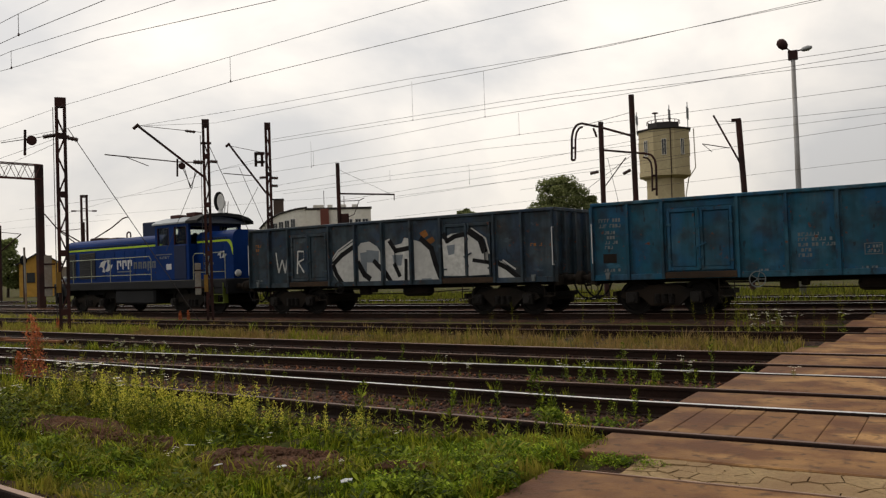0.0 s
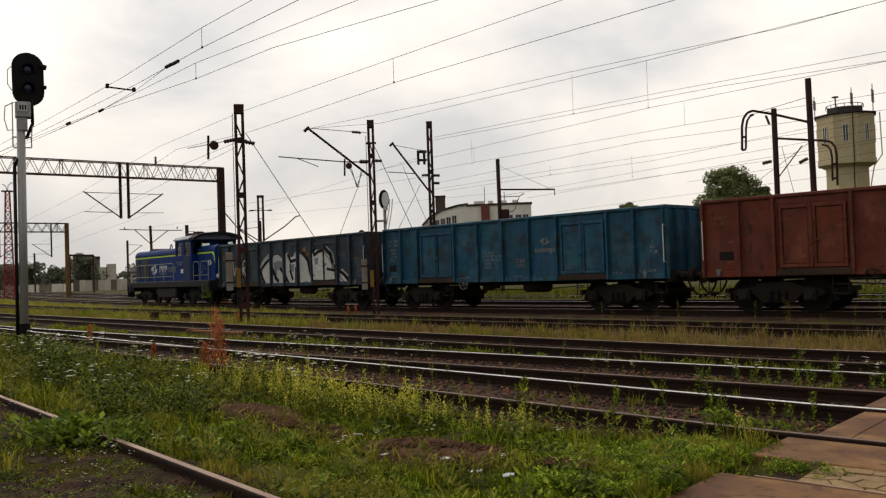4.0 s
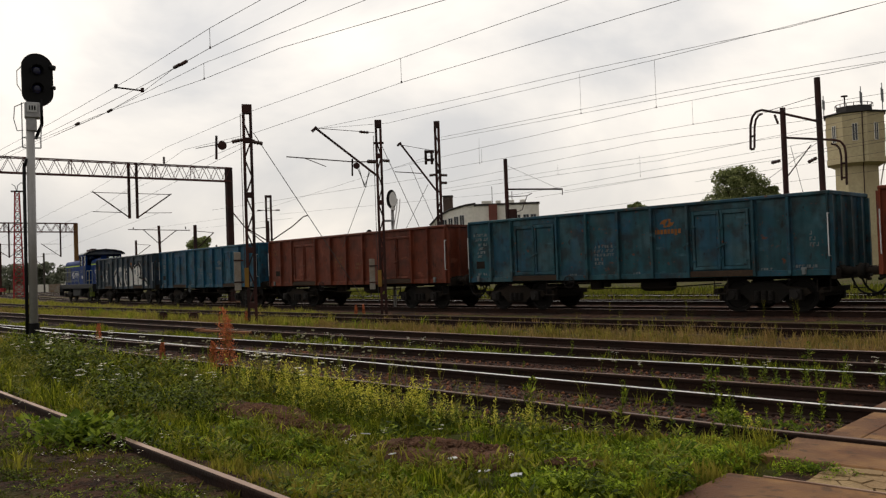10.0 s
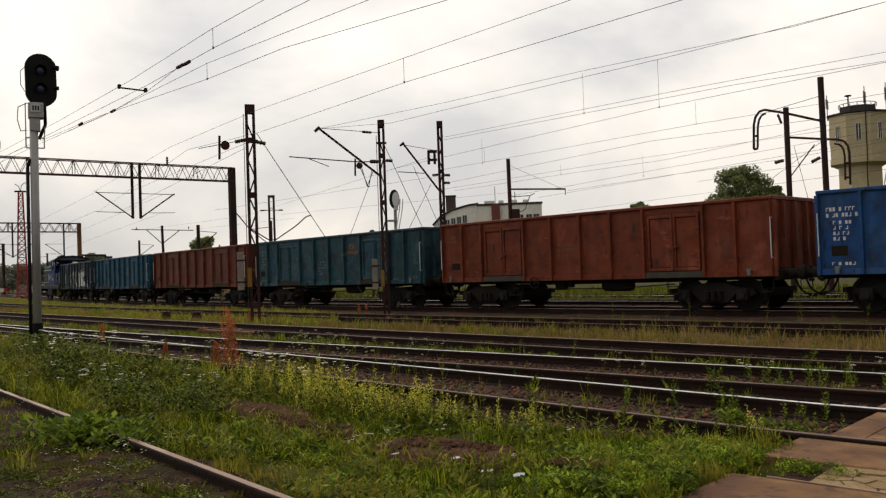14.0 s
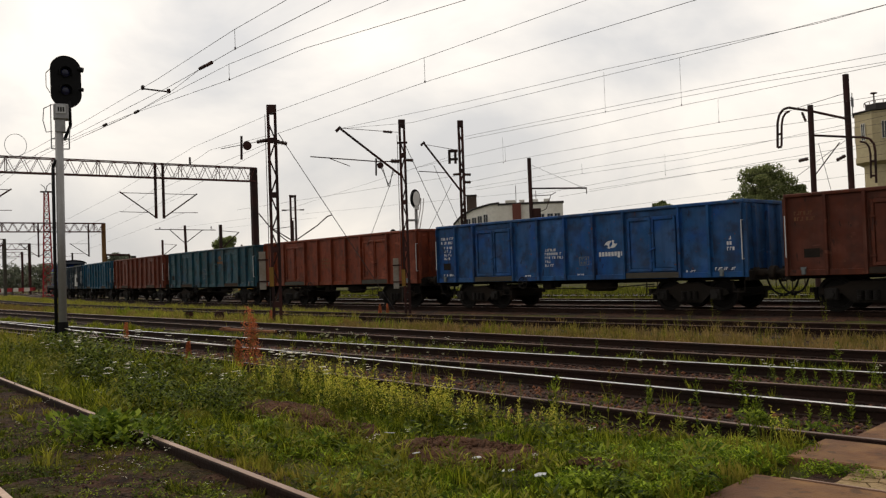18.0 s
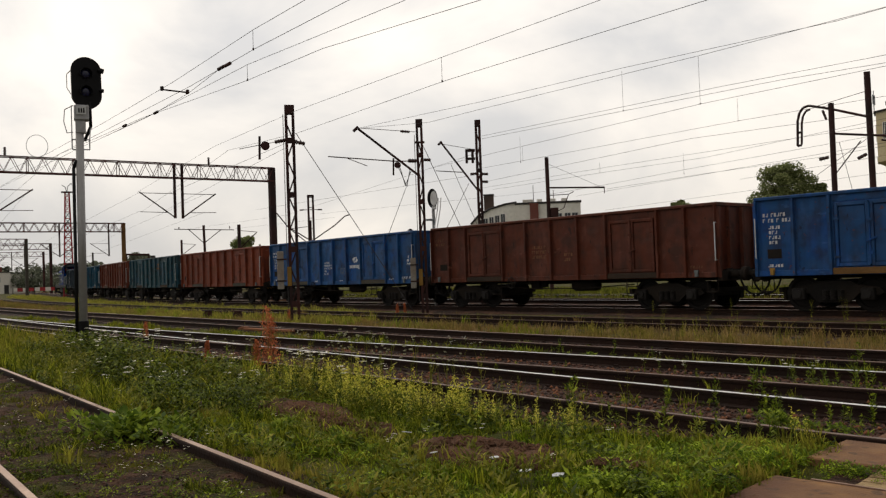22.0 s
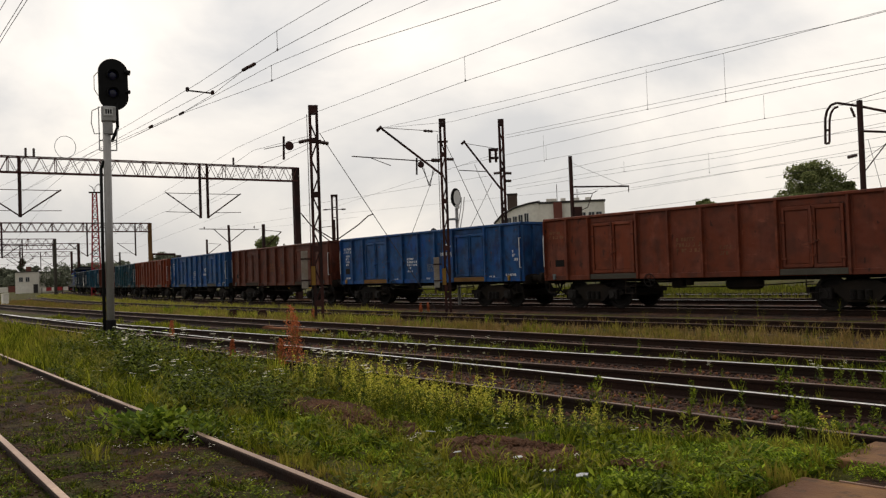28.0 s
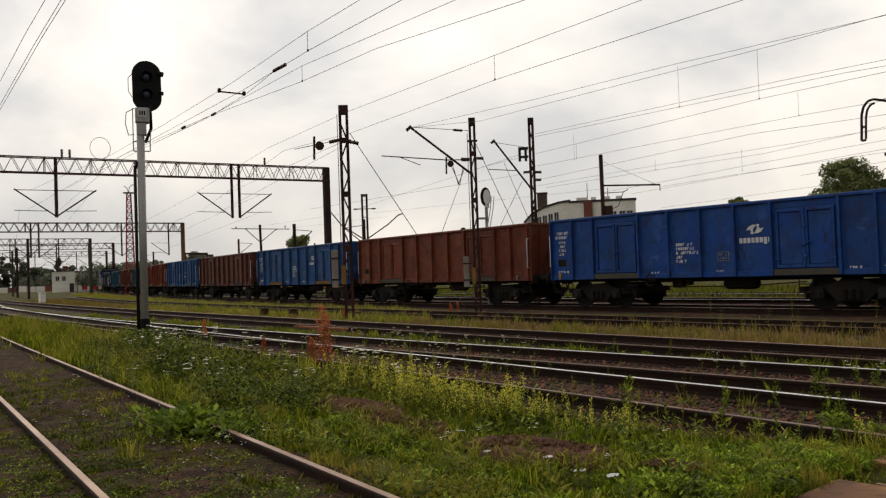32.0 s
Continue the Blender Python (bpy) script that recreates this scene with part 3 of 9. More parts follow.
def bogie(parent, x, wheelbase=1.8):
    """A cast two-axle bogie: frame, springs, boxes and brake shoes."""
    def frame_shape():
        s = Shape()
        for side in (-1, 1):
            y = side * 1.02
            outline = [(-1.28, 0.50), (-1.18, 0.62), (-0.62, 0.70), (-0.42, 0.80), (0.42, 0.80), (0.62, 0.70), (1.18, 0.62), (1.28, 0.50), (1.12, 0.42), (0.66, 0.48), (0.40, 0.24), (-0.40, 0.24), (-0.66, 0.48), (-1.12, 0.42)]
            s.prism(outline, y - 0.07, y + 0.07)
        s.box(-0.28, 0.28, -1.05, 1.05, 0.46, 0.82, 0.03)
        for q in (-1.5, 1.5):
            s.box(q - 0.05, q + 0.05, -0.95, 0.95, 0.50, 0.64)
        return s
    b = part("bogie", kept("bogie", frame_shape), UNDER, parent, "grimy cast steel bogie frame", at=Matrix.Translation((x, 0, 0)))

    def box_shape():
        return Shape().box(-0.17, 0.17, -0.13, 0.13, -0.16, 0.16, 0.03).rod((0, -0.18, 0), (0, 0.0, 0), 0.11, 12)

    def spring_shape():
        coil = [p for k in range(6) for p in ((0.062, k * 0.045), (0.085, k * 0.045 + 0.012), (0.085, k * 0.045 + 0.030), (0.062, k * 0.045 + 0.042))]
        return Shape().lathe(coil, 12)
    for side in (-1, 1):
        for wx in (-wheelbase / 2, wheelbase / 2):
            part("axle_box", kept("axle_box", box_shape), AXLE_GREY, b, "round axle box", at=Matrix.Translation((wx, side * 1.10, 0.46)) @ pose(0, 0, 0, 0, 0, 0 if side < 0 else 180))
        for sx in (-0.2, 0.0, 0.2):
            part("spring", kept("bogie_spring", spring_shape), AXLE_GREY, b, at=Matrix.Translation((sx, side * 1.12, 0.30)))
    for wx in (-wheelbase / 2, wheelbase / 2):
        for k in (-1, 1):
            part("brake_shoe", kept("brake_shoe", lambda: Shape().box(-0.04, 0.04, -0.86, -0.66, -0.16, 0.16, 0.015).box(-0.04, 0.04, 0.66, 0.86, -0.16, 0.16, 0.015).box(-0.02, 0.02, -0.8, 0.8, -0.04, 0.04)), UNDER, b, at=Matrix.Translation((wx + k * 0.53, 0, 0.44)))
    return b


def buffers(parent, xe, way):
    for side in (-1, 1):
        def buf():
            return Shape().lathe([(0.11, 0.0), (0.115, 0.25), (0.08, 0.26), (0.075, 0.40), (0.15, 0.43), (0.20, 0.50), (0.21, 0.56), (0.20, 0.58)], 16, axis="x").box(-0.03, 0.0, -0.17, 0.17, -0.17, 0.17, 0.01)
        part("buffer", kept("buffer", buf), UNDER, parent, "round spring buffer", True, at=Matrix.Translation((xe, side * 0.875, 1.06)) @ pose(0, 0, 0, 0, 0, 0 if way > 0 else 180))

    def hook():
        s = Shape().box(0, 0.28, -0.05, 0.05, -0.07, 0.07, 0.02)
        s.tube([(0.25, -0.07, 0.02), (0.34, -0.07, -0.22), (0.34, 0.07, -0.22), (0.25, 0.07, 0.02)], 0.022)
        return s.rod((0.33, -0.10, -0.22), (0.33, 0.10, -0.22), 0.045, 8)
    part("coupling_hook", kept("coupling_hook", hook), UNDER, parent, "screw coupling", at=Matrix.Translation((xe, 0, 1.05)) @ pose(0, 0, 0, 0, 0, 0 if way > 0 else 180))

    def hose():
        pts = [(-0.02, 0, 0), (0.04, 0, -0.14), (0.10, 0, -0.30), (0.20, 0, -0.44), (0.32, 0, -0.52), (0.46, 0, -0.55)]
        return Shape().tube(pts, 0.030, 8).box(0.38, 0.46, -0.04, 0.04, -0.60, -0.51, 0.01).rod((-0.02, 0, -0.06), (-0.02, 0, 0.08), 0.045, 8)
    for y in (-0.35, 0.35):
        part("brake_hose", kept("brake_hose", hose), BLACK, parent, "hanging rubber brake hose", at=Matrix.Translation((xe, y, 0.98)) @ pose(0, 0, 0, 0, 0, 0 if way > 0 else 180))


def text_bars(rows, w, h, gap, seed, y):
    """Unreadable lettering as short bars: rows of characters w x h at y on the near side."""
    rnd, s = random.Random(seed), Shape()
    for r, count in enumerate(rows):
        x = 0.0
        for _ in range(count):
            if rnd.random() < 0.16:
                x += w * 0.8
            z = -r * (h + gap)
            k = rnd.random()
            if k < 0.4:
                s.box(x, x + w * 0.7, y - 0.002, y, z, z + h)
            elif k < 0.7:
                s.box(x, x + w * 0.25, y - 0.002, y, z, z + h)
                s.box(x + w * 0.25, x + w * 0.75, y - 0.002, y, z + h * 0.75, z + h)
            else:
                s.box(x, x + w * 0.75, y - 0.002, y, z, z + h * 0.25)
                s.box(x + w * 0.5, x + w * 0.75, y - 0.002, y, z + h * 0.25, z + h)
            x += w
    return s


def outline(x0, x1, z0, z1, y, t=0.018):
    """A thin rectangular painted line."""
    return Shape().box(x0, x1, y - 0.003, y, z1 - t, z1).box(x0, x1, y - 0.003, y, z0, z0 + t).box(x0, x0 + t, y - 0.003, y, z0 + t, z1 - t).box(x1 - t, x1, y - 0.003, y, z0 + t, z1 - t)


def swirl(size, y):
    """Two swept wings turning about each other."""
    wing = [(-0.56, -0.06), (-0.40, 0.16), (-0.16, 0.26), (0.10, 0.24), (-0.06, 0.10), (-0.14, -0.04), (-0.10, -0.30), (-0.30, -0.26), (-0.24, -0.10), (-0.38, -0.02)]
    s = Shape()
    for k in (1, -1):
        s.prism([(k * size * u, k * size * w) for u, w in wing], y - 0.003, y)
    return s


def open_wagon(name, label, paint, lettering, seed, extras=None, boards=WOOD_OLD):
    """A four-axle open goods wagon with two double doors a side."""
    w = thing(name, label, "wagon", group="goods wagons of the train")
    L, B = BODY_L / 2, BODY_W
    part("body", kept("wagon_floor", lambda: Shape().box(-L, L, -B + 0.08, B - 0.08, 1.12, 1.20)), UNDER, w, "wagon floor")
    for side in (-1, 1):
        y = side * B
        for a, b in zip(POSTS, POSTS[1:]):
            if (a, b) not in DOORS:
                part("side_panel", kept("side_panel%.2f" % (b - a), lambda: Shape().box((a - b) / 2, (b - a) / 2, -0.012, 0.012, BODY_Z0 + 0.14, BODY_Z1 - 0.08)), paint, w, at=Matrix.Translation(((a + b) / 2 - L, side * (B - 0.085), 0)))

        def chord():
            return Shape().box(-L - 0.03, L + 0.03, min(y, y - side * 0.13), max(y, y - side * 0.13), BODY_Z1 - 0.10, BODY_Z1, 0.02)
        part("top_chord", kept("top_chord%d" % side, chord), paint, w, "top chord of the wagon side")

        def sill():
            return Shape().box(-L, L, min(y - side * 0.02, y - side * 0.12), max(y - side * 0.02, y - side * 0.12), BODY_Z0, BODY_Z0 + 0.16, 0.01)
        part("sill", kept("sill%d" % side, sill), paint, w, "bottom sill of the wagon side")

        def post():
            return Shape().prism([(-0.09, 0.03), (-0.09, 0.012), (-0.048, 0.006), (-0.036, -0.105), (0.036, -0.105), (0.048, 0.006), (0.09, 0.012), (0.09, 0.03)], BODY_Z0 + 0.02, BODY_Z1 - 0.09, "z")
        for i, px in enumerate(POSTS):
            wide = 0.5 if i in (0, len(POSTS) - 1) else 1.0
            shift = 0.03 if i == 0 else -0.03 if i == len(POSTS) - 1 else 0
            part("stanchion", kept("stanchion", post), paint, w, at=Matrix.Translation((px - L + shift, side * (B - 0.05), 0)) @ Matrix.Diagonal((wide, 1, 1, 1)) @ pose(0, 0, 0, 0, 0, 0 if side < 0 else 180))
        for a, b in DOORS:
            part("door_board", kept("door_board", lambda: Shape().box(-0.95, 0.95, -0.02, 0.02, 0, 0.17, 0.006)), boards, w, "worn sill board below the doors", at=Matrix.Translation(((a + b) / 2 - L, side * (B + 0.012), BODY_Z0 + 0.02)))
            part("door_gap", kept("door_gap", lambda: Shape().box(-0.98, 0.98, -0.006, 0.006, BODY_Z0 + 0.14, BODY_Z1 - 0.08)), paint, w, "plate behind the door leaves", at=Matrix.Translation(((a + b) / 2 - L, side * (B - 0.085), 0)))
            part("door_head", kept("door_head", lambda: Shape().box(-0.95, 0.95, -0.01, 0.03, BODY_Z1 - 0.27, BODY_Z1 - 0.09)), paint, w, "plate above the doors", at=Matrix.Translation(((a + b) / 2 - L, side * (B - 0.075), 0)))
            for k in (-1, 1):
                def leaf():
                    s = Shape().box(-0.325, 0.325, -0.018, 0.012, 0.115, 1.565, 0.004)
                    for u0, u1, z0, z1 in ((-0.425, -0.345, 0, 1.68), (0.345, 0.425, 0, 1.68), (-0.345, 0.345, 0, 0.095), (-0.345, 0.345, 1.585, 1.68)):
                        s.box(u0, u1, -0.055, 0.012, z0, z1, 0.010)
                    for z in (0.40, 1.20):
                        s.box(-0.345, 0.345, 0.004, 0.012, z, z + 0.05)
                    return s
                d = part("door", kept("wagon_door", leaf), paint, w, "steel wagon door leaf", at=Matrix.Translation(((a + b) / 2 - L + k * 0.442, side * (B - 0.060), BODY_Z0 + 0.22)) @ pose(0, 0, 0, 0, 0, 0 if side < 0 else 180))
                for hz in (0.25, 1.25):
                    part("hinge", kept("door_hinge", lambda: Shape().box(-0.07, 0.07, -0.075, -0.045, -0.03, 0.03, 0.006)), paint, d, at=Matrix.Translation((k * (0.38 if side < 0 else -0.38), 0, hz)))
            part("door_bar", kept("door_bar", lambda: Shape().rod((0, 0, 0.05), (0, 0, 1.62), 0.026, 8).beam((-0.10, -0.02, 0.62), (0.18, -0.02, 0.74), 0.04).box(-0.07, 0.07, -0.03, 0.03, 0.3, 0.37).box(-0.07, 0.07, -0.03, 0.03, 1.15, 1.22)), paint, w, "door locking bar", at=Matrix.Translation(((a + b) / 2 - L, side * (B + 0.005), BODY_Z0 + 0.22)))
    for end in (-1, 1):
        x = end * L

        def end_sheet():
            return Shape().box(-0.012, 0.012, -B + 0.05, B - 0.05, BODY_Z0 + 0.02, BODY_Z1 - 0.02)
        e = part("end_wall", kept("end_wall", end_sheet), paint, w, "ribbed steel end wall", at=Matrix.Translation((x - end * 0.03, 0, 0)))
        for yy in (-1.30, -0.75, 0.0, 0.75, 1.30):
            part("end_rib", kept("end_rib", lambda: Shape().prism([(-0.07, 0), (0.07, 0), (0.05, 0.10), (-0.05, 0.10)], BODY_Z0, BODY_Z1 - 0.12, "z")), paint, e, at=Matrix.Translation((end * 0.012, yy, 0)) @ pose(0, 0, 0, 0, 0, -90 * end))
        part("end_chord", kept("end_chord", lambda: Shape().box(-0.06, 0.06, -B + 0.02, B - 0.02, -0.11, 0.0, 0.015)), paint, e, at=Matrix.Translation((0, 0, BODY_Z1 + 0.003)))
        part("headstock", kept("headstock", lambda: Shape().box(-0.08, 0.08, -1.32, 1.32, 0.86, 1.16, 0.02)), UNDER, w, "headstock beam", at=Matrix.Translation((x + end * 0.02, 0, 0)))
        buffers(w, x + end * 0.10, end)
        for side in (-1, 1):
            part("grab_rail", kept("grab_rail", lambda: Shape().tube([(0, 0.03, 0), (0, -0.08, 0.0), (0, -0.08, 1.10), (0, 0.03, 1.10)], 0.017)), WHITE, w, "white shunter's grab rail", at=Matrix.Translation((x - end * 0.02, side * (B - 0.02), 1.48)) @ pose(0, 0, 0, 0, 0, 0 if side < 0 else 180))
            part("corner_step", kept("corner_step", lambda: Shape().tube([(-0.17, 0, 0.34), (-0.17, 0, 0), (0.17, 0, 0), (0.17, 0, 0.34)], 0.014).box(-0.17, 0.17, -0.09, 0.09, -0.012, 0.012)), UNDER, w, at=Matrix.Translation((x - end * 0.25, side * 1.28, 0.55)))
    for bx in (-4.5, 4.5):
        bogie(w, bx)
        for wx in (-0.9, 0.9):
            wheelset(w, bx + wx)
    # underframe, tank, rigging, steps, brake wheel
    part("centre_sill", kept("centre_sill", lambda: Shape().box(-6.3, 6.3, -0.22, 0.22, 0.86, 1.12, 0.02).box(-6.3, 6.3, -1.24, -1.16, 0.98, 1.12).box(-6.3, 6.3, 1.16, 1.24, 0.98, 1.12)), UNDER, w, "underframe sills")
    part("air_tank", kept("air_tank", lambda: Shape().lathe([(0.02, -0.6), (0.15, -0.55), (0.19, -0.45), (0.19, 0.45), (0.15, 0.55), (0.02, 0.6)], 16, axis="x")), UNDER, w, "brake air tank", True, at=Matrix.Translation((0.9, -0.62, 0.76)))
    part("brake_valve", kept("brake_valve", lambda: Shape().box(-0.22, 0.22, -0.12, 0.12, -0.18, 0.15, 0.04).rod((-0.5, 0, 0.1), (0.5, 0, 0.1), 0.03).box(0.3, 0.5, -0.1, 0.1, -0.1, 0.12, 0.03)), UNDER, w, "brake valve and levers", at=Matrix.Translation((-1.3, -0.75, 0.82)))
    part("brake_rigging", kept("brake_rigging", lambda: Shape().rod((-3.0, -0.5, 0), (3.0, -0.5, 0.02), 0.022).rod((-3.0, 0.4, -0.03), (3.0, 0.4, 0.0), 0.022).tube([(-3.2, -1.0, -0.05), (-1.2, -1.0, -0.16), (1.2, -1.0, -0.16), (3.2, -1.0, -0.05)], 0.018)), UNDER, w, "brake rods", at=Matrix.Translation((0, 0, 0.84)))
    for sx in (-2.75, 3.35):
        part("side_step", kept("side_step", lambda: Shape().tube([(-0.2, 0, 0.5), (-0.2, -0.02, 0.0), (0.2, -0.02, 0.0), (0.2, 0, 0.5)], 0.016).box(-0.2, 0.2, -0.10, 0.06, -0.012, 0.014).box(-0.2, 0.2, -0.08, 0.04, 0.22, 0.245)), UNDER, w, "step below the doors", at=Matrix.Translation((sx, -1.33, 0.50)))

    def wheel_ring():
        s = Shape()
        ring = [(0.2 * math.cos(2 * math.pi * i / 18), 0, 0.2 * math.sin(2 * math.pi * i / 18)) for i in range(19)]
        s.tube(ring, 0.014)
        for i in range(5):
            s.rod((0, 0, 0), (0.2 * math.cos(2 * math.pi * i / 5), 0, 0.2 * math.sin(2 * math.pi * i / 5)), 0.011, 5)
        return s.rod((0, 0, 0), (0, 0.3, 0), 0.02)
    part("brake_wheel", kept("brake_wheel", wheel_ring), PALE if seed == 2 else AXLE_GREY, w, "spoked hand brake wheel", at=Matrix.Translation((-1.95, -1.42, 0.92)))
    y = -B - 0.0
    # lettering panels on the near side
    for kind, x, z, rows_, cw, ch, mat in lettering:
        if kind == "text":
            part("lettering", text_bars(rows_, cw, ch, ch * 0.55, seed * 7 + int(x * 10), -B + 0.069), mat, w, "stencilled lettering", at=Matrix.Translation((x - L, 0, z)))["kind"] = "stuff"
        elif kind == "emblem":
            part("emblem", swirl(cw, -B + 0.069), mat, w, "swirl emblem", at=Matrix.Translation((x - L, 0, z)))
            for i in range(8):
                part("emblem_bar", kept("emblem_bar%d%.2f" % (i == 6, cw), lambda: Shape().box(0, cw * 0.20, -0.002, 0, -0.05 if i == 6 else 0, cw * 0.30)), mat, w, at=Matrix.Translation((x + cw * (-1.05 + 0.265 * i) - L, -B + 0.069, z - ch * 1.05)))
        elif kind == "box":
            part("data_frame", outline(0, cw, 0, ch, -B + 0.069, 0.02), mat, w, "thin painted frame", at=Matrix.Translation((x - L, 0, z)))
        elif kind == "panel":
            part("data_panel", Shape().box(0, cw, -B + 0.066, -B + 0.069, 0, ch), mat, w, "painted data panel", at=Matrix.Translation((x - L, 0, z)))
    for bx in (0.45, 12.2):
        part("lamp_bracket", kept("lamp_bracket", lambda: Shape().box(-0.05, 0.05, -0.05, 0.03, 0, 0.16, 0.01).box(-0.07, 0.07, -0.03, 0.0, 0.12, 0.20)), YELLOW if seed in (8, 10) else PALE, w, "lamp bracket", at=Matrix.Translation((bx - L, -B - 0.0, 1.0)))
    if extras:
        extras(w)
    return w


def graffiti(w):
    """Large white throw-up with black outlines across the middle of the wagon, and two letters."""
    low, L = -BODY_W + 0.069, BODY_L / 2
    leaf = -BODY_W - 0.008

    def on(points):
        return leaf if 8.7 < sum(p[0] for p in points) / len(points) < 10.75 else low

    def fill(name, label, points, mat, lift=0.003):
        y = on(points)
        part(name, Shape().prism([(a - L, b) for a, b in points], y - lift, y), mat, w, label)

    def stroke(name, label, points, wide, mat, lift=0.006):
        s, y = Shape(), on(points) - lift
        for a, b in zip(points, points[1:]):
            d = Vector((b[0] - a[0], 0, b[1] - a[1])).normalized() * wide * 0.3
            s.beam((a[0] - L - d.x, y, a[1] - d.z), (b[0] - L + d.x, y, b[1] + d.z), 0.003, wide, up=(0, 0, 1))
        part(name, s, mat, w, label)
    white = (
        [(4.10, 1.80), (4.42, 2.16), (5.17, 2.52), (5.17, 1.00), (4.56, 1.00), (4.20, 1.36)],
        [(5.31, 2.30), (5.48, 2.45), (5.85, 2.48), (6.18, 2.30), (6.37, 2.05), (6.37, 0.99), (5.31, 0.99)],
        [(6.51, 2.47), (6.72, 2.54), (6.95, 2.30), (7.25, 2.36), (7.35, 2.54), (7.57, 2.50), (7.57, 0.98), (6.51, 0.98)],
        [(7.71, 2.46), (8.15, 2.32), (8.45, 2.05), (8.62, 1.40), (8.75, 0.98), (7.71, 0.98)],
        [(8.97, 1.24), (8.93, 2.42), (9.28, 2.57), (9.77, 2.58), (9.77, 1.22)],
        [(9.90, 1.22), (9.90, 2.62), (10.15, 2.54), (10.45, 2.32), (10.62, 1.96), (10.66, 1.24)],
        [(10.93, 1.00), (10.93, 1.66), (11.10, 1.62), (11.66, 1.20), (11.66, 1.02)])
    for p in white:
        fill("graffiti", "white graffiti fill", p, GRAFFITI)
    grey = (
        [(5.72, 2.20), (6.26, 2.14), (6.24, 1.75), (5.70, 1.77)], [(5.43, 2.11), (5.74, 2.13), (5.70, 1.28), (5.48, 1.48)],
        [(6.83, 1.98), (7.28, 1.98), (7.20, 1.62), (6.90, 1.63)], [(8.02, 1.17), (8.42, 1.17), (8.42, 1.0), (8.04, 1.0)], [(9.10, 2.20), (9.42, 2.22), (9.38, 1.92), (9.16, 1.89)])
    for p in grey:
        fill("graffiti_shade", "grey graffiti shading", p, GRAFFITI_GREY, 0.005)
    for p, wide in (
            ([(4.22, 1.78), (4.60, 2.06), (5.17, 2.34)], 0.17), ([(4.20, 1.70), (4.32, 1.40), (4.60, 1.06)], 0.17), ([(5.34, 1.76), (5.60, 1.36), (5.82, 1.22)], 0.20),
            ([(6.05, 1.80), (6.36, 1.52)], 0.17), ([(6.52, 1.40), (6.78, 1.05)], 0.17), ([(6.74, 2.44), (6.98, 2.12), (7.54, 2.19)], 0.16), ([(6.92, 2.02), (6.92, 1.66), (7.12, 1.29)], 0.15),
            ([(7.40, 1.80), (7.38, 1.06)], 0.13), ([(8.05, 2.46), (8.44, 2.14), (8.60, 1.62), (8.76, 1.24)], 0.19), ([(9.00, 2.56), (9.12, 2.34), (9.42, 2.48), (9.74, 2.52)], 0.15),
            ([(9.98, 2.60), (10.38, 2.34), (10.50, 1.98), (10.50, 1.72)], 0.22), ([(10.10, 1.70), (10.62, 1.62)], 0.12), ([(10.94, 1.58), (11.26, 1.42), (11.68, 1.10)], 0.15), ([(9.80, 2.24), (9.79, 1.92)], 0.05)):
        stroke("graffiti_outline", "black graffiti outline", p, wide, BLACK)
    for p in ([(4.05, 1.30), (4.05, 1.84), (4.42, 2.22), (5.17, 2.60)], [(10.06, 2.70), (10.56, 2.36), (10.68, 1.90)], [(11.12, 1.66), (11.55, 1.38)], [(7.60, 2.3), (7.62, 1.3)]):
        stroke("graffiti_halo", "thin white outer line", p, 0.05, GRAFFITI, 0.004)
    for p in ([(1.36, 2.28), (1.48, 1.52), (1.68, 2.00), (1.82, 1.50), (1.98, 2.30)], [(2.50, 1.46), (2.56, 2.28), (2.84, 2.26), (2.84, 1.98), (2.56, 1.88), (2.84, 1.50)]):
        s, y = Shape(), leaf - 0.004 if p[0][0] > 2.1 else low - 0.004
        for a, b in zip(p, p[1:]):
            s.beam((a[0] - L, y, a[1]), (b[0] - L, y, b[1]), 0.004, 0.055)
        part("painted_letter", s, GRAFFITI, w, "white painted letter")
    fill("orange_tag", "orange paint daub", [(7.99, 2.66), (8.22, 2.76), (8.34, 2.58), (8.11, 2.46)], ORANGE_DAUB)
    fill("orange_tag", "orange paint daub", [(8.25, 2.42), (8.50, 2.52), (8.60, 2.38), (8.42, 2.28)], ORANGE_DAUB)


GRAFFITI = plain("white_spray_paint", (0.55, 0.55, 0.53), 0.75, 0.0, 0.35, 3, 0.1, (0.36, 0.36, 0.35))
GRAFFITI_GREY = plain("grey_spray_paint", (0.20, 0.23, 0.26), 0.75, 0.0, 0.3, 3, 0.1)

P_GREY = wagon_paint("slate_wagon_paint", (0.0180, 0.0330, 0.0450), 0.5, 0.18)
P_TEAL = wagon_paint("teal_wagon_paint", (0.0050, 0.0570, 0.0930), 0.4, 0.14, 0.55)
P_RED = wagon_paint("oxide_red_wagon_paint", (0.100, 0.0208, 0.0085), 0.3, 0.06, 0.42)
P_GREEN = wagon_paint("bluegreen_wagon_paint", (0.0090, 0.0480, 0.0620), 0.5, 0.16, 0.6)
P_ORANGE = wagon_paint("orange_rust_wagon_paint", (0.132, 0.0245, 0.0080), 0.45, 0.06, 0.42)
P_BLUE = wagon_paint("bright_blue_wagon_paint", (0.0066, 0.0528, 0.1518), 0.3, 0.12, 0.5)
P_BROWN = wagon_paint("dark_brown_wagon_paint", (0.074, 0.0165, 0.0068), 0.4, 0.06, 0.46)
P_BLUE2 = wagon_paint("blue_wagon_paint", (0.0053, 0.0488, 0.1485), 0.35, 0.10, 0.5)
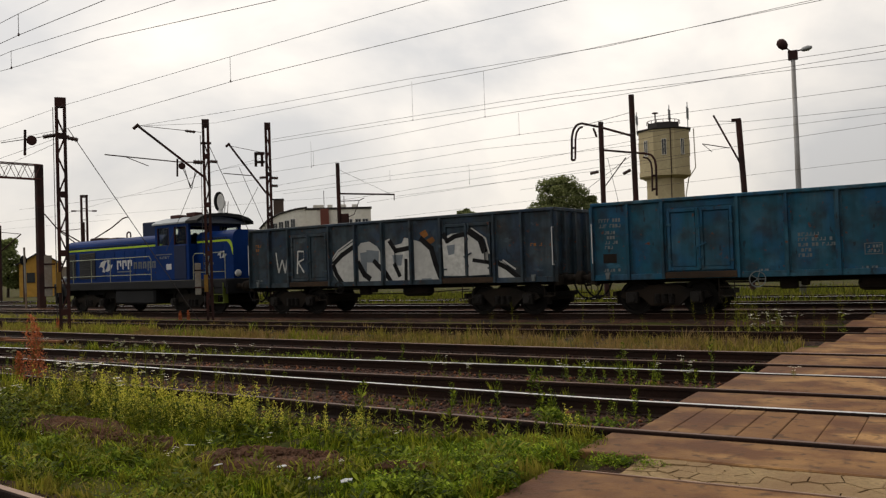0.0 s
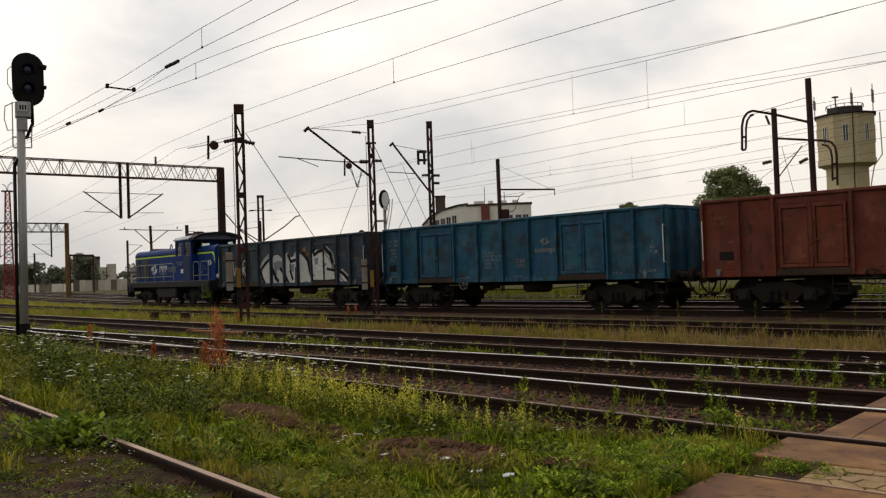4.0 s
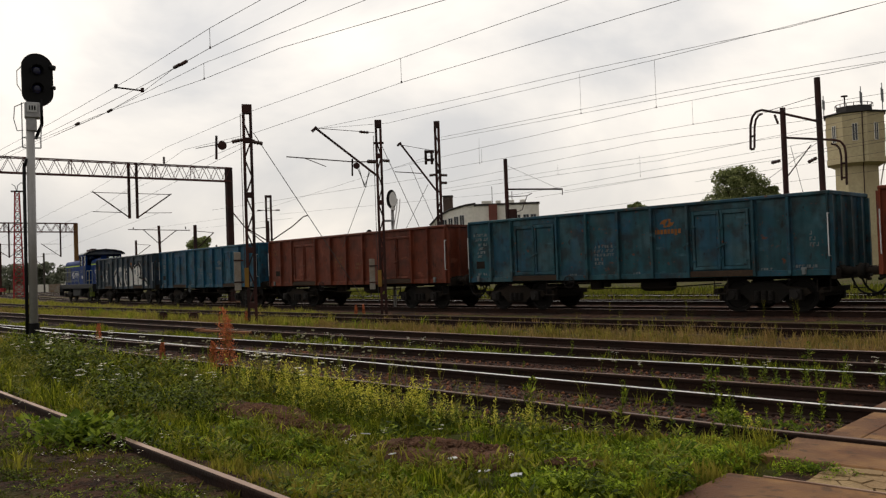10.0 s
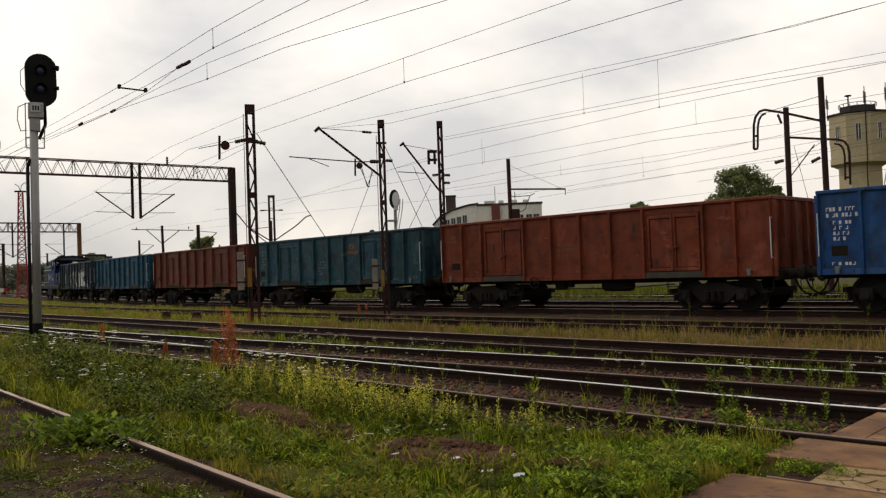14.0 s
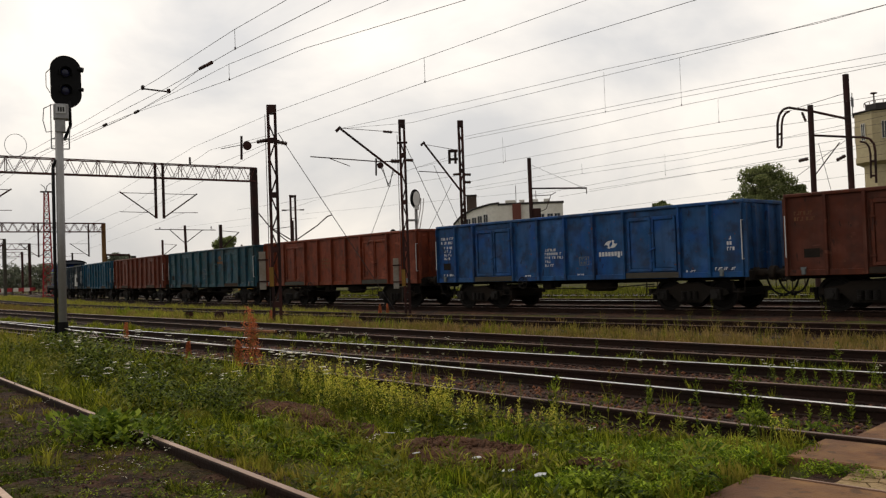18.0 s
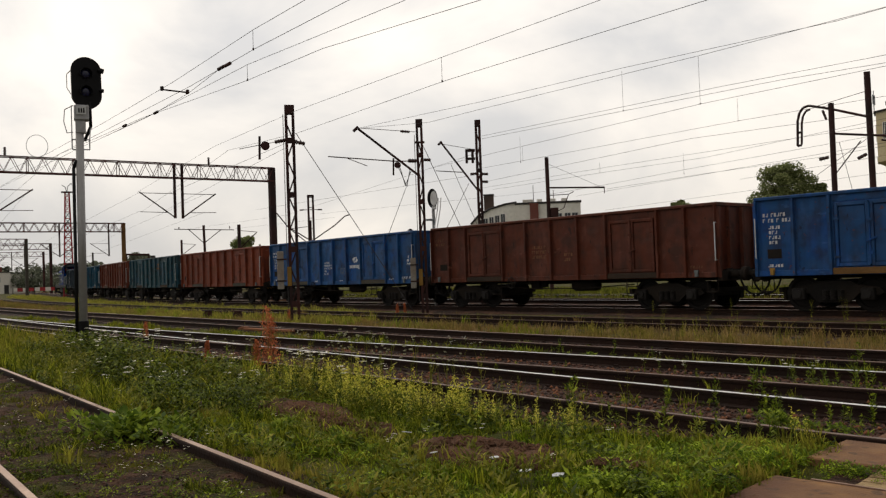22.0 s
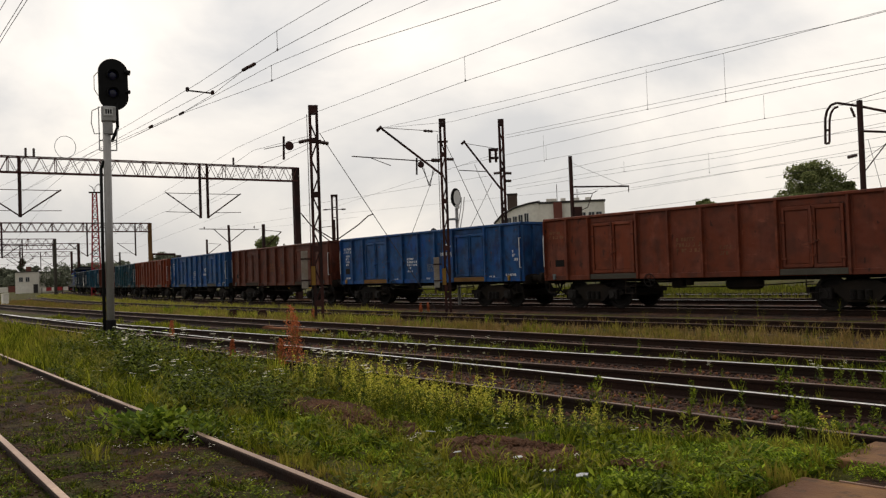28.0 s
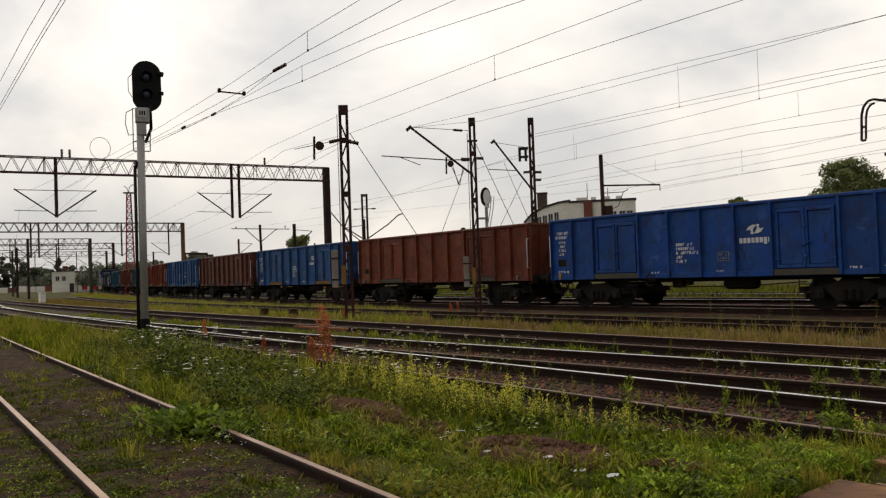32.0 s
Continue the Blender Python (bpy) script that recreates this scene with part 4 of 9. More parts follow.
P_REDBROWN = wagon_paint("redbrown_wagon_paint", (0.112, 0.0235, 0.0088), 0.4, 0.07, 0.40)
P_NAVY = wagon_paint("fresh_navy_wagon_paint", (0.0040, 0.0370, 0.1550), 0.1, 0.03, 0.35)
P_BOARD = plain("pale_sill_board", (0.075, 0.068, 0.055), 0.85, 0.0, 0.3, 8, 0.3)
P_BOARD_O = plain("ochre_sill_board", (0.19, 0.10, 0.035), 0.85, 0.0, 0.3, 8, 0.3)
RUST_PALE = plain("chalky_rust_lettering", (0.200, 0.088, 0.042), 0.8, 0.0, 0.4, 5, 0.05)
ORANGE_DAUB = plain("orange_paint_daub", (0.30, 0.12, 0.03), 0.75, 0.0, 0.4, 6, 0.05)
T = "text"
std = lambda mat: [(T, 0.20, 2.62, (7, 7), 0.085, 0.10, mat), (T, 0.36, 2.28, (4, 3, 4, 3), 0.085, 0.09, mat), ("panel", 0.30, 1.46, None, 0.40, 0.26, UNDER), (T, 0.3, 1.22, (5,), 0.09, 0.08, mat), (T, 4.5, 1.12, (4,), 0.07, 0.06, mat), (T, 5.50, 1.98, (6, 8, 9, 3, 4), 0.085, 0.085, mat), (T, 6.9, 1.12, (4,), 0.07, 0.06, mat), (T, 11.0, 1.14, (4, 5), 0.07, 0.06, mat), (T, 11.95, 1.18, (7,), 0.085, 0.08, mat), (T, 12.35, 2.05, (1, 2, 3), 0.085, 0.10, mat)]
faint = lambda mat: [(T, 0.22, 2.6, (6, 6), 0.085, 0.10, mat), (T, 5.5, 2.1, (6, 8, 7), 0.1, 0.11, mat), (T, 7.0, 1.8, (4, 3), 0.1, 0.11, mat), (T, 11.95, 1.25, (5,), 0.085, 0.08, mat), ("panel", 0.45, 1.45, None, 0.42, 0.24, UNDER)]
frame_box = lambda mat: [("box", 7.0, 1.46, None, 0.40, 0.28, mat), (T, 7.06, 1.62, (4, 4), 0.07, 0.07, mat)]
WAGONS = [
    open_wagon("open_wagon", "slate grey open wagon covered in white graffiti", P_GREY, [(T, 12.0, 2.05, (3,), 0.11, 0.09, ORANGE_DAUB), (T, 0.3, 2.5, (3, 2), 0.1, 0.1, ORANGE_DAUB), (T, 0.3, 1.2, (4, 3), 0.08, 0.08, PALE)], 1, graffiti),
    open_wagon("open_wagon", "weathered teal open goods wagon with pale lettering", P_TEAL, std(PALE) + frame_box(PALE) + [("emblem", 8.30, 2.30, None, 0.42, 0.34, PALE)], 2),
    open_wagon("open_wagon", "dull oxide red open goods wagon", P_RED, faint(RUST_PALE), 3),
    open_wagon("open_wagon", "stained blue-green open goods wagon with orange daub", P_GREEN, std(PALE) + [("emblem", 8.15, 2.62, None, 0.44, 0.3, ORANGE_DAUB)], 4),
    open_wagon("open_wagon", "orange rust-coloured open wagon with dark scuffs", P_ORANGE, faint(RUST_PALE), 5, None, P_BOARD),
    open_wagon("open_wagon", "bright blue open goods wagon with white lettering", P_BLUE, std(WHITE) + frame_box(PALE) + [("emblem", 8.30, 2.10, None, 0.46, 0.36, WHITE)], 6, None, P_BOARD),
    open_wagon("open_wagon", "plain dark brown open goods wagon", P_BROWN, faint(RUST_PALE), 7),
    open_wagon("open_wagon", "blue open goods wagon with ochre door sills", P_BLUE2, std(WHITE) + frame_box(PALE) + [("emblem", 8.40, 2.46, None, 0.44, 0.36, WHITE)], 8, None, P_BOARD_O),
    open_wagon("open_wagon", "reddish brown open goods wagon with faint lettering", P_REDBROWN, faint(RUST_PALE), 9, None, P_BOARD),
    open_wagon("open_wagon", "freshly painted navy blue open wagon with white emblem", P_NAVY, std(WHITE) + frame_box(PALE) + [("emblem", 8.30, 2.36, None, 0.50, 0.38, WHITE)], 10, None, P_BOARD),
]

# ---------------------------------------------------------------- the shunting locomotive
def locomotive():
    o = thing("shunting_locomotive", "blue diesel shunting locomotive with lime stripe", "locomotive")
    part("frame", Shape().box(-6.45, 6.45, -1.42, 1.42, 1.02, 1.38, 0.03).box(-6.3, 6.3, -0.7, 0.7, 0.8, 1.12), LOCO_FRAME, o, "black main frame and running board")
    part("skirt", Shape().box(-6.2, -5.3, -1.40, 1.40, 0.78, 1.04, 0.03).box(5.3, 6.2, -1.40, 1.40, 0.78, 1.04, 0.03), LOCO_FRAME, o)
    part("fuel_tank", Shape().box(-1.5, 1.5, -1.28, 1.28, 0.38, 1.04, 0.08), LOCO_FRAME, o, "black fuel tank between the bogies")
    W, TOP = 0.98, 3.36

    def hood(x0, x1, top):
        r, out = 0.34, []
        for k in range(7):
            t = math.pi / 2 * k / 6
            out.append((-W + r - r * math.cos(t), top - r + r * math.sin(t)))
        out = [(-W, 1.38)] + out + [(-u, z) for u, z in out[::-1]] + [(W, 1.38)]
        return Shape().prism(out, x0, x1, "x")
    long_hood = part("long_hood", hood(-6.0, 1.75, TOP), LOCO_BLUE, o, "long blue engine hood")
    short_hood = part("short_hood", hood(4.05, 6.36, TOP - 0.04), LOCO_BLUE, o, "short blue hood")
    for h, a, b in ((long_hood, -5.98, 1.72), (short_hood, 4.1, 6.0)):
        part("stripe", Shape().box(a, b, -W - 0.008, -W - 0.002, 2.86, 2.94), LIME, h, "lime green stripe")
        part("rain_strip", Shape().box(a, b, -W - 0.03, -W + 0.02, 3.00, 3.03), LOCO_DARK, h)
        x = a + 0.12
        while x + 0.75 < b:
            part("hood_door", Shape().box(x, x + 0.74, -W - 0.016, -W, 1.5, 2.78, 0.006), LOCO_BLUE, h, "hinged engine hood door")
            for z in (1.7, 2.35):
                part("latch", Shape().box(x + 0.64, x + 0.70, -W - 0.032, -W - 0.016, z, z + 0.05), STEEL_DARK, h)
            x += 0.80
    for x0, x1 in ((-5.80, -5.20), (-4.85, -3.50)):
        grille = part("radiator_grille", Shape().box(x0, x1, -W - 0.024, -W - 0.012, 1.55, 2.74), GLASS, long_hood, "dark louvred side grille")
        for z in np.arange(1.62, 2.70, 0.12):
            part("louvre", Shape().prism([(-W - 0.024, z), (-W - 0.050, z), (-W - 0.024, z + 0.07)], x0 + 0.02, x1 - 0.02, "x"), LOCO_FRAME, grille)
    part("emblem", swirl(1.0, -W - 0.020), WHITE, long_hood, "white swirl emblem", at=Matrix.Translation((-2.62, 0, 2.12)))
    for k, x in enumerate((-1.72, -1.30, -0.88, -0.42, -0.06, 0.28, 0.62, 0.96)):
        wide, tall, low = (0.34, 0.40, 0) if k < 3 else (0.26, 0.30, -0.10 if k == 6 else 0)
        shape = Shape().box(x, x + 0.10, -W - 0.023, -W - 0.020, 1.93 + low, 1.93 + tall).box(x + 0.10, x + wide, -W - 0.023, -W - 0.020, 1.93 + tall * 0.72, 1.93 + tall).box(x + wide - 0.10, x + wide, -W - 0.023, -W - 0.020, 1.93 + (tall * 0.35 if k < 3 else 0), 1.93 + tall * 0.72)
        part("emblem_bar", shape, WHITE if k < 3 else PALE, long_hood, "white plain bar of the emblem")
    part("emblem_bar", Shape().box(-1.70, -0.60, -W - 0.023, -W - 0.020, 1.80, 1.85), PALE, long_hood)
    part("emblem", swirl(0.52, -W - 0.020), WHITE, short_hood, at=Matrix.Translation((5.70, 0, 2.34)))
    part("hood_number", text_bars((3, 5, 2), 0.11, 0.10, 0.06, 43, -W - 0.018), PALE, short_hood, "pale unreadable marks", at=Matrix.Translation((4.55, 0, 2.12)))["kind"] = "stuff"
    part("curved_stripe", Shape().prism([(5.98, 2.94), (6.16, 2.93), (6.30, 2.80), (6.36, 2.56), (6.36, 2.30), (6.30, 2.44), (6.22, 2.66), (6.08, 2.82), (5.98, 2.86)], -W - 0.010, -W - 0.002), LIME, short_hood, "lime stripe turning down")
    part("front_grille", Shape().box(-6.02, -6.0, -0.7, 0.7, 1.6, 2.8, 0.005), LOCO_DARK, long_hood, "dark radiator grille")
    part("air_box", Shape().box(-0.45, 0.65, -0.5, 0.5, 3.30, 3.98, 0.03), LOCO_DARK, long_hood, "dark blue exhaust housing")
    part("fan_cowl", Shape().lathe([(0.5, 0), (0.5, 0.12), (0.42, 0.16), (0.1, 0.17)], 18, (-4.6, 0, TOP - 0.02)), STEEL_DARK, long_hood, "round fan cowl")
    ring = [(-2.3 + 0.16 * math.cos(t), 0.0, TOP + 0.16 + 0.16 * math.sin(t)) for t in np.linspace(-0.6, math.pi + 0.6, 12)]
    part("lifting_ring", Shape().tube(ring, 0.035), STEEL_DARK, long_hood, "lifting ring")
    for x in (-4.0, -3.3):
        part("hood_vent", Shape().box(x, x + 0.5, -0.3, 0.3, TOP - 0.02, TOP + 0.09, 0.03), STEEL_DARK, long_hood)
    # cab: low side walls, corner posts, glass all round
    cab = part("cab", Shape().box(1.75, 4.05, -1.36, 1.36, 1.38, 2.84, 0.02), LOCO_BLUE, o, "blue lower walls of the cab")
    for x0, x1, y0, y1 in ((1.75, 1.90, -1.36, -1.24), (2.72, 3.05, -1.36, -1.28), (3.90, 4.05, -1.36, -1.24), (1.75, 1.90, 1.24, 1.36), (2.72, 3.05, 1.28, 1.36), (3.90, 4.05, 1.24, 1.36), (3.97, 4.05, -0.22, 0.22), (1.75, 1.83, -0.22, 0.22)):
        part("cab_post", Shape().box(x0, x1, y0, y1, 2.82, 3.62, 0.01), LOCO_BLUE, o)
    for side in (-1, 1):
        part("cab_head", Shape().box(1.75, 4.05, min(side * 1.28, side * 1.36), max(side * 1.28, side * 1.36), 3.58, 3.76), LOCO_BLUE, o)
        for x0, x1 in ((1.90, 2.72), (3.05, 3.90)):
            wi = part("cab_window", Shape().box(x0, x1, side * 1.31 - 0.01, side * 1.31 + 0.01, 2.84, 3.58), CAB_GLASS, o, "cab side window")
            for u in (x0, x1 - 0.04):
                part("window_frame", Shape().box(u, u + 0.04, side * 1.335 - 0.015, side * 1.335 + 0.015, 2.84, 3.58), STEEL_DARK, wi)
    for x in (1.79, 4.01):
        part("cab_head", Shape().box(x - 0.04, x + 0.04, -1.28, 1.28, 3.58, 3.80), LOCO_DARK, o)
        for y in (-0.73, 0.73):
            part("end_window", Shape().box(x - 0.008, x + 0.008, y - 0.51, y + 0.51, 2.84, 3.58), CAB_GLASS, o, "cab end window")
    part("console", Shape().box(2.3, 3.5, -0.6, 0.6, 2.84, 3.05, 0.03), LOCO_FRAME, o, "dark control desk")
    roof = [(-1.44, 3.70), (-1.44, 3.76), (-1.2, 3.90), (-0.7, 4.02), (0, 4.07), (0.7, 4.02), (1.2, 3.90), (1.44, 3.76), (1.44, 3.70)]
    part("cab_roof", Shape().prism(roof, 1.65, 4.30, "x"), ROOF_GREY, o, "curved pale grey cab roof")
    part("roof_shade", Shape().prism([(-1.46, 3.66), (-1.46, 3.78), (-1.2, 3.94), (-0.7, 4.06), (0, 4.11), (0.7, 4.06), (1.2, 3.94), (1.46, 3.78), (1.46, 3.66), (1.2, 3.80), (0.7, 3.92), (0, 3.97), (-0.7, 3.92), (-1.2, 3.80)], 4.0, 4.75, "x"), LOCO_FRAME, o, "dark arched roof overhang")
    part("roof_box", Shape().box(2.2, 2.8, -0.9, -0.5, 3.96, 4.12, 0.02).box(3.3, 3.9, -0.9, -0.5, 3.98, 4.16, 0.02), STEEL_DARK, o, "dark roof fittings")
    part("horn", Shape().lathe([(0.02, 0), (0.03, 0.2), (0.09, 0.32)], 10, (2.4, 0.5, 4.12), "x"), STEEL_DARK, o, "roof horn", True)
    part("cab_door", Shape().box(3.08, 3.88, -1.385, -1.355, 1.42, 2.80, 0.01), LOCO_DARK, cab, "dark cab side door")
    part("cab_stripe", Shape().box(1.77, 2.9, -1.368, -1.360, 2.44, 2.48), PALE, cab)
    part("cab_plate", Shape().box(2.52, 2.86, -1.372, -1.360, 1.82, 2.06), WHITE, cab, "white plate on the cab side")
    part("cab_number", text_bars((6,), 0.12, 0.1, 0.06, 41, -1.362), PALE, cab, "pale unreadable number", at=Matrix.Translation((2.05, 0, 2.28)))["kind"] = "stuff"
    # railings along the running boards, turned down at their ends
    for side in (-1, 1):
        for a, b in ((-6.3, 1.45), (4.35, 5.15), (5.35, 6.35)):
            y = side * 1.38
            hoop = [(a, y, 1.36), (a, y, 2.30), (a + 0.12, y, 2.42), (b - 0.12, y, 2.42), (b, y, 2.30), (b, y, 1.36)]
            part("handrail", Shape().tube(hoop, 0.018), HANDRAIL, o, "pale handrail along the running board")
            part("handrail", Shape().rod((a, y, 1.66), (b, y, 1.66), 0.016, 6), HANDRAIL, o)
            for x in np.linspace(a, b, max(2, int((b - a) / 1.5) + 1))[1:-1]:
                part("rail_post", Shape().rod((x, y, 1.36), (x, y, 2.42), 0.016, 6), HANDRAIL, o)
    for end in (-1, 1):
        x = end * 6.42
        part("buffer_beam", Shape().box(x - 0.07, x + 0.07, -1.40, 1.40, 0.78, 1.36, 0.02), LOCO_FRAME, o, "buffer beam")
        buffers(o, x + end * 0.02, end)
        for y in (-0.85, 0.85):
            part("headlight", Shape().lathe([(0.12, 0), (0.14, 0.05), (0.13, 0.10), (0.05, 0.11)], 14, axis="x"), WHITE, o, "round headlight", True, at=Matrix.Translation((end * 6.42, y, 1.58)) @ pose(0, 0, 0, 0, 0, 0 if end > 0 else 180))
        for side in (-1, 1):
            part("cab_steps", Shape().box(-0.3, 0.3, -0.12, 0.12, 0, 0.03).box(-0.3, 0.3, -0.12, 0.12, 0.33, 0.36).box(-0.33, -0.3, -0.12, 0.12, 0, 0.8).box(0.3, 0.33, -0.12, 0.12, 0, 0.8), LIME_DARK if end > 0 else LOCO_FRAME, o, "corner steps", at=Matrix.Translation((end * 5.95, side * 1.33, 0.42)))
    for bx in (-3.9, 3.9):
        bogie(o, bx, 2.4)
        for wx in (-1.2, 1.2):
            wheelset(o, bx + wx, 0.55, 0.55)
    return o


CAB_GLASS = material("clear_cab_glass")[0]
CAB_GLASS.node_tree.nodes["Principled BSDF"].inputs["Transmission Weight"].default_value = 1.0
CAB_GLASS.node_tree.nodes["Principled BSDF"].inputs["Base Color"].default_value = (0.62, 0.66, 0.64, 1)
CAB_GLASS.node_tree.nodes["Principled BSDF"].inputs["Roughness"].default_value = 0.03
CAB_GLASS.node_tree.nodes["Principled BSDF"].inputs["IOR"].default_value = 1.1
HANDRAIL = plain("pale_handrail_paint", (0.30, 0.33, 0.24), 0.6, 0.0, 0.25, 4, 0.0)
LIME_DARK = plain("dull_lime_step", (0.15, 0.20, 0.03), 0.7, 0.0, 0.3, 5, 0.05)
LOCO = locomotive()

# ---------------------------------------------------------------- level crossing
def crossing():
    o = thing("level_crossing", "worn brown concrete slabs of a level crossing", "level crossing", kind="structure")
    rnd = random.Random(4)

    def slabs(y0, y1, pieces, x0=-2.52, x1=6.0, z=-0.012, name="slab", gap=0.005):
        x0 += rnd.uniform(-0.14, 0.14)
        edges = [x0] + [x0 + (x1 - x0) * (k + rnd.uniform(-0.08, 0.08)) / pieces for k in range(1, pieces)] + [x1]
        for a, b in zip(edges, edges[1:]):
            dz = rnd.uniform(-0.008, 0.006)
            part(name, Shape().box(a + gap, b - gap, y0, y1, z - 0.2, z + dz, 2 * gap), SLAB, o)
    for k, (a, b) in enumerate(((-2.55, 0.4), (0.41, 3.2), (3.21, 6.0))):     # slabs along the slanting near rails
        part("slab", Shape().prism([(a, near_far(a) - 1.41), (b, near_far(b) - 1.41), (b, near_far(b) - 0.10), (a, near_far(a) - 0.10)], -0.2, -0.015, "z"), SLAB, o)
        part("slab", Shape().prism([(a, near_far(a) + 0.10), (b, near_far(b) + 0.10), (b, 4.45), (a, 4.45)], -0.2, -0.012, "z"), SLAB, o)
    slabs(4.46, 5.60, 2)
    slabs(6.22, 6.98, 3)
    slabs(7.19, 8.50, 30, -2.5, gap=0.003)
    slabs(8.71, 9.58, 4)
    slabs(9.79, 11.10, 4)
    slabs(11.30, 12.12, 3, -2.36)
    slabs(12.32, 13.62, 4, -2.38)
    slabs(13.82, 14.75, 3, -2.25)
    slabs(14.82, 15.75, 3, -1.95)
    slabs(15.82, 17.36, 3, -1.85)
    slabs(17.58, 18.90, 3, -1.8)
    slabs(19.10, 21.2, 3, -2.1)
    slabs(21.25, 23.2, 3, -1.9)
    # broken asphalt strip in front of the turnout track: cells of a cracked crust, small ones first
    seeds, x = [], -2.0
    while x < 6.2:
        w = min(0.46, 0.13 + 0.07 * (x + 2.0))
        for y in np.arange(5.63 + w / 2 - 0.05, 6.25, w * 0.85):
            seeds.append(Vector((x + rnd.uniform(-0.42, 0.42) * w, y + rnd.uniform(-0.32, 0.32) * w)))
        x += w
    for p in seeds:
        cell = [Vector(c) for c in ((max(p.x - 0.6, -2.1), 5.625), (min(p.x + 0.6, 6.0), 5.625), (min(p.x + 0.6, 6.0), 6.205), (max(p.x - 0.6, -2.1), 6.205))]
        for q in seeds:
            d = q - p
            if q is p or d.length > 1.3:
                continue
            mid, d = (p + q) / 2 - d.normalized() * rnd.choice((0.0004, 0.0025, 0.008)), d.normalized()
            out = []
            for a, b in zip(cell, cell[1:] + cell[:1]):
                u, v = (a - mid).dot(d), (b - mid).dot(d)
                if u <= 0:
                    out.append(a)
                if (u < 0) != (v < 0):
                    out.append(a.lerp(b, u / (u - v)))
            cell = out
            if len(cell) < 3:
                break
        if len(cell) >= 3 and rnd.random() > 0.05:
            part("asphalt_piece", Shape().prism([tuple(c) for c in cell], -0.12, -0.020 + rnd.uniform(-0.007, 0.005), "z"), ASPHALT, o)
    part("crack_filling", Shape().box(-2.3, 6.0, 5.62, 6.21, -0.2, -0.034), SOIL, o, "dark earth in the cracks")
    part("edge_strip", Shape().box(-2.35, 2.6, 5.602, 5.618, -0.06, -0.006, 0.002), RAIL_NEAR, o, "worn steel edging of the slab")


EARTH = plain("trodden_brown_earth", (0.165, 0.078, 0.042), 0.95, 0.0, 0.75, 14, 1.0, (0.075, 0.036, 0.020), "World")
ASPHALT = plain("broken_tan_asphalt", (0.360, 0.255, 0.130), 0.9, 0.0, 0.45, 14, 0.4, (0.215, 0.135, 0.070), "World")
crossing()


# ---------------------------------------------------------------- catenary masts
def facing(x, y):
    """A frame at (x, y) whose x axis lies across the line from the camera's stand."""
    d = math.hypot(x, y)
    return Matrix.Translation((x, y, 0)) @ pose(0, 0, 0, 0, 0, math.degrees(math.atan2(-x / d, y / d)))


def insulator(parent, a, b, n=5, r=0.075):
    """A string of porcelain sheds between two points."""
    a, b = Vector(a), Vector(b)
    s = Shape().rod(a, b, r * 0.66, 10)
    for k in range(n):
        p = a.lerp(b, (k + 0.7) / (n + 0.4))
        q = a.lerp(b, (k + 1.1) / (n + 0.4))
        s.rod(p, q, r, 12, r * 0.55)
    return part("insulator", s, INSULATOR, parent, "brown ribbed porcelain insulator")


def lattice_post(parent, h, w=0.30, leg=0.105, foot=-0.35, depth=0.16, step=0.62, taper=0.0):
    """Two channel legs with battens and zigzag bars."""
    for k in (-1, 1):
        def legs():
            s = Shape()
            x0, x1 = k * (w / 2 + taper), k * w / 2
            s.beam((x0, 0, foot), (x1, 0, h), leg, depth, up=(0, 1, 0))
            return s
        part("mast_leg", legs(), STEEL_DARK, parent, "rusty dark channel leg")
    z, flip = 0.5, 1
    while z + step < h - 0.2:
        if int(z / step) % 3 == 0:
            part("batten", Shape().box(-w / 2, w / 2, -depth / 2 - 0.008, -depth / 2 + 0.004, z - 0.10, z + 0.10), STEEL_DARK, parent)
        for y in (-depth / 2 + 0.01, depth / 2 - 0.01):
            part("lattice_bar", Shape().beam((-flip * w / 2, y, z), (flip * w / 2, y, z + step), 0.045, 0.012, up=(0, 1, 0)), STEEL_DARK, parent)
        z, flip = z + step, -flip
    part("mast_cap", Shape().box(-w / 2 - 0.05, w / 2 + 0.05, -depth / 2 - 0.03, depth / 2 + 0.03, h - 0.32, h, 0.02), STEEL_DARK, parent, "boxed mast head")
    part("foundation", Shape().box(-0.32, 0.32, -0.32, 0.32, -0.7, -0.20, 0.03), SLAB, parent, "concrete foundation block")


def cable_box(parent, x, z0, z1):
    b = part("cable_box", Shape().box(x - 0.11, x + 0.11, -0.20, -0.06, z0, z1, 0.012), PALE_PLATE, parent, "pale dented sheet steel cable duct")
    for zc in (z0 + 0.25, z1 - 0.3):
        part("duct_clip", Shape().box(x - 0.13, x + 0.2, -0.22, -0.05, zc, zc + 0.05), STEEL_DARK, b)
    part("paint_mark", Shape().box(x + 0.22, x + 0.36, -0.10, -0.088, z0 + 0.1, z0 + 0.75), YELLOW, parent, "worn ochre paint mark")


PALE_PLATE = plain("pale_rusting_plate", (0.30, 0.29, 0.26), 0.75, 0.0, 0.35, 6, 0.15, (0.17, 0.11, 0.07))


def bar(parent, name, points, r, mat=None, n=8, label=""):
    return part(name, Shape().tube([(p[0], p[2] if len(p) > 2 else 0.0, p[1]) for p in points], r, n), mat or STEEL_DARK, parent, label)


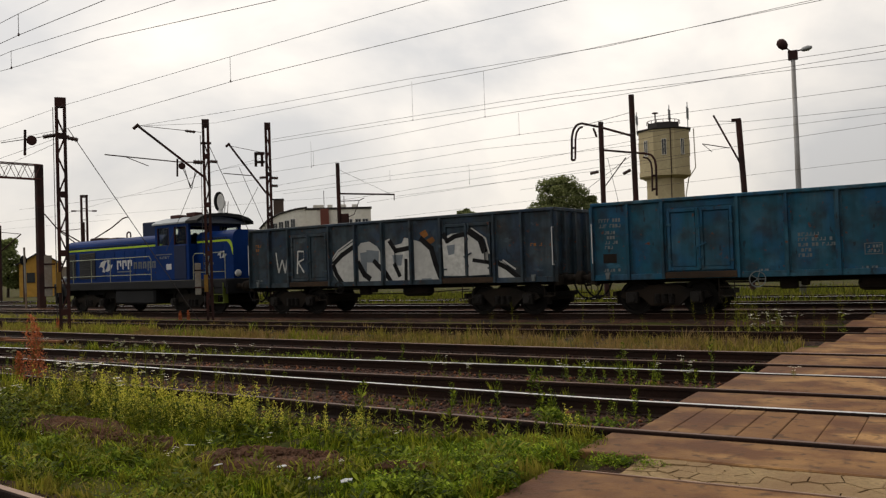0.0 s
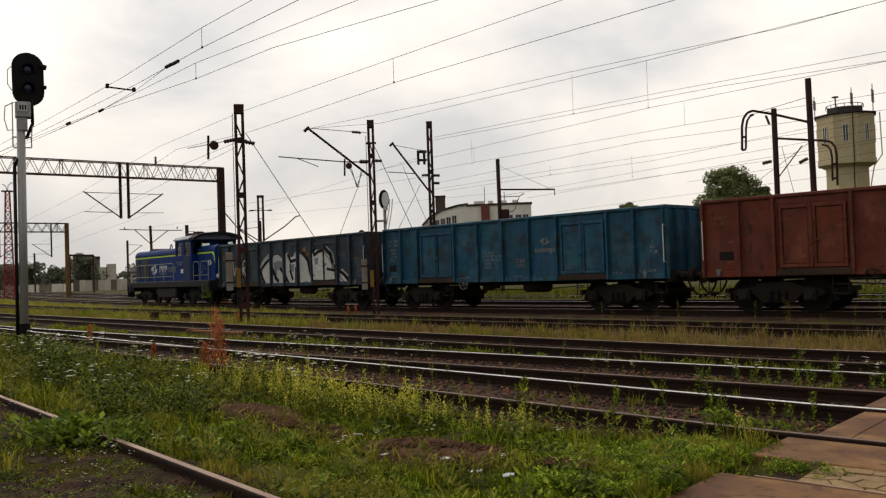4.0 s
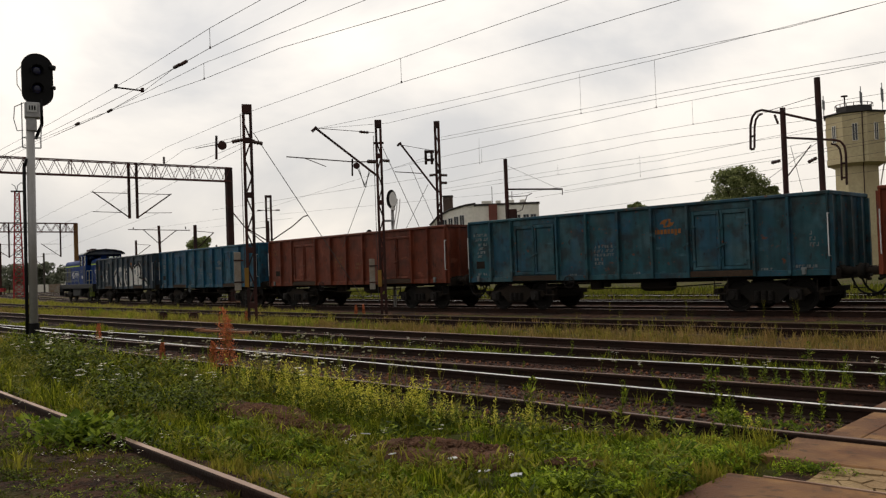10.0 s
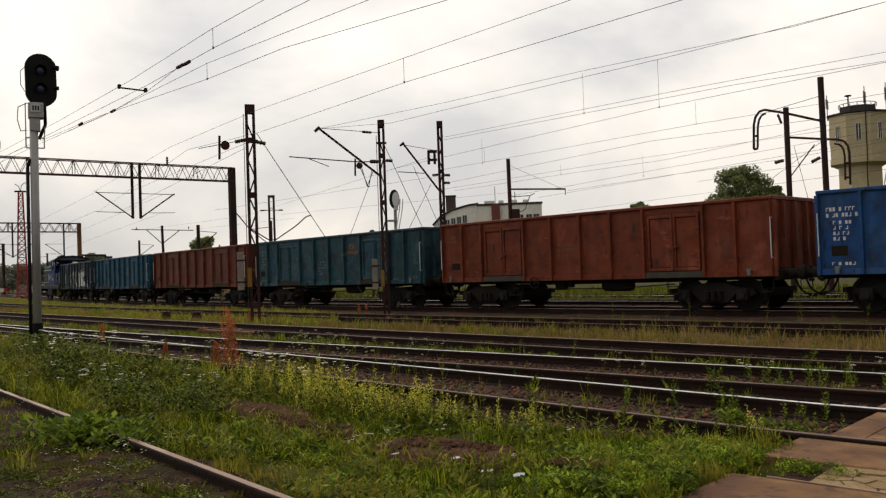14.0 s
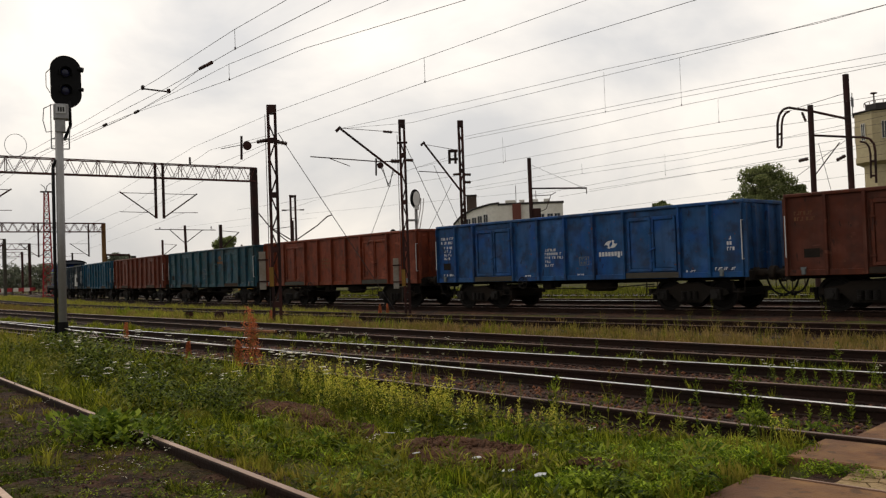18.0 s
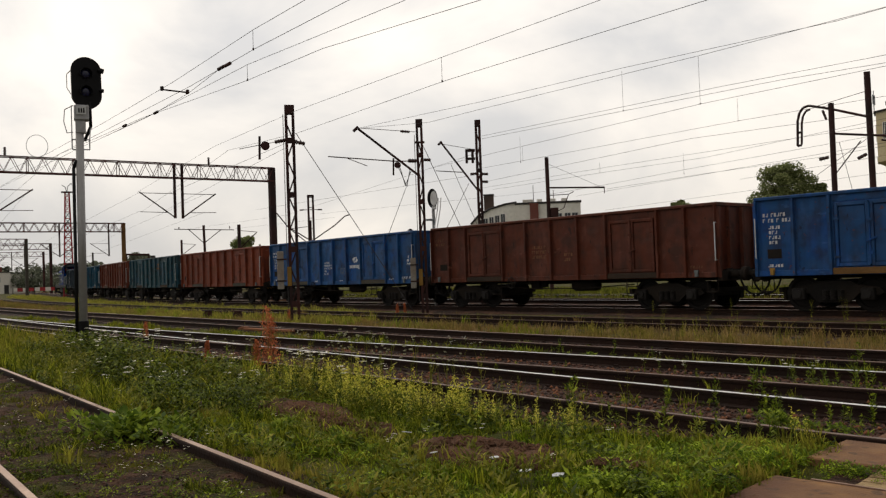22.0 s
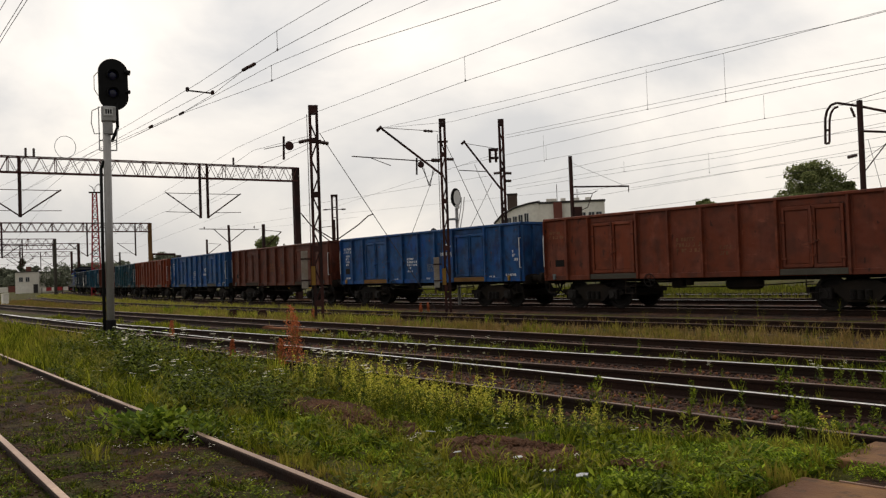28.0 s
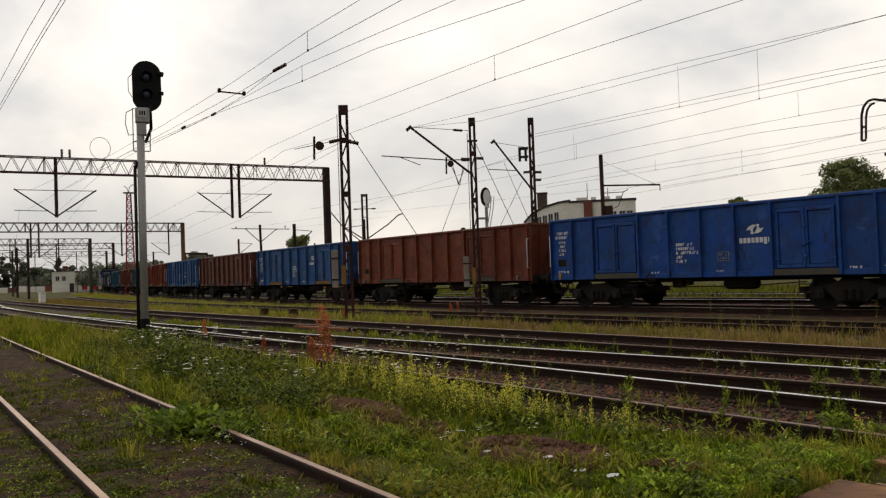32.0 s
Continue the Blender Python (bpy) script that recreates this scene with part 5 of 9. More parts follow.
def mast_one():
    o = thing("catenary_mast", "dark rusty lattice catenary mast with guy wire", "mast", facing(-24.24, 16.6), "catenary masts")
    lattice_post(o, 7.31, 0.235, 0.10)
    insulator(o, (-0.14, 0, 6.12), (-0.52, 0, 6.04), 4, 0.09)
    insulator(o, (0.14, 0, 6.05), (0.50, 0, 5.98), 3, 0.09)
    bar(o, "collar", [(-0.24, 6.10), (0.24, 6.07)], 0.05)
    bar(o, "guy_wire", [(0.2, 6.35), (4.1, 0.0)], 0.012, WIRE)
    bar(o, "pull_wire", [(-0.5, 6.05), (-1.7, 5.82)], 0.012, WIRE)
    bar(o, "drop_rod", [(-1.02, 6.25), (-1.04, 5.45)], 0.04)
    part("pulley", Shape().lathe([(0.05, -0.05), (0.15, -0.04), (0.12, 0.0), (0.15, 0.04), (0.05, 0.05)], 16, axis="y"), STEEL_DARK, o, "tension pulley disc", at=Matrix.Translation((-0.84, 0, 5.92)))
    cable_box(o, -0.45, 1.02, 2.30)
    bar(o, "earth_cable", [(-0.22, 7.0), (-0.22, 0.2)], 0.012, WIRE)
    return o


def mast_two():
    o = thing("catenary_mast", "dark lattice catenary mast with raised tubular bracket", "mast", facing(-24.6, 23.0), "catenary masts")
    lattice_post(o, 7.52, 0.175, 0.10)
    bar(o, "bracket_strut", [(-0.1, 5.3), (-2.50, 7.28)], 0.045, label="slanting bracket tube")
    bar(o, "bracket_tip", [(-2.42, 7.30), (-2.62, 7.12)], 0.06)
    bar(o, "tie_rod", [(-2.4, 7.25), (-0.15, 7.02)], 0.012)
    insulator(o, (-0.75, 0, 7.07), (-0.38, 0, 7.03), 3, 0.07)
    bar(o, "steady_arm", [(-3.65, 6.15), (-1.05, 5.88), (-0.3, 5.86)], 0.022)
    bar(o, "stay_arm", [(-2.95, 6.08), (-2.1, 5.72)], 0.015)
    insulator(o, (-0.48, 0, 5.88), (-0.14, 0, 5.86), 3, 0.11)
    insulator(o, (0.14, 0, 5.90), (0.42, 0, 5.88), 3, 0.085)
    bar(o, "drop_rod", [(-1.06, 6.0), (-1.08, 5.32)], 0.035)
    part("pulley", Shape().lathe([(0.05, -0.04), (0.13, -0.03), (0.10, 0.0), (0.13, 0.03), (0.05, 0.04)], 14, axis="y"), STEEL_DARK, o, "tension pulley disc", at=Matrix.Translation((-0.9, 0, 5.72)))
    bar(o, "wire_yoke", [(-0.87, 5.63), (-0.56, 4.85), (-0.42, 5.52)], 0.014, WIRE)
    bar(o, "wire_yoke", [(-0.80, 5.60), (-0.62, 4.88), (-0.36, 5.5)], 0.014, WIRE)
    bar(o, "weight_wire", [(-0.58, 4.85), (-1.55, 2.5)], 0.010, WIRE)
    bar(o, "guy_wire", [(0.1, 6.55), (2.9, -0.1)], 0.012, WIRE)
    bar(o, "collar", [(-0.2, 6.6), (0.2, 6.6)], 0.045)
    cable_box(o, -0.42, 0.80, 2.0)
    bar(o, "earth_cable", [(-0.2, 6.9), (-0.2, 0.2)], 0.012, WIRE)
    return o


def mast_three():
    o = thing("catenary_mast", "dark steel catenary mast beyond the train with slanting bracket", "mast", facing(-27.0, 29.0), "catenary masts")
    lattice_post(o, 8.46, 0.16, 0.12)
    bar(o, "bracket_strut", [(-0.12, 5.2), (-1.76, 7.5)], 0.045, label="slanting bracket tube")
    bar(o, "bracket_tip", [(-1.70, 7.52), (-1.88, 7.36)], 0.055)
    bar(o, "tie_rod", [(-1.7, 7.4), (-0.15, 7.07)], 0.012)
    bar(o, "steady_arm", [(-2.03, 6.15), (-0.77, 6.03)], 0.02)
    part("lantern_box", Shape().box(-0.62, -0.50, -0.1, 0.1, 6.45, 7.05).box(-0.34, -0.22, -0.1, 0.1, 6.45, 7.05).box(-0.62, -0.16, -0.1, 0.1, 6.98, 7.10).box(-0.62, -0.16, -0.1, 0.1, 6.60, 6.70), STEEL_DARK, o, "open steel bracket box")
    insulator(o, (0.08, 0, 5.92), (0.42, 0, 5.90), 3, 0.09)
    insulator(o, (0.08, 0, 5.56), (0.40, 0, 5.54), 3, 0.09)
    insulator(o, (-0.1, 0, 5.95), (-0.42, 0, 5.93), 3, 0.08)
    bar(o, "guy_wire", [(-0.5, 5.5), (-2.6, 1.6)], 0.011, WIRE)
    bar(o, "guy_wire", [(-1.3, 6.4), (0.9, 0.8)], 0.011, WIRE)
    return o


def arm_pole():
    o = thing("bracket_pole", "slim dark pole with long horizontal bracket arm", "mast", facing(-34.5, 43.6))
    bar(o, "pole", [(0, -0.3), (-0.04, 8.62)], 0.13, n=10)
    bar(o, "bracket_arm", [(0, 6.62), (3.62, 6.48)], 0.055, label="horizontal bracket arm")
    bar(o, "arm_end", [(3.6, 6.5), (3.59, 6.1)], 0.03)
    bar(o, "tie_wire", [(0, 8.2), (3.4, 6.5)], 0.010, WIRE)
    bar(o, "lower_arm", [(0.1, 6.12), (1.3, 6.14), (1.62, 6.3)], 0.025)
    bar(o, "brace", [(1.3, 6.14), (0.95, 5.24), (0.1, 4.9)], 0.025)
    part("junction_box", Shape().box(0.1, 0.6, -0.15, 0.15, 4.7, 5.3, 0.03), STEEL_DARK, o, "dark junction box")
    return o


def hoop_frame():
    o = thing("hoop_gantry", "dark twin-post frame with curved tubular hoops", "gantry", facing(-12.3, 36.8))
    bar(o, "tall_post", [(0, -0.3), (-0.06, 8.98)], 0.125, n=10, label="tall dark post")
    bar(o, "short_post", [(-1.46, -0.3), (-1.45, 7.86)], 0.115, n=10, label="shorter dark post")
    hoop = [(-0.1, 7.14), (-1.46, 7.62), (-2.30, 7.86), (-2.52, 7.80), (-2.68, 7.58), (-2.76, 7.25), (-2.80, 6.2)]
    inner = [(-2.25, 7.70), (-2.42, 7.64), (-2.54, 7.45), (-2.60, 7.15), (-2.64, 6.25)]
    bar(o, "hoop", hoop, 0.052, label="curved tubular hoop")
    bar(o, "inner_hoop", inner, 0.045)
    for z in (6.2, 6.75):
        bar(o, "hoop_rung", [(-2.80, z), (-2.63, z + 0.02)], 0.05)
    low = [(-1.4, 6.58), (-0.2, 6.40), (0.5, 6.30), (0.72, 6.22), (0.86, 6.0), (0.90, 5.7), (0.88, 4.4)]
    low2 = [(0.35, 6.15), (0.56, 6.08), (0.68, 5.9), (0.72, 5.6), (0.70, 4.6)]
    bar(o, "lower_hoop", low, 0.048, label="lower curved hoop")
    bar(o, "inner_hoop", low2, 0.04)
    for z in (4.7, 5.3):
        bar(o, "hoop_rung", [(0.71, z), (0.89, z)], 0.045)
    bar(o, "stay_wire", [(-0.1, 8.2), (-2.0, 7.8)], 0.012, WIRE)
    insulator(o, (-1.62, 0, 5.62), (-2.0, 0, 5.55), 3, 0.10)
    insulator(o, (-0.2, 0, 5.62), (-0.55, 0, 5.45), 3, 0.10)
    insulator(o, (-1.78, 0, 7.6), (-1.65, 0, 7.2), 3, 0.07)
    bar(o, "swing_arm", [(-1.35, 4.95), (-0.40, 6.18)], 0.025)
    bar(o, "guy_wire", [(-0.1, 6.3), (-2.1, 4.9)], 0.010, WIRE)
    bar(o, "guy_wire", [(-1.2, 6.2), (-0.6, 3.2)], 0.010, WIRE)
    return o


def lean_mast():
    o = thing("catenary_mast", "plain dark catenary mast with slanting strut", "mast", facing(-8.9, 42.3), "catenary masts")
    bar(o, "mast_post", [(0.30, -0.3), (-0.04, 8.16)], 0.14, n=10)
    bar(o, "bracket_strut", [(0.0, 6.0), (-1.18, 8.5)], 0.045)
    bar(o, "tie_rod", [(-0.95, 8.2), (-0.1, 8.1)], 0.012)
    bar(o, "steady_arm", [(-1.75, 7.15), (-0.5, 6.85)], 0.022)
    bar(o, "stay_arm", [(-1.75, 7.15), (-1.3, 6.72)], 0.015)
    part("mast_cap", Shape().box(-0.36, 0.08, -0.12, 0.12, 8.10, 8.24, 0.02), STEEL_DARK, o)
    return o


def lamp_mast():
    o = thing("yard_lamp", "tall tapered yard lamp with two lamp heads", "lamp post", facing(-5.9, 39.2))
    part("pole", Shape().rod((0, 0, -0.3), (0, 0, 10.4), 0.14, 12, 0.09), SIGNAL_GREY, o, "tapered grey lamp pole", True)
    part("bracket", Shape().box(-0.2, 0.2, -0.12, 0.12, 10.0, 10.4, 0.02).rod((0, 0, 10.3), (-0.3, 0, 10.6), 0.03).rod((0, 0, 10.35), (0.4, 0, 10.4), 0.03), STEEL_DARK, o, "lamp bracket")
    part("lamp_head", Shape().lathe([(0.03, -0.26), (0.16, -0.18), (0.21, 0), (0.19, 0.16), (0.08, 0.26)], 16), STEEL_DARK, o, "round floodlight seen from behind", True, at=Matrix.Translation((-0.40, 0, 10.72)) @ pose(0, 0, 0, 0, -35, 0))
    part("lamp_head", Shape().lathe([(0.03, -0.2), (0.10, -0.12), (0.12, 0.1), (0.05, 0.26)], 14), STEEL_GREY, o, "small lamp head", True, at=Matrix.Translation((0.52, 0, 10.42)) @ pose(0, 0, 0, 0, 80, 0))
    return o


def twin_mast():
    o = thing("catenary_mast", "distant twin-leg catenary mast with two brackets", "mast", facing(-60, 43), "catenary masts")
    for k in (-0.2, 0.2):
        bar(o, "mast_leg", [(k, -0.3), (k, 8.36)], 0.09)
    for z in np.arange(1.0, 8.3, 0.9):
        bar(o, "batten", [(-0.2, z), (0.2, z)], 0.03)
    bar(o, "mast_cap", [(-0.3, 8.33), (0.3, 8.33)], 0.09)
    for k in (-1, 1):
        bar(o, "bracket_strut", [(0, 4.4), (k * 2.0, 5.72), (k * 2.9, 6.9 if k < 0 else 6.5), (k * 3.3, 6.62)][:3 if k < 0 else 4], 0.05)
        bar(o, "cross_arm", [(0, 7.12), (k * 0.85, 7.12)], 0.03)
        insulator(o, (k * 0.6, 0, 7.12), (k * 0.95, 0, 7.12), 3, 0.09)
    return o


def tee_pole():
    o = thing("catenary_mast", "distant tee-shaped catenary pole", "mast", facing(-98, 53.6), "catenary masts")
    bar(o, "mast_post", [(0.2, -0.3), (0, 8.32)], 0.16)
    bar(o, "cross_arm", [(-3.6, 7.9), (3.75, 7.66)], 0.05)
    bar(o, "brace", [(-1.8, 7.8), (-0.05, 6.1)], 0.05)
    bar(o, "brace", [(2.1, 7.7), (0.08, 6.1)], 0.05)
    for x in (-3.0, 3.2):
        insulator(o, (x, 0, 7.85), (x, 0, 8.15), 3, 0.1)
    return o


for make in (mast_one, mast_two, mast_three, arm_pole, hoop_frame, lean_mast, lamp_mast, twin_mast, tee_pole):
    make()


# ---------------------------------------------------------------- signals
def main_signal():
    o = thing("colour_light_signal", "unlit black colour-light signal on grey post", "signal", facing(-18.97, 7.40))
    part("post", Shape().rod((0.0, 0, -0.3), (0.02, 0, 5.2), 0.085, 16), SIGNAL_GREY, o, "grey tubular signal post", True)
    part("post_foot", Shape().rod((0, 0, -0.3), (0, 0, 0.62), 0.115, 16).box(-0.2, 0.2, -0.2, 0.2, -0.32, -0.05, 0.02), BLACK, o, "black post foot")
    part("cable_pipe", Shape().tube([(-0.13, -0.02, -0.3), (-0.12, -0.02, 4.0), (-0.06, -0.03, 4.18)], 0.036, 10), BLACK, o, "black cable pipe", True)
    part("neck_box", Shape().box(-0.09, 0.22, -0.13, 0.13, 5.06, 5.40, 0.02).box(-0.06, 0.15, -0.10, 0.10, 4.78, 5.06, 0.01), SIGNAL_GREY, o, "grey neck box below the head")
    part("name_plate", Shape().box(-0.04, 0.16, -0.145, -0.13, 5.18, 5.36, 0.003), WHITE, o, "small white plate")
    part("plate_mark", Shape().box(0.0, 0.03, -0.149, -0.145, 5.22, 5.32).box(0.05, 0.08, -0.149, -0.145, 5.22, 5.32).box(0.10, 0.13, -0.149, -0.145, 5.22, 5.32), BLACK, o)
    out = []
    for k in range(28):
        t = 2 * math.pi * k / 28
        out.append((0.185 + 0.322 * math.cos(t), 5.92 + (0.32 if math.sin(t) > 0 else -0.32) * 0.85 + 0.31 * math.sin(t)))
    head = part("signal_head", Shape().prism(out, -0.03, 0.03), BLACK, o, "oval black backboard", at=pose(0, 0, 0, 0, 0, 14))
    part("lamp_case", Shape().box(-0.02, 0.35, 0.03, 0.33, 5.52, 6.38, 0.05), BLACK, head, "lamp housing")
    for z in (6.12, 5.72):
        part("lens", Shape().lathe([(0.11, -0.01), (0.10, 0.02), (0.06, 0.035), (0.01, 0.04)], 18, axis="y"), LENS, head, "dark unlit lens", True, at=Matrix.Translation((0.165, -0.03, z)) @ pose(0, 0, 0, 0, 0, 180))
        ring = [(0.135 * math.cos(t), 0.135 * math.sin(t)) for t in np.linspace(-0.5, math.pi + 0.5, 14)]
        outer, inner = ring, [(u * 0.92, w * 0.92) for u, w in ring[::-1]]
        part("visor", Shape().prism(outer + inner, -0.10, 0.0), BLACK, head, "lamp visor", at=Matrix.Translation((0.165, -0.03, z)))
    part("side_visor", Shape().rod((0.44, 0, 6.24), (0.545, -0.05, 6.21), 0.058, 12), BLACK, head)
    part("side_visor", Shape().rod((0.46, 0, 5.78), (0.535, -0.05, 5.77), 0.045, 10), BLACK, head)
    part("ladder_hoop", Shape().tube([(-0.10, 0, 5.40), (-0.28, 0.1, 5.32), (-0.30, 0.1, 5.05), (-0.24, 0.1, 4.80), (-0.12, 0, 4.80)], 0.010), STEEL_GREY, o, "wire hoop of the ladder")
    part("ladder_hoop", Shape().tube([(-0.12, 0, 6.2), (-0.22, 0.05, 6.1), (-0.22, 0.05, 5.8), (-0.14, 0, 5.65)], 0.009), STEEL_GREY, o, "wire hoop of the ladder")
    part("platform", Shape().tube([(-0.14, 0, 4.42), (0.22, 0, 4.42), (0.22, 0, 4.64), (-0.14, 0, 4.64), (-0.14, 0, 4.42)], 0.014).tube([(-0.14, 0, 4.42), (-0.14, 0, 5.4)], 0.012).tube([(0.22, 0, 4.6), (0.26, 0.05, 5.2)], 0.012), STEEL_GREY, o, "small rail bracket")
    part("conduit", Shape().tube([(0.24, 0.05, 5.5), (0.25, 0.05, 4.95), (0.12, 0.02, 4.62)], 0.035, 8), BLACK, o, "black conduit", True)
    return o


LENS = plain("dark_blue_lens", (0.012, 0.014, 0.05), 0.12, 0.0, 0.1, 3, 0.0)
main_signal()


def back_signal():
    o = thing("colour_light_signal", "pale signal seen from behind beside a mast", "signal", facing(-26.5, 26.9))
    bar(o, "post", [(-1.05, -0.3), (-1.04, 4.35)], 0.07, SIGNAL_GREY, 10)
    # black board left, white housing right: side lighting built into the shape
    out = [(-1.06 + 0.23 * math.cos(t), 4.70 + 0.43 * math.sin(t)) for t in np.linspace(0, 2 * math.pi, 22)[:-1]]
    part("signal_head", Shape().prism(out, -0.02, 0.02), BLACK, o, "oval black backboard")
    part("head_back", Shape().prism([(-1.00 + 0.15 * math.cos(t), 4.68 + 0.33 * math.sin(t)) for t in np.linspace(0, 2 * math.pi, 20)[:-1]], -0.22, -0.02), SIGNAL_WHITE, o, "white lamp housing set right to look side-lit")
    part("head_collar", Shape().box(-1.10, -0.90, -0.16, 0.0, 4.20, 4.36, 0.02), SIGNAL_WHITE, o)
    bar(o, "ladder", [(-0.80, 4.7, -0.1), (-0.85, 4.2, -0.1), (-1.05, 3.2, -0.1)], 0.022, SIGNAL_WHITE)
    bar(o, "ladder", [(-0.68, 4.7, -0.1), (-0.73, 4.2, -0.1), (-0.93, 3.2, -0.1)], 0.022, SIGNAL_WHITE)
    part("step", Shape().box(-1.4, -1.0, -0.2, 0.1, 3.70, 3.78), STEEL_GREY, o)
    return o


SIGNAL_WHITE = plain("white_signal_housing", (0.86, 0.86, 0.84), 0.6, 0.0, 0.2, 5, 0.05)
back_signal()


def small_signal(x, y, h):
    o = thing("shunting_signal", "small distant dark signal on a post", "signal", facing(x, y))
    bar(o, "post", [(0, -0.3), (0, h - 0.4)], 0.06)
    part("signal_head", Shape().prism([(0.26 * math.cos(t), h - 0.35 + 0.38 * math.sin(t)) for t in np.linspace(0, 2 * math.pi, 16)[:-1]], -0.12, 0.12), BLACK, o)
    return o


small_signal(-42.5, 38.6, 4.35)
small_signal(-62, 39.0, 3.6)


# ---------------------------------------------------------------- lattice gantries across the tracks
def lattice_beam(parent, a, b, depth, mat, bays, r=0.045):
    """A box beam of chords and zigzag bars from a to b (upper chord)."""
    a, b = Vector(a), Vector(b)
    n = (b - a).cross(Vector((0, 0, 1))).normalized() * 0.28
    down = Vector((0, 0, -depth))
    for k in (-1, 1):
        for off in (Vector(), down):
            part("chord", Shape().beam(a + n * k + off, b + n * k + off, r * 1.8), mat, parent, "long steel chord")
    for i in range(bays):
        p, q = a.lerp(b, i / bays), a.lerp(b, (i + 0.5) / bays)
        w = a.lerp(b, (i + 1) / bays)
        for k in (-1, 1):
            part("brace", Shape().beam(p + n * k, q + n * k + down, r * 0.8).beam(q + n * k + down, w + n * k, r * 0.8), mat, parent)
        if i % 3 == 0:
            part("upright", Shape().beam(p + n, p + n + down, r).beam(p - n, p - n + down, r).beam(p - n, p + n, r).beam(p - n + down, p + n + down, r), mat, parent)


def gantry(name, label, post, far_post, z, depth, hangers, mat, post_mat, bays, r=0.034):
    o = thing(name, label, "gantry", group="lattice gantries over the tracks")
    lattice_beam(o, (*far_post, z), (*post, z), depth, mat, bays, r)
    for px, py in (post, far_post):
        part("post", Shape().box(px - 0.16, px + 0.16, py - 0.21, py + 0.21, -0.4, z + 0.05, 0.03), post_mat, o, "broad steel gantry post")
        part("foundation", Shape().box(px - 0.5, px + 0.5, py - 0.5, py + 0.5, -0.6, -0.05, 0.03), SLAB, o)
    a, b = Vector((*far_post, 0)), Vector((*post, 0))
    way = (b - a).normalized()
    for y, lo, sides in hangers:
        f = (y - far_post[1]) / (post[1] - far_post[1])
        p = a.lerp(b, f)
        h = part("hanger", Shape().beam((p.x, p.y, z), (p.x, p.y, lo), 0.135), STEEL_DARK, o, "hanging post below the beam")
        for k in sides:
            q = p + way * k * 2.1
            part("hanger_arm", Shape().rod((p.x, p.y, lo + 0.05), (q.x, q.y, lo + 1.55), 0.04), STEEL_DARK, h, "slanting arm")
            part("tie", Shape().rod((p.x, p.y, lo + 1.5), (q.x, q.y, lo + 1.5), 0.02), STEEL_DARK, h)
            part("steady_arm", Shape().rod((p.x + way.x * k * 0.5, p.y + way.y * k * 0.5, lo + 0.35), (q.x, q.y, lo + 0.38), 0.018), STEEL_DARK, h)
    return o


near_gantry = gantry("lattice_gantry", "red-brown lattice gantry spanning the tracks", (-46.9, 30.6), (-50.6, 6.8), 8.5, 0.85, [(24.79, 5.2, (1,)), (24.33, 5.2, (-1,)), (14.5, 5.2, (-1, 1))], GANTRY_RED, STEEL_DARK, 30)
part("wire_hoop", Shape().tube([(0.55 * math.cos(t), 0, 0.62 + 0.62 * math.sin(t)) for t in np.linspace(-1.45, math.pi + 1.45, 22)], 0.016, 5), STEEL_GREY, near_gantry, "thin wire hoop on the beam", at=pose(-48.77, 16.74, 8.50, 0, 0, 81))
for gx, gy in ((-49.08, 14.75), (-49.02, 15.15), (-47.28, 26.32)):
    insulator(near_gantry, (gx, gy, 8.52), (gx, gy, 8.97), 3, 0.09)
gantry("lattice_gantry", "distant lattice gantry with ochre end post", (-99.2, 43.7), (-102.5, 20.0), 8.5, 1.0, [(27.0, 4.6, (-1,)), (27.8, 4.6, (1,)), (36.6, 4.6, (-1, 1)), (42.0, 4.6, (-1,))], GANTRY_RED, P_BOARD_O, 22, 0.06)
gantry("lattice_gantry", "far lattice gantry over the yard", (-135.5, 44.6), (-136.5, 22.0), 8.5, 1.0, [(34.0, 4.6, (1,)), (40.0, 4.6, (-1, 1))], GANTRY_RED, P_BOARD, 18, 0.05)
gantry("lattice_gantry", "remote dark lattice gantry over yard tracks", (-152.0, 54.0), (-157.0, 30.0), 8.6, 1.0, [(38.0, 4.6, (1,)), (45.0, 4.6, (-1, 1)), (50.0, 4.6, (-1, 1))], GANTRY_RED, STEEL_DARK, 18, 0.05)
gantry("lattice_gantry", "remote lattice gantry over the yard tracks", (-190.0, 66.0), (-196.0, 36.0), 8.6, 1.0, [(44.0, 4.6, (1,)), (52.0, 4.6, (-1, 1)), (60.0, 4.6, (-1, 1))], GANTRY_RED, STEEL_DARK, 18, 0.055)


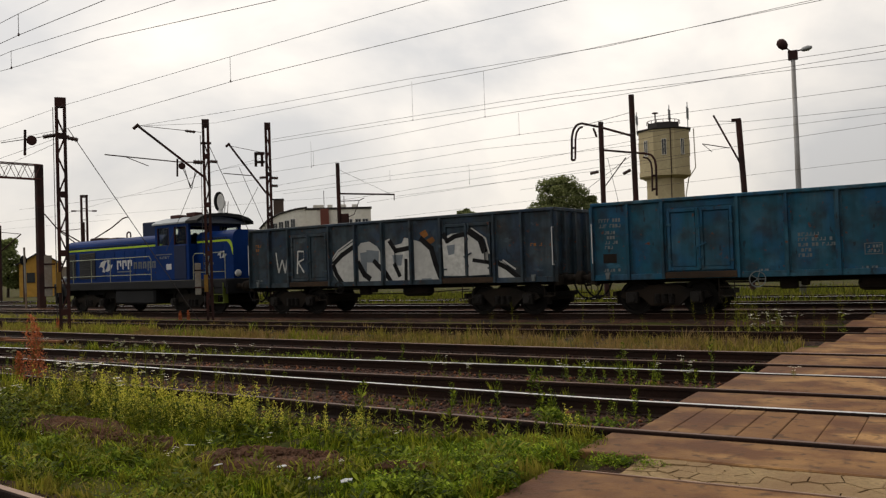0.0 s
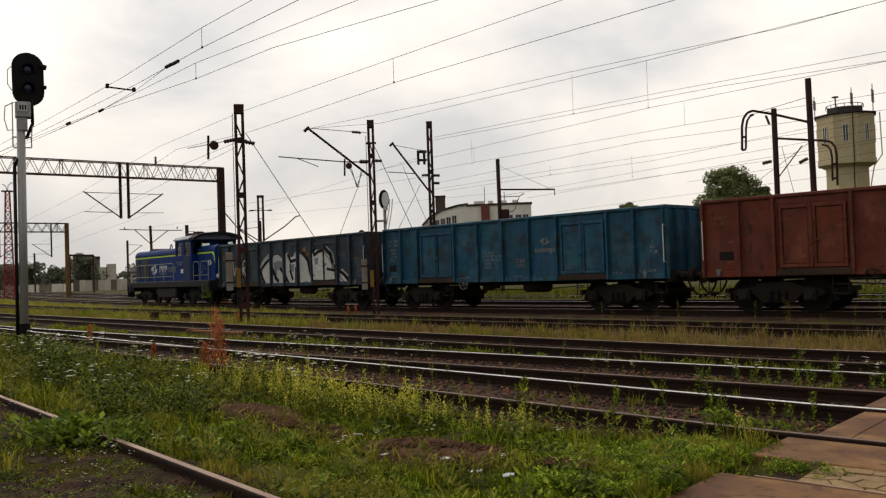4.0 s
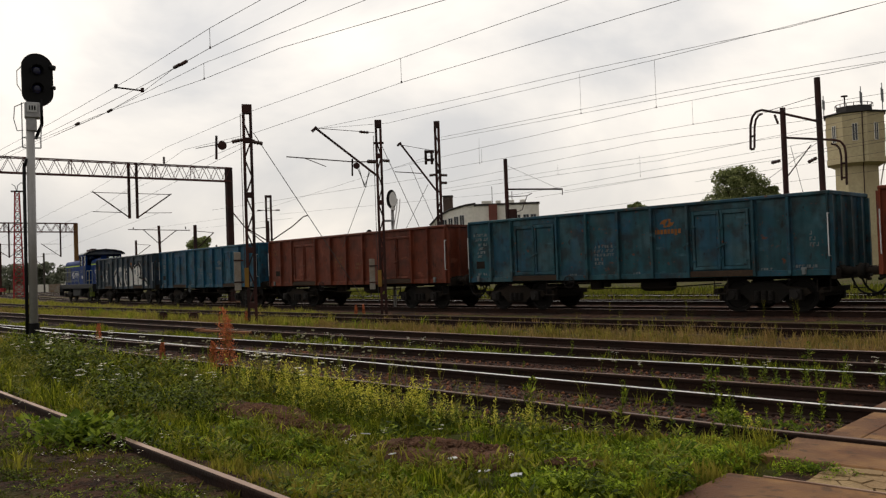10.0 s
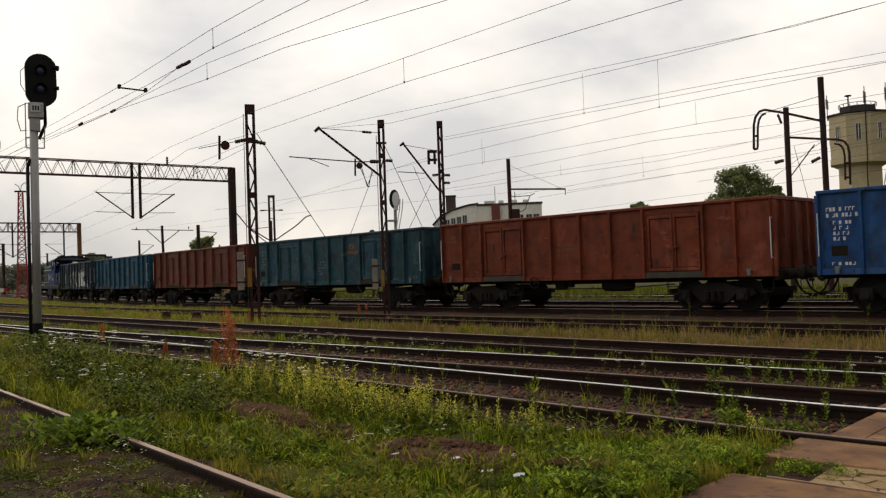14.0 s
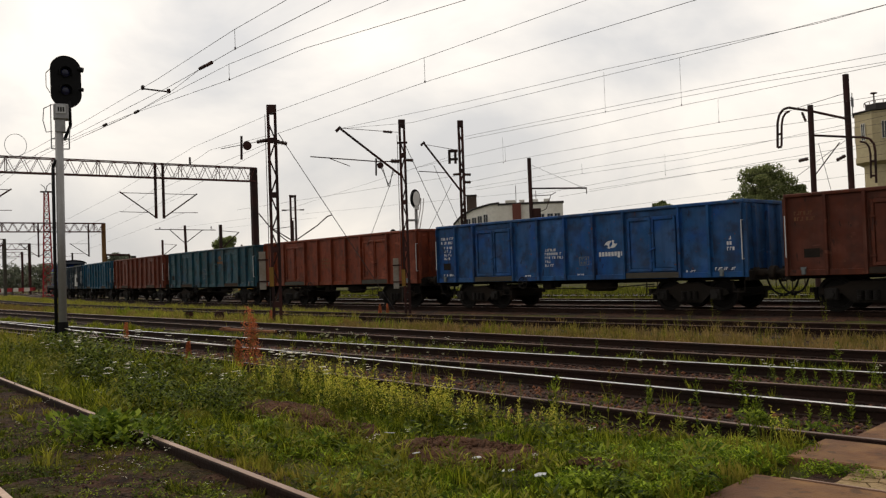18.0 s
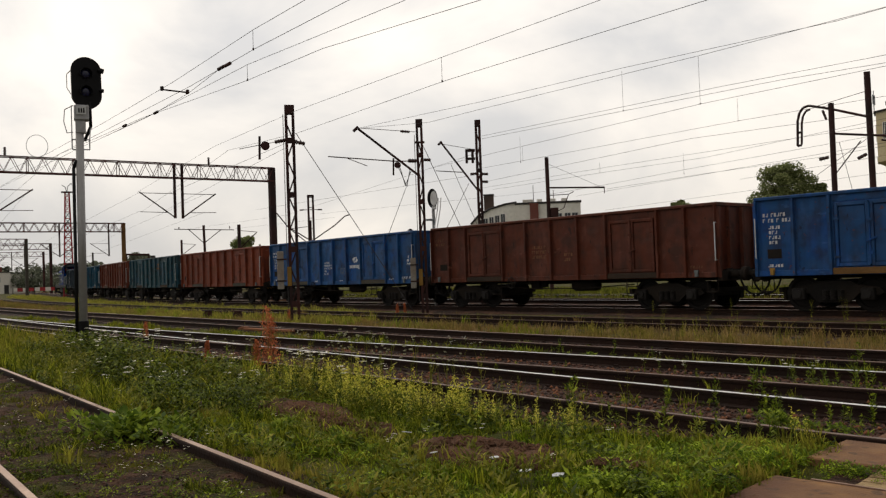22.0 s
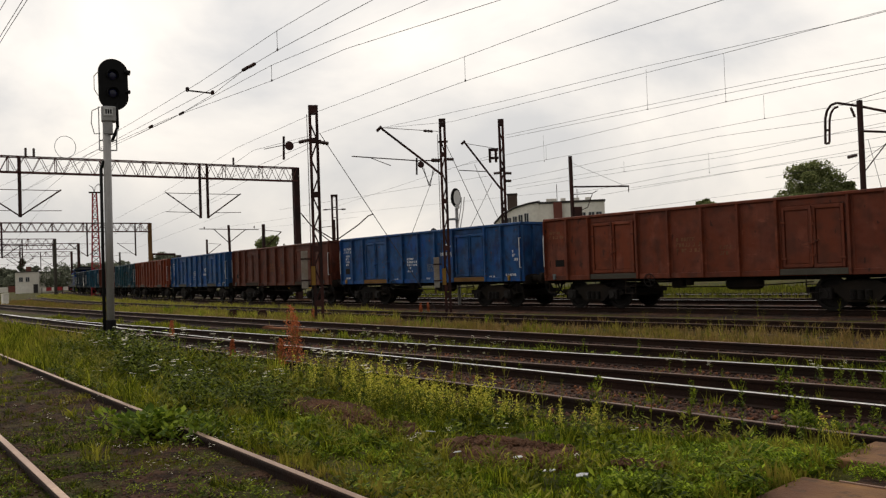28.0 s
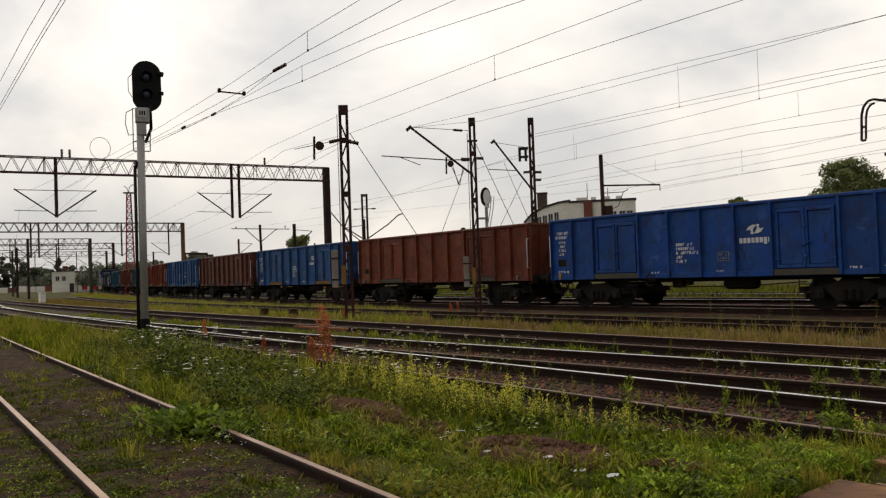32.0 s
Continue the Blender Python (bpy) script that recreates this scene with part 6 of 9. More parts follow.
def red_tower():
    o = thing("lattice_tower", "slender red lattice floodlight tower", "tower", facing(-112, 42))
    h, w0, w1 = 13.3, 0.62, 0.24
    for sx in (-1, 1):
        for sy in (-1, 1):
            part("leg", Shape().beam((sx * w0, sy * w0, -0.3), (sx * w1, sy * w1, h), 0.13), RED_PAINT, o)
    for k in range(16):
        z0, z1 = h * k / 16, h * (k + 1) / 16
        a, b = w0 + (w1 - w0) * k / 16, w0 + (w1 - w0) * (k + 1) / 16
        mat = PALE if k in (5, 6, 11, 12) else RED_PAINT
        part("brace", Shape().beam((-a, -a, z0), (b, -b, z1), 0.08).beam((a, -a, z0), (-b, -b, z1), 0.08).beam((-a, a, z0), (b, b, z1), 0.08), mat, o)
        part("ring", Shape().beam((-a, -a, z0), (a, -a, z0), 0.07).beam((a, -a, z0), (a, a, z0), 0.07).beam((-a, a, z0), (a, a, z0), 0.07).beam((-a, -a, z0), (-a, a, z0), 0.07), RED_PAINT, o)
    part("platform", Shape().box(-0.7, 0.7, -0.5, 0.5, h, h + 0.12, 0.02), STEEL_DARK, o)
    part("lamp_arm", Shape().tube([(0, 0, h), (0.1, 0, h + 0.8), (0.5, 0, h + 1.2), (0.8, 0, h + 0.9)], 0.05).tube([(0, 0, h), (-0.2, 0, h + 0.7), (-0.6, 0, h + 1.0)], 0.05), STEEL_GREY, o)
    return o


red_tower()


def plain_mast(x, y, h, mat, arm=0.0):
    o = thing("catenary_mast", "distant plain catenary mast", "mast", facing(x, y), "catenary masts")
    bar(o, "mast_post", [(0, -0.3), (0, h)], 0.17, mat)
    if arm:
        bar(o, "bracket_strut", [(0, h - 2.5), (arm, h - 0.8)], 0.05)
        bar(o, "tie_rod", [(0, h - 0.6), (arm, h - 0.8)], 0.03)


for x, y, h, mat, arm in ((-118, 31.0, 7.6, STEEL_DARK, 1.8), (-140, 35.2, 7.4, STEEL_DARK, -2.0), (-76, 45.5, 6.9, STEEL_DARK, 1.8), (-170, 68.5, 7.6, P_BOARD, -2.2), (-128, 66, 8.0, STEEL_DARK, 2.2), (-158, 39.0, 7.6, P_BOARD, 2.2), (-70, 50.0, 7.0, STEEL_DARK, -2.0)):
    plain_mast(x, y, h, mat, arm)

# ---------------------------------------------------------------- overhead wires
def wire(*ends):
    """One overhead wire through the given places."""
    o = thing("overhead_wire", "dark overhead line wire along the track", "wire", group="overhead wires")
    s = Shape()
    pts = [Vector(p) for p in ends]
    r = 0.0054 if pts[1].y < 20 else 0.0064
    line_ = []
    for a, b in zip(pts, pts[1:]):
        k = max(1, int((b - a).length / 4))
        run_ = [a.lerp(b, j / k) for j in range(k + 1)]
        line_ = (line_[:-1] if line_ else []) + run_
    m = 5
    for p in line_:
        s.v += [(p.x, p.y + r * math.cos(6.283 * j / m), p.z + r * math.sin(6.283 * j / m)) for j in range(m)]
    s.f += [(i * m + j, i * m + (j + 1) % m, (i + 1) * m + (j + 1) % m, (i + 1) * m + j) for i in range(len(line_) - 1) for j in range(m)]
    part("conductor", s, WIRE, o)


wire((-3.32, 7.67, 6.30), (-12.25, 8.75, 6.30), (-14.29, 9.00, 6.30), (-19.15, 9.81, 6.30), (-25.49, 10.67, 6.30), (-32.30, 11.49, 6.30), (-49.20, 13.00, 6.60))
wire((-1.35, 7.20, 5.70), (-10.29, 8.20, 5.70), (-13.62, 8.57, 5.70), (-17.07, 9.10, 5.70), (-23.07, 9.81, 5.70), (-29.82, 10.60, 5.70), (-49.20, 13.00, 5.60))
wire((-2.07, 9.78, 6.30), (-11.06, 10.14, 6.30), (-16.72, 10.36, 6.30), (-24.20, 11.36, 6.30), (-30.40, 11.93, 6.30), (-49.20, 14.60, 6.60))
wire((-0.11, 10.68, 5.80), (-9.09, 10.06, 5.80), (-13.10, 9.78, 5.80), (-16.21, 10.03, 5.80), (-21.49, 10.09, 5.80), (-29.05, 10.68, 5.80), (-49.20, 14.60, 5.60))
wire((0.29, 11.91, 6.30), (-8.66, 12.93, 6.30), (-12.19, 13.33, 6.30), (-13.60, 13.50, 6.30), (-20.69, 14.37, 6.30), (-28.14, 15.82, 6.30), (-47.90, 22.00, 6.70))
wire((2.74, 11.66, 5.60), (-6.23, 12.44, 5.60), (-11.85, 12.92, 5.60), (-13.08, 13.04, 5.60), (-20.39, 14.23, 5.60), (-24.33, 14.27, 5.60), (-47.90, 22.30, 5.60))
wire((4.12, 16.58, 6.40), (-4.75, 18.09, 6.40), (-6.72, 18.42, 6.40), (-12.03, 18.23, 6.40), (-16.87, 18.36, 6.40), (-22.50, 18.15, 6.40))
wire((4.47, 15.96, 6.10), (-4.47, 17.00, 6.10), (-9.42, 17.57, 6.10), (-16.59, 18.03, 6.10), (-19.05, 18.24, 6.10), (-22.50, 18.15, 6.40))
wire((2.54, 24.41, 6.80), (-6.46, 24.38, 6.80), (-12.42, 24.35, 6.80), (-23.00, 24.95, 6.80))
wire((2.41, 25.61, 6.60), (-6.52, 24.56, 6.60), (-10.49, 24.09, 6.60), (-22.62, 24.53, 6.60))
wire((2.77, 22.34, 6.30), (-6.18, 23.27, 6.30), (-12.91, 23.96, 6.30), (-24.51, 26.55, 6.30), (-28.87, 27.55, 6.30))
wire((1.43, 27.88, 6.40), (-7.56, 28.30, 6.40), (-13.98, 28.60, 6.40), (-28.11, 30.41, 6.40))
wire((1.36, 29.11, 5.90), (-7.62, 28.42, 5.90), (-15.38, 27.81, 5.90), (-29.40, 31.77, 5.90))
wire((0.11, 31.88, 6.20), (-8.83, 32.89, 6.20), (-23.80, 34.57, 6.20), (-33.57, 36.26, 6.20))
wire((-0.24, 28.93, 5.50), (-8.65, 32.12, 5.50), (-22.30, 37.29, 5.50), (-29.50, 39.87, 5.50))
wire((-1.87, 35.49, 5.00), (-10.39, 38.37, 5.00), (-18.08, 40.97, 5.00), (-31.72, 45.89, 5.00))
wire((-6.89, 3.29, 6.20), (-14.83, 4.25, 6.20), (-17.05, 4.52, 6.20), (-21.39, 5.10, 6.20), (-41.21, 7.75, 6.20))
wire((-4.91, 2.86, 5.60), (-12.84, 3.90, 5.60), (-15.53, 4.25, 5.60), (-21.02, 5.01, 5.60), (-40.84, 7.72, 5.60))
wire((-4.87, 2.91, 5.60), (-12.81, 3.95, 5.60), (-14.92, 4.22, 5.60), (-21.70, 5.16, 5.60), (-41.51, 7.92, 5.60))
wire((-15.20, 8.80, 5.70), (-18.07, 9.61, 5.80), (-20.70, 10.06, 5.80), (-27.01, 11.00, 5.97))
wire((-29.80, 33.00, 5.62), (-26.01, 33.00, 5.70), (-22.64, 33.00, 5.77), (-17.67, 33.00, 5.84), (-11.30, 33.00, 6.33), (-8.78, 33.00, 6.56))
wire((-26.83, 34.00, 5.14), (-23.35, 34.00, 5.30), (-18.78, 34.00, 5.58), (-12.99, 34.00, 5.87), (-9.07, 34.00, 6.09))
wire((-24.74, 36.00, 5.30), (-18.91, 36.00, 5.51), (-13.77, 36.00, 5.63), (-9.63, 36.00, 5.88))
wire((-18.62, 38.00, 5.27), (-15.45, 38.00, 5.43), (-10.18, 38.00, 5.71))
wire((-24.40, 16.60, 6.05), (-48.00, 24.00, 6.70))
wire((-24.40, 16.60, 5.90), (-48.00, 23.60, 5.60))
wire((-47.70, 26.20, 6.70), (-100.60, 41.00, 6.20))
wire((-47.70, 26.20, 5.60), (-100.60, 41.00, 5.00))
wire((-48.10, 22.20, 6.70), (-101.40, 35.00, 6.20))
wire((-48.10, 22.20, 5.60), (-101.40, 35.00, 5.00))
wire((-49.20, 16.40, 6.70), (-102.00, 29.00, 6.20))
wire((-49.40, 12.60, 5.60), (-102.20, 25.50, 5.00))
wire((-101.00, 38.00, 6.20), (-136.00, 41.00, 6.20))
wire((-102.00, 28.00, 5.00), (-136.00, 36.00, 5.00))
wire((-34.50, 43.60, 6.40), (-60.00, 44.00, 6.80))
wire((-27.00, 29.00, 5.90), (-47.20, 29.50, 5.80))
wire((-27.20, 29.00, 6.90), (-60.00, 40.50, 6.60))
wire((-60.00, 45.50, 6.50), (-98.00, 56.00, 7.70))
wire((-60.00, 40.50, 6.60), (-98.00, 50.50, 7.70))


def wire_fittings():
    for b, top in (((-13.62, 8.57, 5.70), 6.07), ((-16.21, 10.03, 5.80), 6.15), ((-13.15, 13.04, 5.60), 6.14), ((-15.90, 24.286, 6.60), 7.95), ((-12.91, 23.96, 6.30), 7.80), ((-13.98, 28.60, 6.40), 7.22), ((-25.12, 29.80, 6.30), 7.47), ((-25.18, 30.03, 6.40), 7.06), ((-23.02, 33.00, 5.78), 6.23), ((-19.25, 34.00, 5.37), 6.29)):
        o = thing("dropper_wire", "thin vertical dropper wire between two lines", "wire", group="dropper wires")
        part("wire", Shape().rod(b, (b[0], b[1], top), 0.005, 5), WIRE, o)
        part("clip", Shape().box(b[0] - 0.015, b[0] + 0.015, b[1] - 0.01, b[1] + 0.01, b[2] - 0.015, b[2] + 0.03), STEEL_DARK, o)
    o = thing("section_bar", "dark section insulator bar between two wires", "insulator")
    part("bar", Shape().beam((-18.11, 8.93, 5.80), (-18.07, 9.61, 5.80), 0.03), STEEL_DARK, o)
    for y in (8.95, 9.58):
        part("clamp", Shape().box(-18.13, -18.05, y - 0.03, y + 0.03, 5.77, 5.87, 0.01), STEEL_DARK, o)
    for p in ((-15.2, 8.8, 5.7), (-14.9, 8.77, 5.7), (-20.7, 10.06, 5.8), (-22.9, 10.2, 5.8)):
        c = thing("wire_clamp", "dark splice clamp on an overhead wire", "clamp", group="wire clamps")
        part("clamp_body", Shape().rod((p[0] - 0.14, p[1] + 0.02, p[2]), (p[0] + 0.14, p[1] - 0.02, p[2]), 0.035, 8), STEEL_DARK, c)


wire_fittings()

# ---------------------------------------------------------------- buildings beyond the tracks
CREAM = plain("cream_tower_render", (0.50, 0.43, 0.27), 0.85, 0.0, 0.25, 1.2, 0.1, (0.38, 0.31, 0.19))
OFFWHITE = plain("offwhite_render", (0.82, 0.80, 0.74), 0.85, 0.0, 0.2, 1.0, 0.1, (0.58, 0.55, 0.49))
# wall tone of the far sheds, with distance haze mixed into the colour
HAZY_WALL = plain("haze_tinted_weathered_wall", (0.58, 0.54, 0.47), 0.9, 0.0, 0.25, 0.9, 0.1, (0.42, 0.38, 0.32))
BROWN_WALL = plain("brown_grey_wall", (0.20, 0.165, 0.135), 0.9, 0.0, 0.3, 0.9, 0.1)
OCHRE = plain("ochre_render", (0.50, 0.28, 0.06), 0.85, 0.0, 0.2, 1.0, 0.1)
REDWALL = plain("dull_red_wall", (0.20, 0.07, 0.055), 0.8, 0.0, 0.2, 1.0, 0.1)
CHIMNEY = plain("soot_brown_brick", (0.085, 0.060, 0.050), 0.85, 0.0, 0.3, 2.0, 0.1)
ROOFDARK = plain("dark_roofing", (0.055, 0.050, 0.050), 0.8, 0.0, 0.3, 2.0, 0.1)
PANE = plain("dark_window_pane", (0.035, 0.040, 0.045), 0.15, 0.0, 0.15, 2.0, 0.0)


def window(parent, m, w, h, frame=WHITE):
    g = part("window", Shape().box(-w / 2, w / 2, -0.04, 0.02, 0, h), PANE, parent, "dark window", at=m)
    part("window_frame", Shape().box(-w / 2 - 0.06, -w / 2, -0.08, 0.02, -0.06, h + 0.06).box(w / 2, w / 2 + 0.06, -0.08, 0.02, -0.06, h + 0.06).box(-w / 2, w / 2, -0.08, 0.02, h, h + 0.06).box(-w / 2, w / 2, -0.08, 0.02, -0.06, 0.0).box(-0.03, 0.03, -0.07, 0.02, 0, h), frame, g)
    return g


def water_tower():
    d, a = 140.0, math.radians(16.6)
    o = thing("water_tower", "cream rendered octagonal water tower with antennas", "water tower", facing(-d * math.sin(a), d * math.cos(a)))
    turn8 = math.pi / 8

    def ring(r, z):
        return [(r * math.cos(turn8 + 2 * math.pi * k / 8), r * math.sin(turn8 + 2 * math.pi * k / 8), z) for k in range(8)]

    def drum(*levels):
        s, p, f = Shape(), [], []
        for r, z in levels:
            p += ring(r, z)
        for j in range(len(levels) - 1):
            f += [(j * 8 + i, j * 8 + (i + 1) % 8, j * 8 + 8 + (i + 1) % 8, j * 8 + 8 + i) for i in range(8)]
        f += [tuple(range(7, -1, -1)), tuple(range(len(p) - 8, len(p)))]
        return s.add(p, f)
    part("shaft", drum((3.2, -0.4), (3.1, 14.9)), CREAM, o, "cream octagonal shaft")
    tank = part("tank", drum((3.25, 14.6), (3.9, 14.95), (4.25, 15.0), (4.25, 15.7), (4.15, 15.75), (4.2, 22.2)), CREAM, o, "overhanging tank storey")
    part("cornice", drum((4.3, 22.2), (4.5, 22.3), (4.5, 22.45), (2.6, 22.7), (2.6, 23.45), (2.5, 23.55), (0.3, 23.7)), ROOFDARK, o, "dark flat roof and cornice")
    for k in range(8):
        t = 2 * math.pi * k / 8
        m = pose(4.22 * math.cos(t) * math.cos(math.pi / 8), 4.22 * math.sin(t) * math.cos(math.pi / 8), 18.2, 0, 0, math.degrees(t) + 90)
        window(tank, m, 0.62, 2.4, OFFWHITE)
    for k in range(8):
        t = 2 * math.pi * k / 8
        window(o, pose(2.86 * math.cos(t) * math.cos(math.pi / 8), 2.86 * math.sin(t) * math.cos(math.pi / 8), 12.8, 0, 0, math.degrees(t) + 90), 0.5, 1.4, OFFWHITE)
    for x, h in ((-4.1, 3.2), (1.0, 4.0), (3.8, 4.2)):
        an = part("antenna_pole", Shape().rod((x, 0.2, 22.0), (x, 0.2, 22.6 + h), 0.07, 8), STEEL_GREY, o, "antenna pole")
        part("antenna_panel", Shape().box(x - 0.18, x - 0.05, 0.0, 0.3, 22.7 + h * 0.35, 22.5 + h * 0.85, 0.02).box(x + 0.06, x + 0.2, 0.0, 0.3, 22.7 + h * 0.3, 22.5 + h * 0.8, 0.02), STEEL_GREY, an, "panel antenna")
    for k in range(16):
        t = 2 * math.pi * k / 16
        part("roof_rail", Shape().rod((2.55 * math.cos(t), 2.55 * math.sin(t), 23.4), (2.55 * math.cos(t), 2.55 * math.sin(t), 23.95), 0.05, 5).rod((2.55 * math.cos(t), 2.55 * math.sin(t), 23.95), (2.55 * math.cos(t + 0.3927), 2.55 * math.sin(t + 0.3927), 23.95), 0.05, 5), STEEL_DARK, o)
    part("lightning_strip", Shape().tube([(1.0, -4.0, 22.4), (1.0, -4.0, 15.2), (0.9, -3.2, 14.6), (0.9, -3.1, 0)], 0.07), STEEL_DARK, o, "dark conductor strip")
    part("roof_vent", Shape().rod((-1.2, 0, 23.6), (-1.2, 0, 25.2), 0.10, 8).lathe([(0.05, 0), (0.5, 0.1), (0.45, 0.25), (0.05, 0.3)], 12, (-1.2, 0, 25.2)), STEEL_DARK, o, "roof ventilator")
    part("downpipe", Shape().tube([(4.6, -0.6, 22.4), (4.7, -0.6, 16.2), (3.6, -0.6, 14.6), (3.1, -0.6, 12.0), (3.1, -0.6, 0)], 0.09), OFFWHITE, o, "pale downpipe")


water_tower()


def works_building():
    o = thing("works_building", "offwhite flat-roofed works building with chimney", "building", facing(-82.05, 101.4))
    # right wing: long block with red end wall
    part("wall", Shape().box(-3.6, 6.2, 0, 14, -0.4, 11.2, 0.03), OFFWHITE, o, "offwhite rendered block")
    part("parapet", Shape().box(-3.75, 6.35, -0.15, 14.1, 11.2, 11.5, 0.02), ROOFDARK, o)
    part("red_bay", Shape().box(-1.5, -0.2, -0.5, 0.1, 8.6, 11.3, 0.02), REDWALL, o, "dull red projecting bay")
    part("grey_bay", Shape().box(-1.5, 0.1, -0.4, 0.1, -0.4, 8.9, 0.02), CHIMNEY, o, "dark bay below")
    part("wall", Shape().prism([(-10.6, -0.4), (-10.6, 8.6), (-9.4, 9.8), (-7.6, 10.7), (-5.2, 11.3), (-3.6, 11.5), (-3.6, -0.4)], 1.0, 16), OFFWHITE, o, "wing with curved roof edge")
    part("roof_edge", Shape().tube([(-10.75, 0.9, 8.55), (-9.45, 0.9, 9.9), (-7.6, 0.9, 10.85), (-5.2, 0.9, 11.45), (-3.5, 0.9, 11.65)], 0.16), ROOFDARK, o, "dark curved roof edge")
    for x in (-9.3, -8.4, -7.5, -6.6, -5.7):
        window(o, pose(x, 0.98, 7.0 + (x + 9.3) * 0.22), 0.60, 2.1)
    for x in (1.6, 2.9, 4.2, 5.3):
        window(o, pose(x, -0.02, 8.2), 0.8, 1.4)
    part("chimney", Shape().box(-8.7, -7.2, 3, 4.6, 9.5, 13.1, 0.05), CHIMNEY, o, "square soot-brown chimney")
    part("chimney_cap", Shape().box(-8.8, -7.1, 2.9, 4.7, 13.1, 13.3, 0.03), ROOFDARK, o)
    for x, w in ((-2.6, 1.6), (-0.4, 0.8), (1.2, 1.3), (3.4, 0.9)):
        part("roof_unit", Shape().box(x, x + w, 2, 4, 11.4, 12.1, 0.05), OFFWHITE, o, "roof ventilation unit")
    part("roof_mast", Shape().rod((-0.9, 1, 11.2), (-0.9, 1, 14.2), 0.05, 6).rod((2.2, 3, 11.2), (2.2, 3, 13.5), 0.05, 6), STEEL_DARK, o)


works_building()


def pointsman_house():
    o = thing("yard_house", "small ochre yard house with pitched roof", "house", facing(-97.6, 63.5))
    part("wall", Shape().prism([(-2.3, -0.4), (-2.3, 3.9), (0.0, 5.3), (2.3, 3.9), (2.3, -0.4)], 0, 7), OCHRE, o, "ochre rendered gable wall")
    for k in (-1, 1):
        part("roof", Shape().prism([(k * -0.1, 5.25), (k * 2.65, 3.65), (k * 2.65, 3.82), (k * -0.1, 5.45)], -0.35, 7.3), ROOFDARK, o, "dark pitched roof slope")
    window(o, pose(-1.0, -0.02, 1.6), 0.8, 1.1, ROOFDARK)
    part("door", Shape().box(0.5, 1.35, -0.06, 0.02, 0, 2.0), ROOFDARK, o, "dark door")
    part("shed_wall", Shape().box(2.4, 3.8, -0.2, 3, -0.4, 3.4, 0.02), PALE_PLATE, o, "grey metal lean-to")
    part("chimney", Shape().box(-0.3, 0.3, 3, 3.6, 4.6, 6.0, 0.03), REDWALL, o)


pointsman_house()


def white_store():
    o = thing("storehouse", "offwhite two-storey storehouse in the distance", "building", facing(-205.0, 64.6) @ Matrix.Diagonal((1.05, 0.85, 0.82, 1)))
    part("wall", Shape().box(-5.3, -0.6, 0, 10, -0.6, 5.6, 0.03), OFFWHITE, o, "offwhite block")
    part("wall", Shape().box(-0.6, 3.6, 0.6, 10, -0.6, 5.2, 0.03), OFFWHITE, o)
    part("roof", Shape().box(-5.5, -0.5, -0.15, 10.1, 5.6, 5.8, 0.02).box(-0.5, 3.8, 0.45, 10.1, 5.2, 5.4, 0.02), ROOFDARK, o)
    part("stack", Shape().box(-3.2, -2.2, 2, 3, 5.7, 7.2, 0.03), REDWALL, o, "red brick stack")
    part("gate", Shape().box(-1.8, -0.9, -0.06, 0.02, -0.5, 2.2), ROOFDARK, o, "dark doorway")
    window(o, pose(-4.2, -0.02, 3.0), 0.7, 1.2)
    window(o, pose(-2.9, -0.02, 3.0), 0.7, 1.2)


white_store()


def small_fittings():
    o = thing("relay_cabinet", "white concrete marker post beside the track", "post", pose(-84.0, 23.2, 0))
    part("post", Shape().box(-0.3, 0.3, -0.25, 0.25, -0.3, 0.75, 0.05), OFFWHITE, o)
    part("cap", Shape().box(-0.33, 0.33, -0.28, 0.28, 0.75, 0.82, 0.02), OFFWHITE, o)
    p = thing("white_pole", "thin pale pole near the yard house", "pole", pose(-47.5, 30.0, 0))
    part("shaft", Shape().rod((0, 0, -0.3), (-0.1, 0, 3.6), 0.06, 8), PALE_PLATE, p)
    b = thing("buffer_barrier", "red and white yard barrier", "barrier", facing(-150, 50.5))
    for k in range(8):
        part("board", Shape().box(-3.4 + k * 0.85, -2.55 + k * 0.85, -0.05, 0.05, 0.5, 1.1), RED_PAINT if k % 2 else OFFWHITE, b)
    for x in (-3.2, 0.0, 3.2):
        part("leg", Shape().box(x - 0.06, x + 0.06, -0.1, 0.0, -0.4, 1.1), STEEL_DARK, b)
    # a short pipe portal behind the train
    q = thing("pipe_portal", "low dark pipe portal behind the train", "pipe", facing(-120.3, 55.1))
    bar(q, "upright", [(-1.6, -0.3), (-1.6, 5.6)], 0.10)
    bar(q, "upright", [(1.5, -0.3), (1.5, 5.4)], 0.10)
    bar(q, "crossbar", [(-1.7, 5.5), (1.6, 5.4)], 0.14)


small_fittings()


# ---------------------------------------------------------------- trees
# distance haze is put into this leaf colour, paler and greyer than leaves
LEAF_FAR = leafy("haze_tinted_far_leaves", (0.110, 0.124, 0.090), (0.210, 0.222, 0.160), None, 0.7, 0.3)
LEAF_LIGHT = leafy("light_green_leaves", (0.120, 0.150, 0.055), (0.270, 0.300, 0.120), None, 0.6, 0.45)
LEAF_DARK = leafy("tree_leaves", (0.105, 0.128, 0.050), (0.265, 0.285, 0.120), None, 0.6, 0.40)
BARK = plain("grey_brown_bark", (0.075, 0.058, 0.042), 0.95, 0.0, 0.4, 5, 0.5)


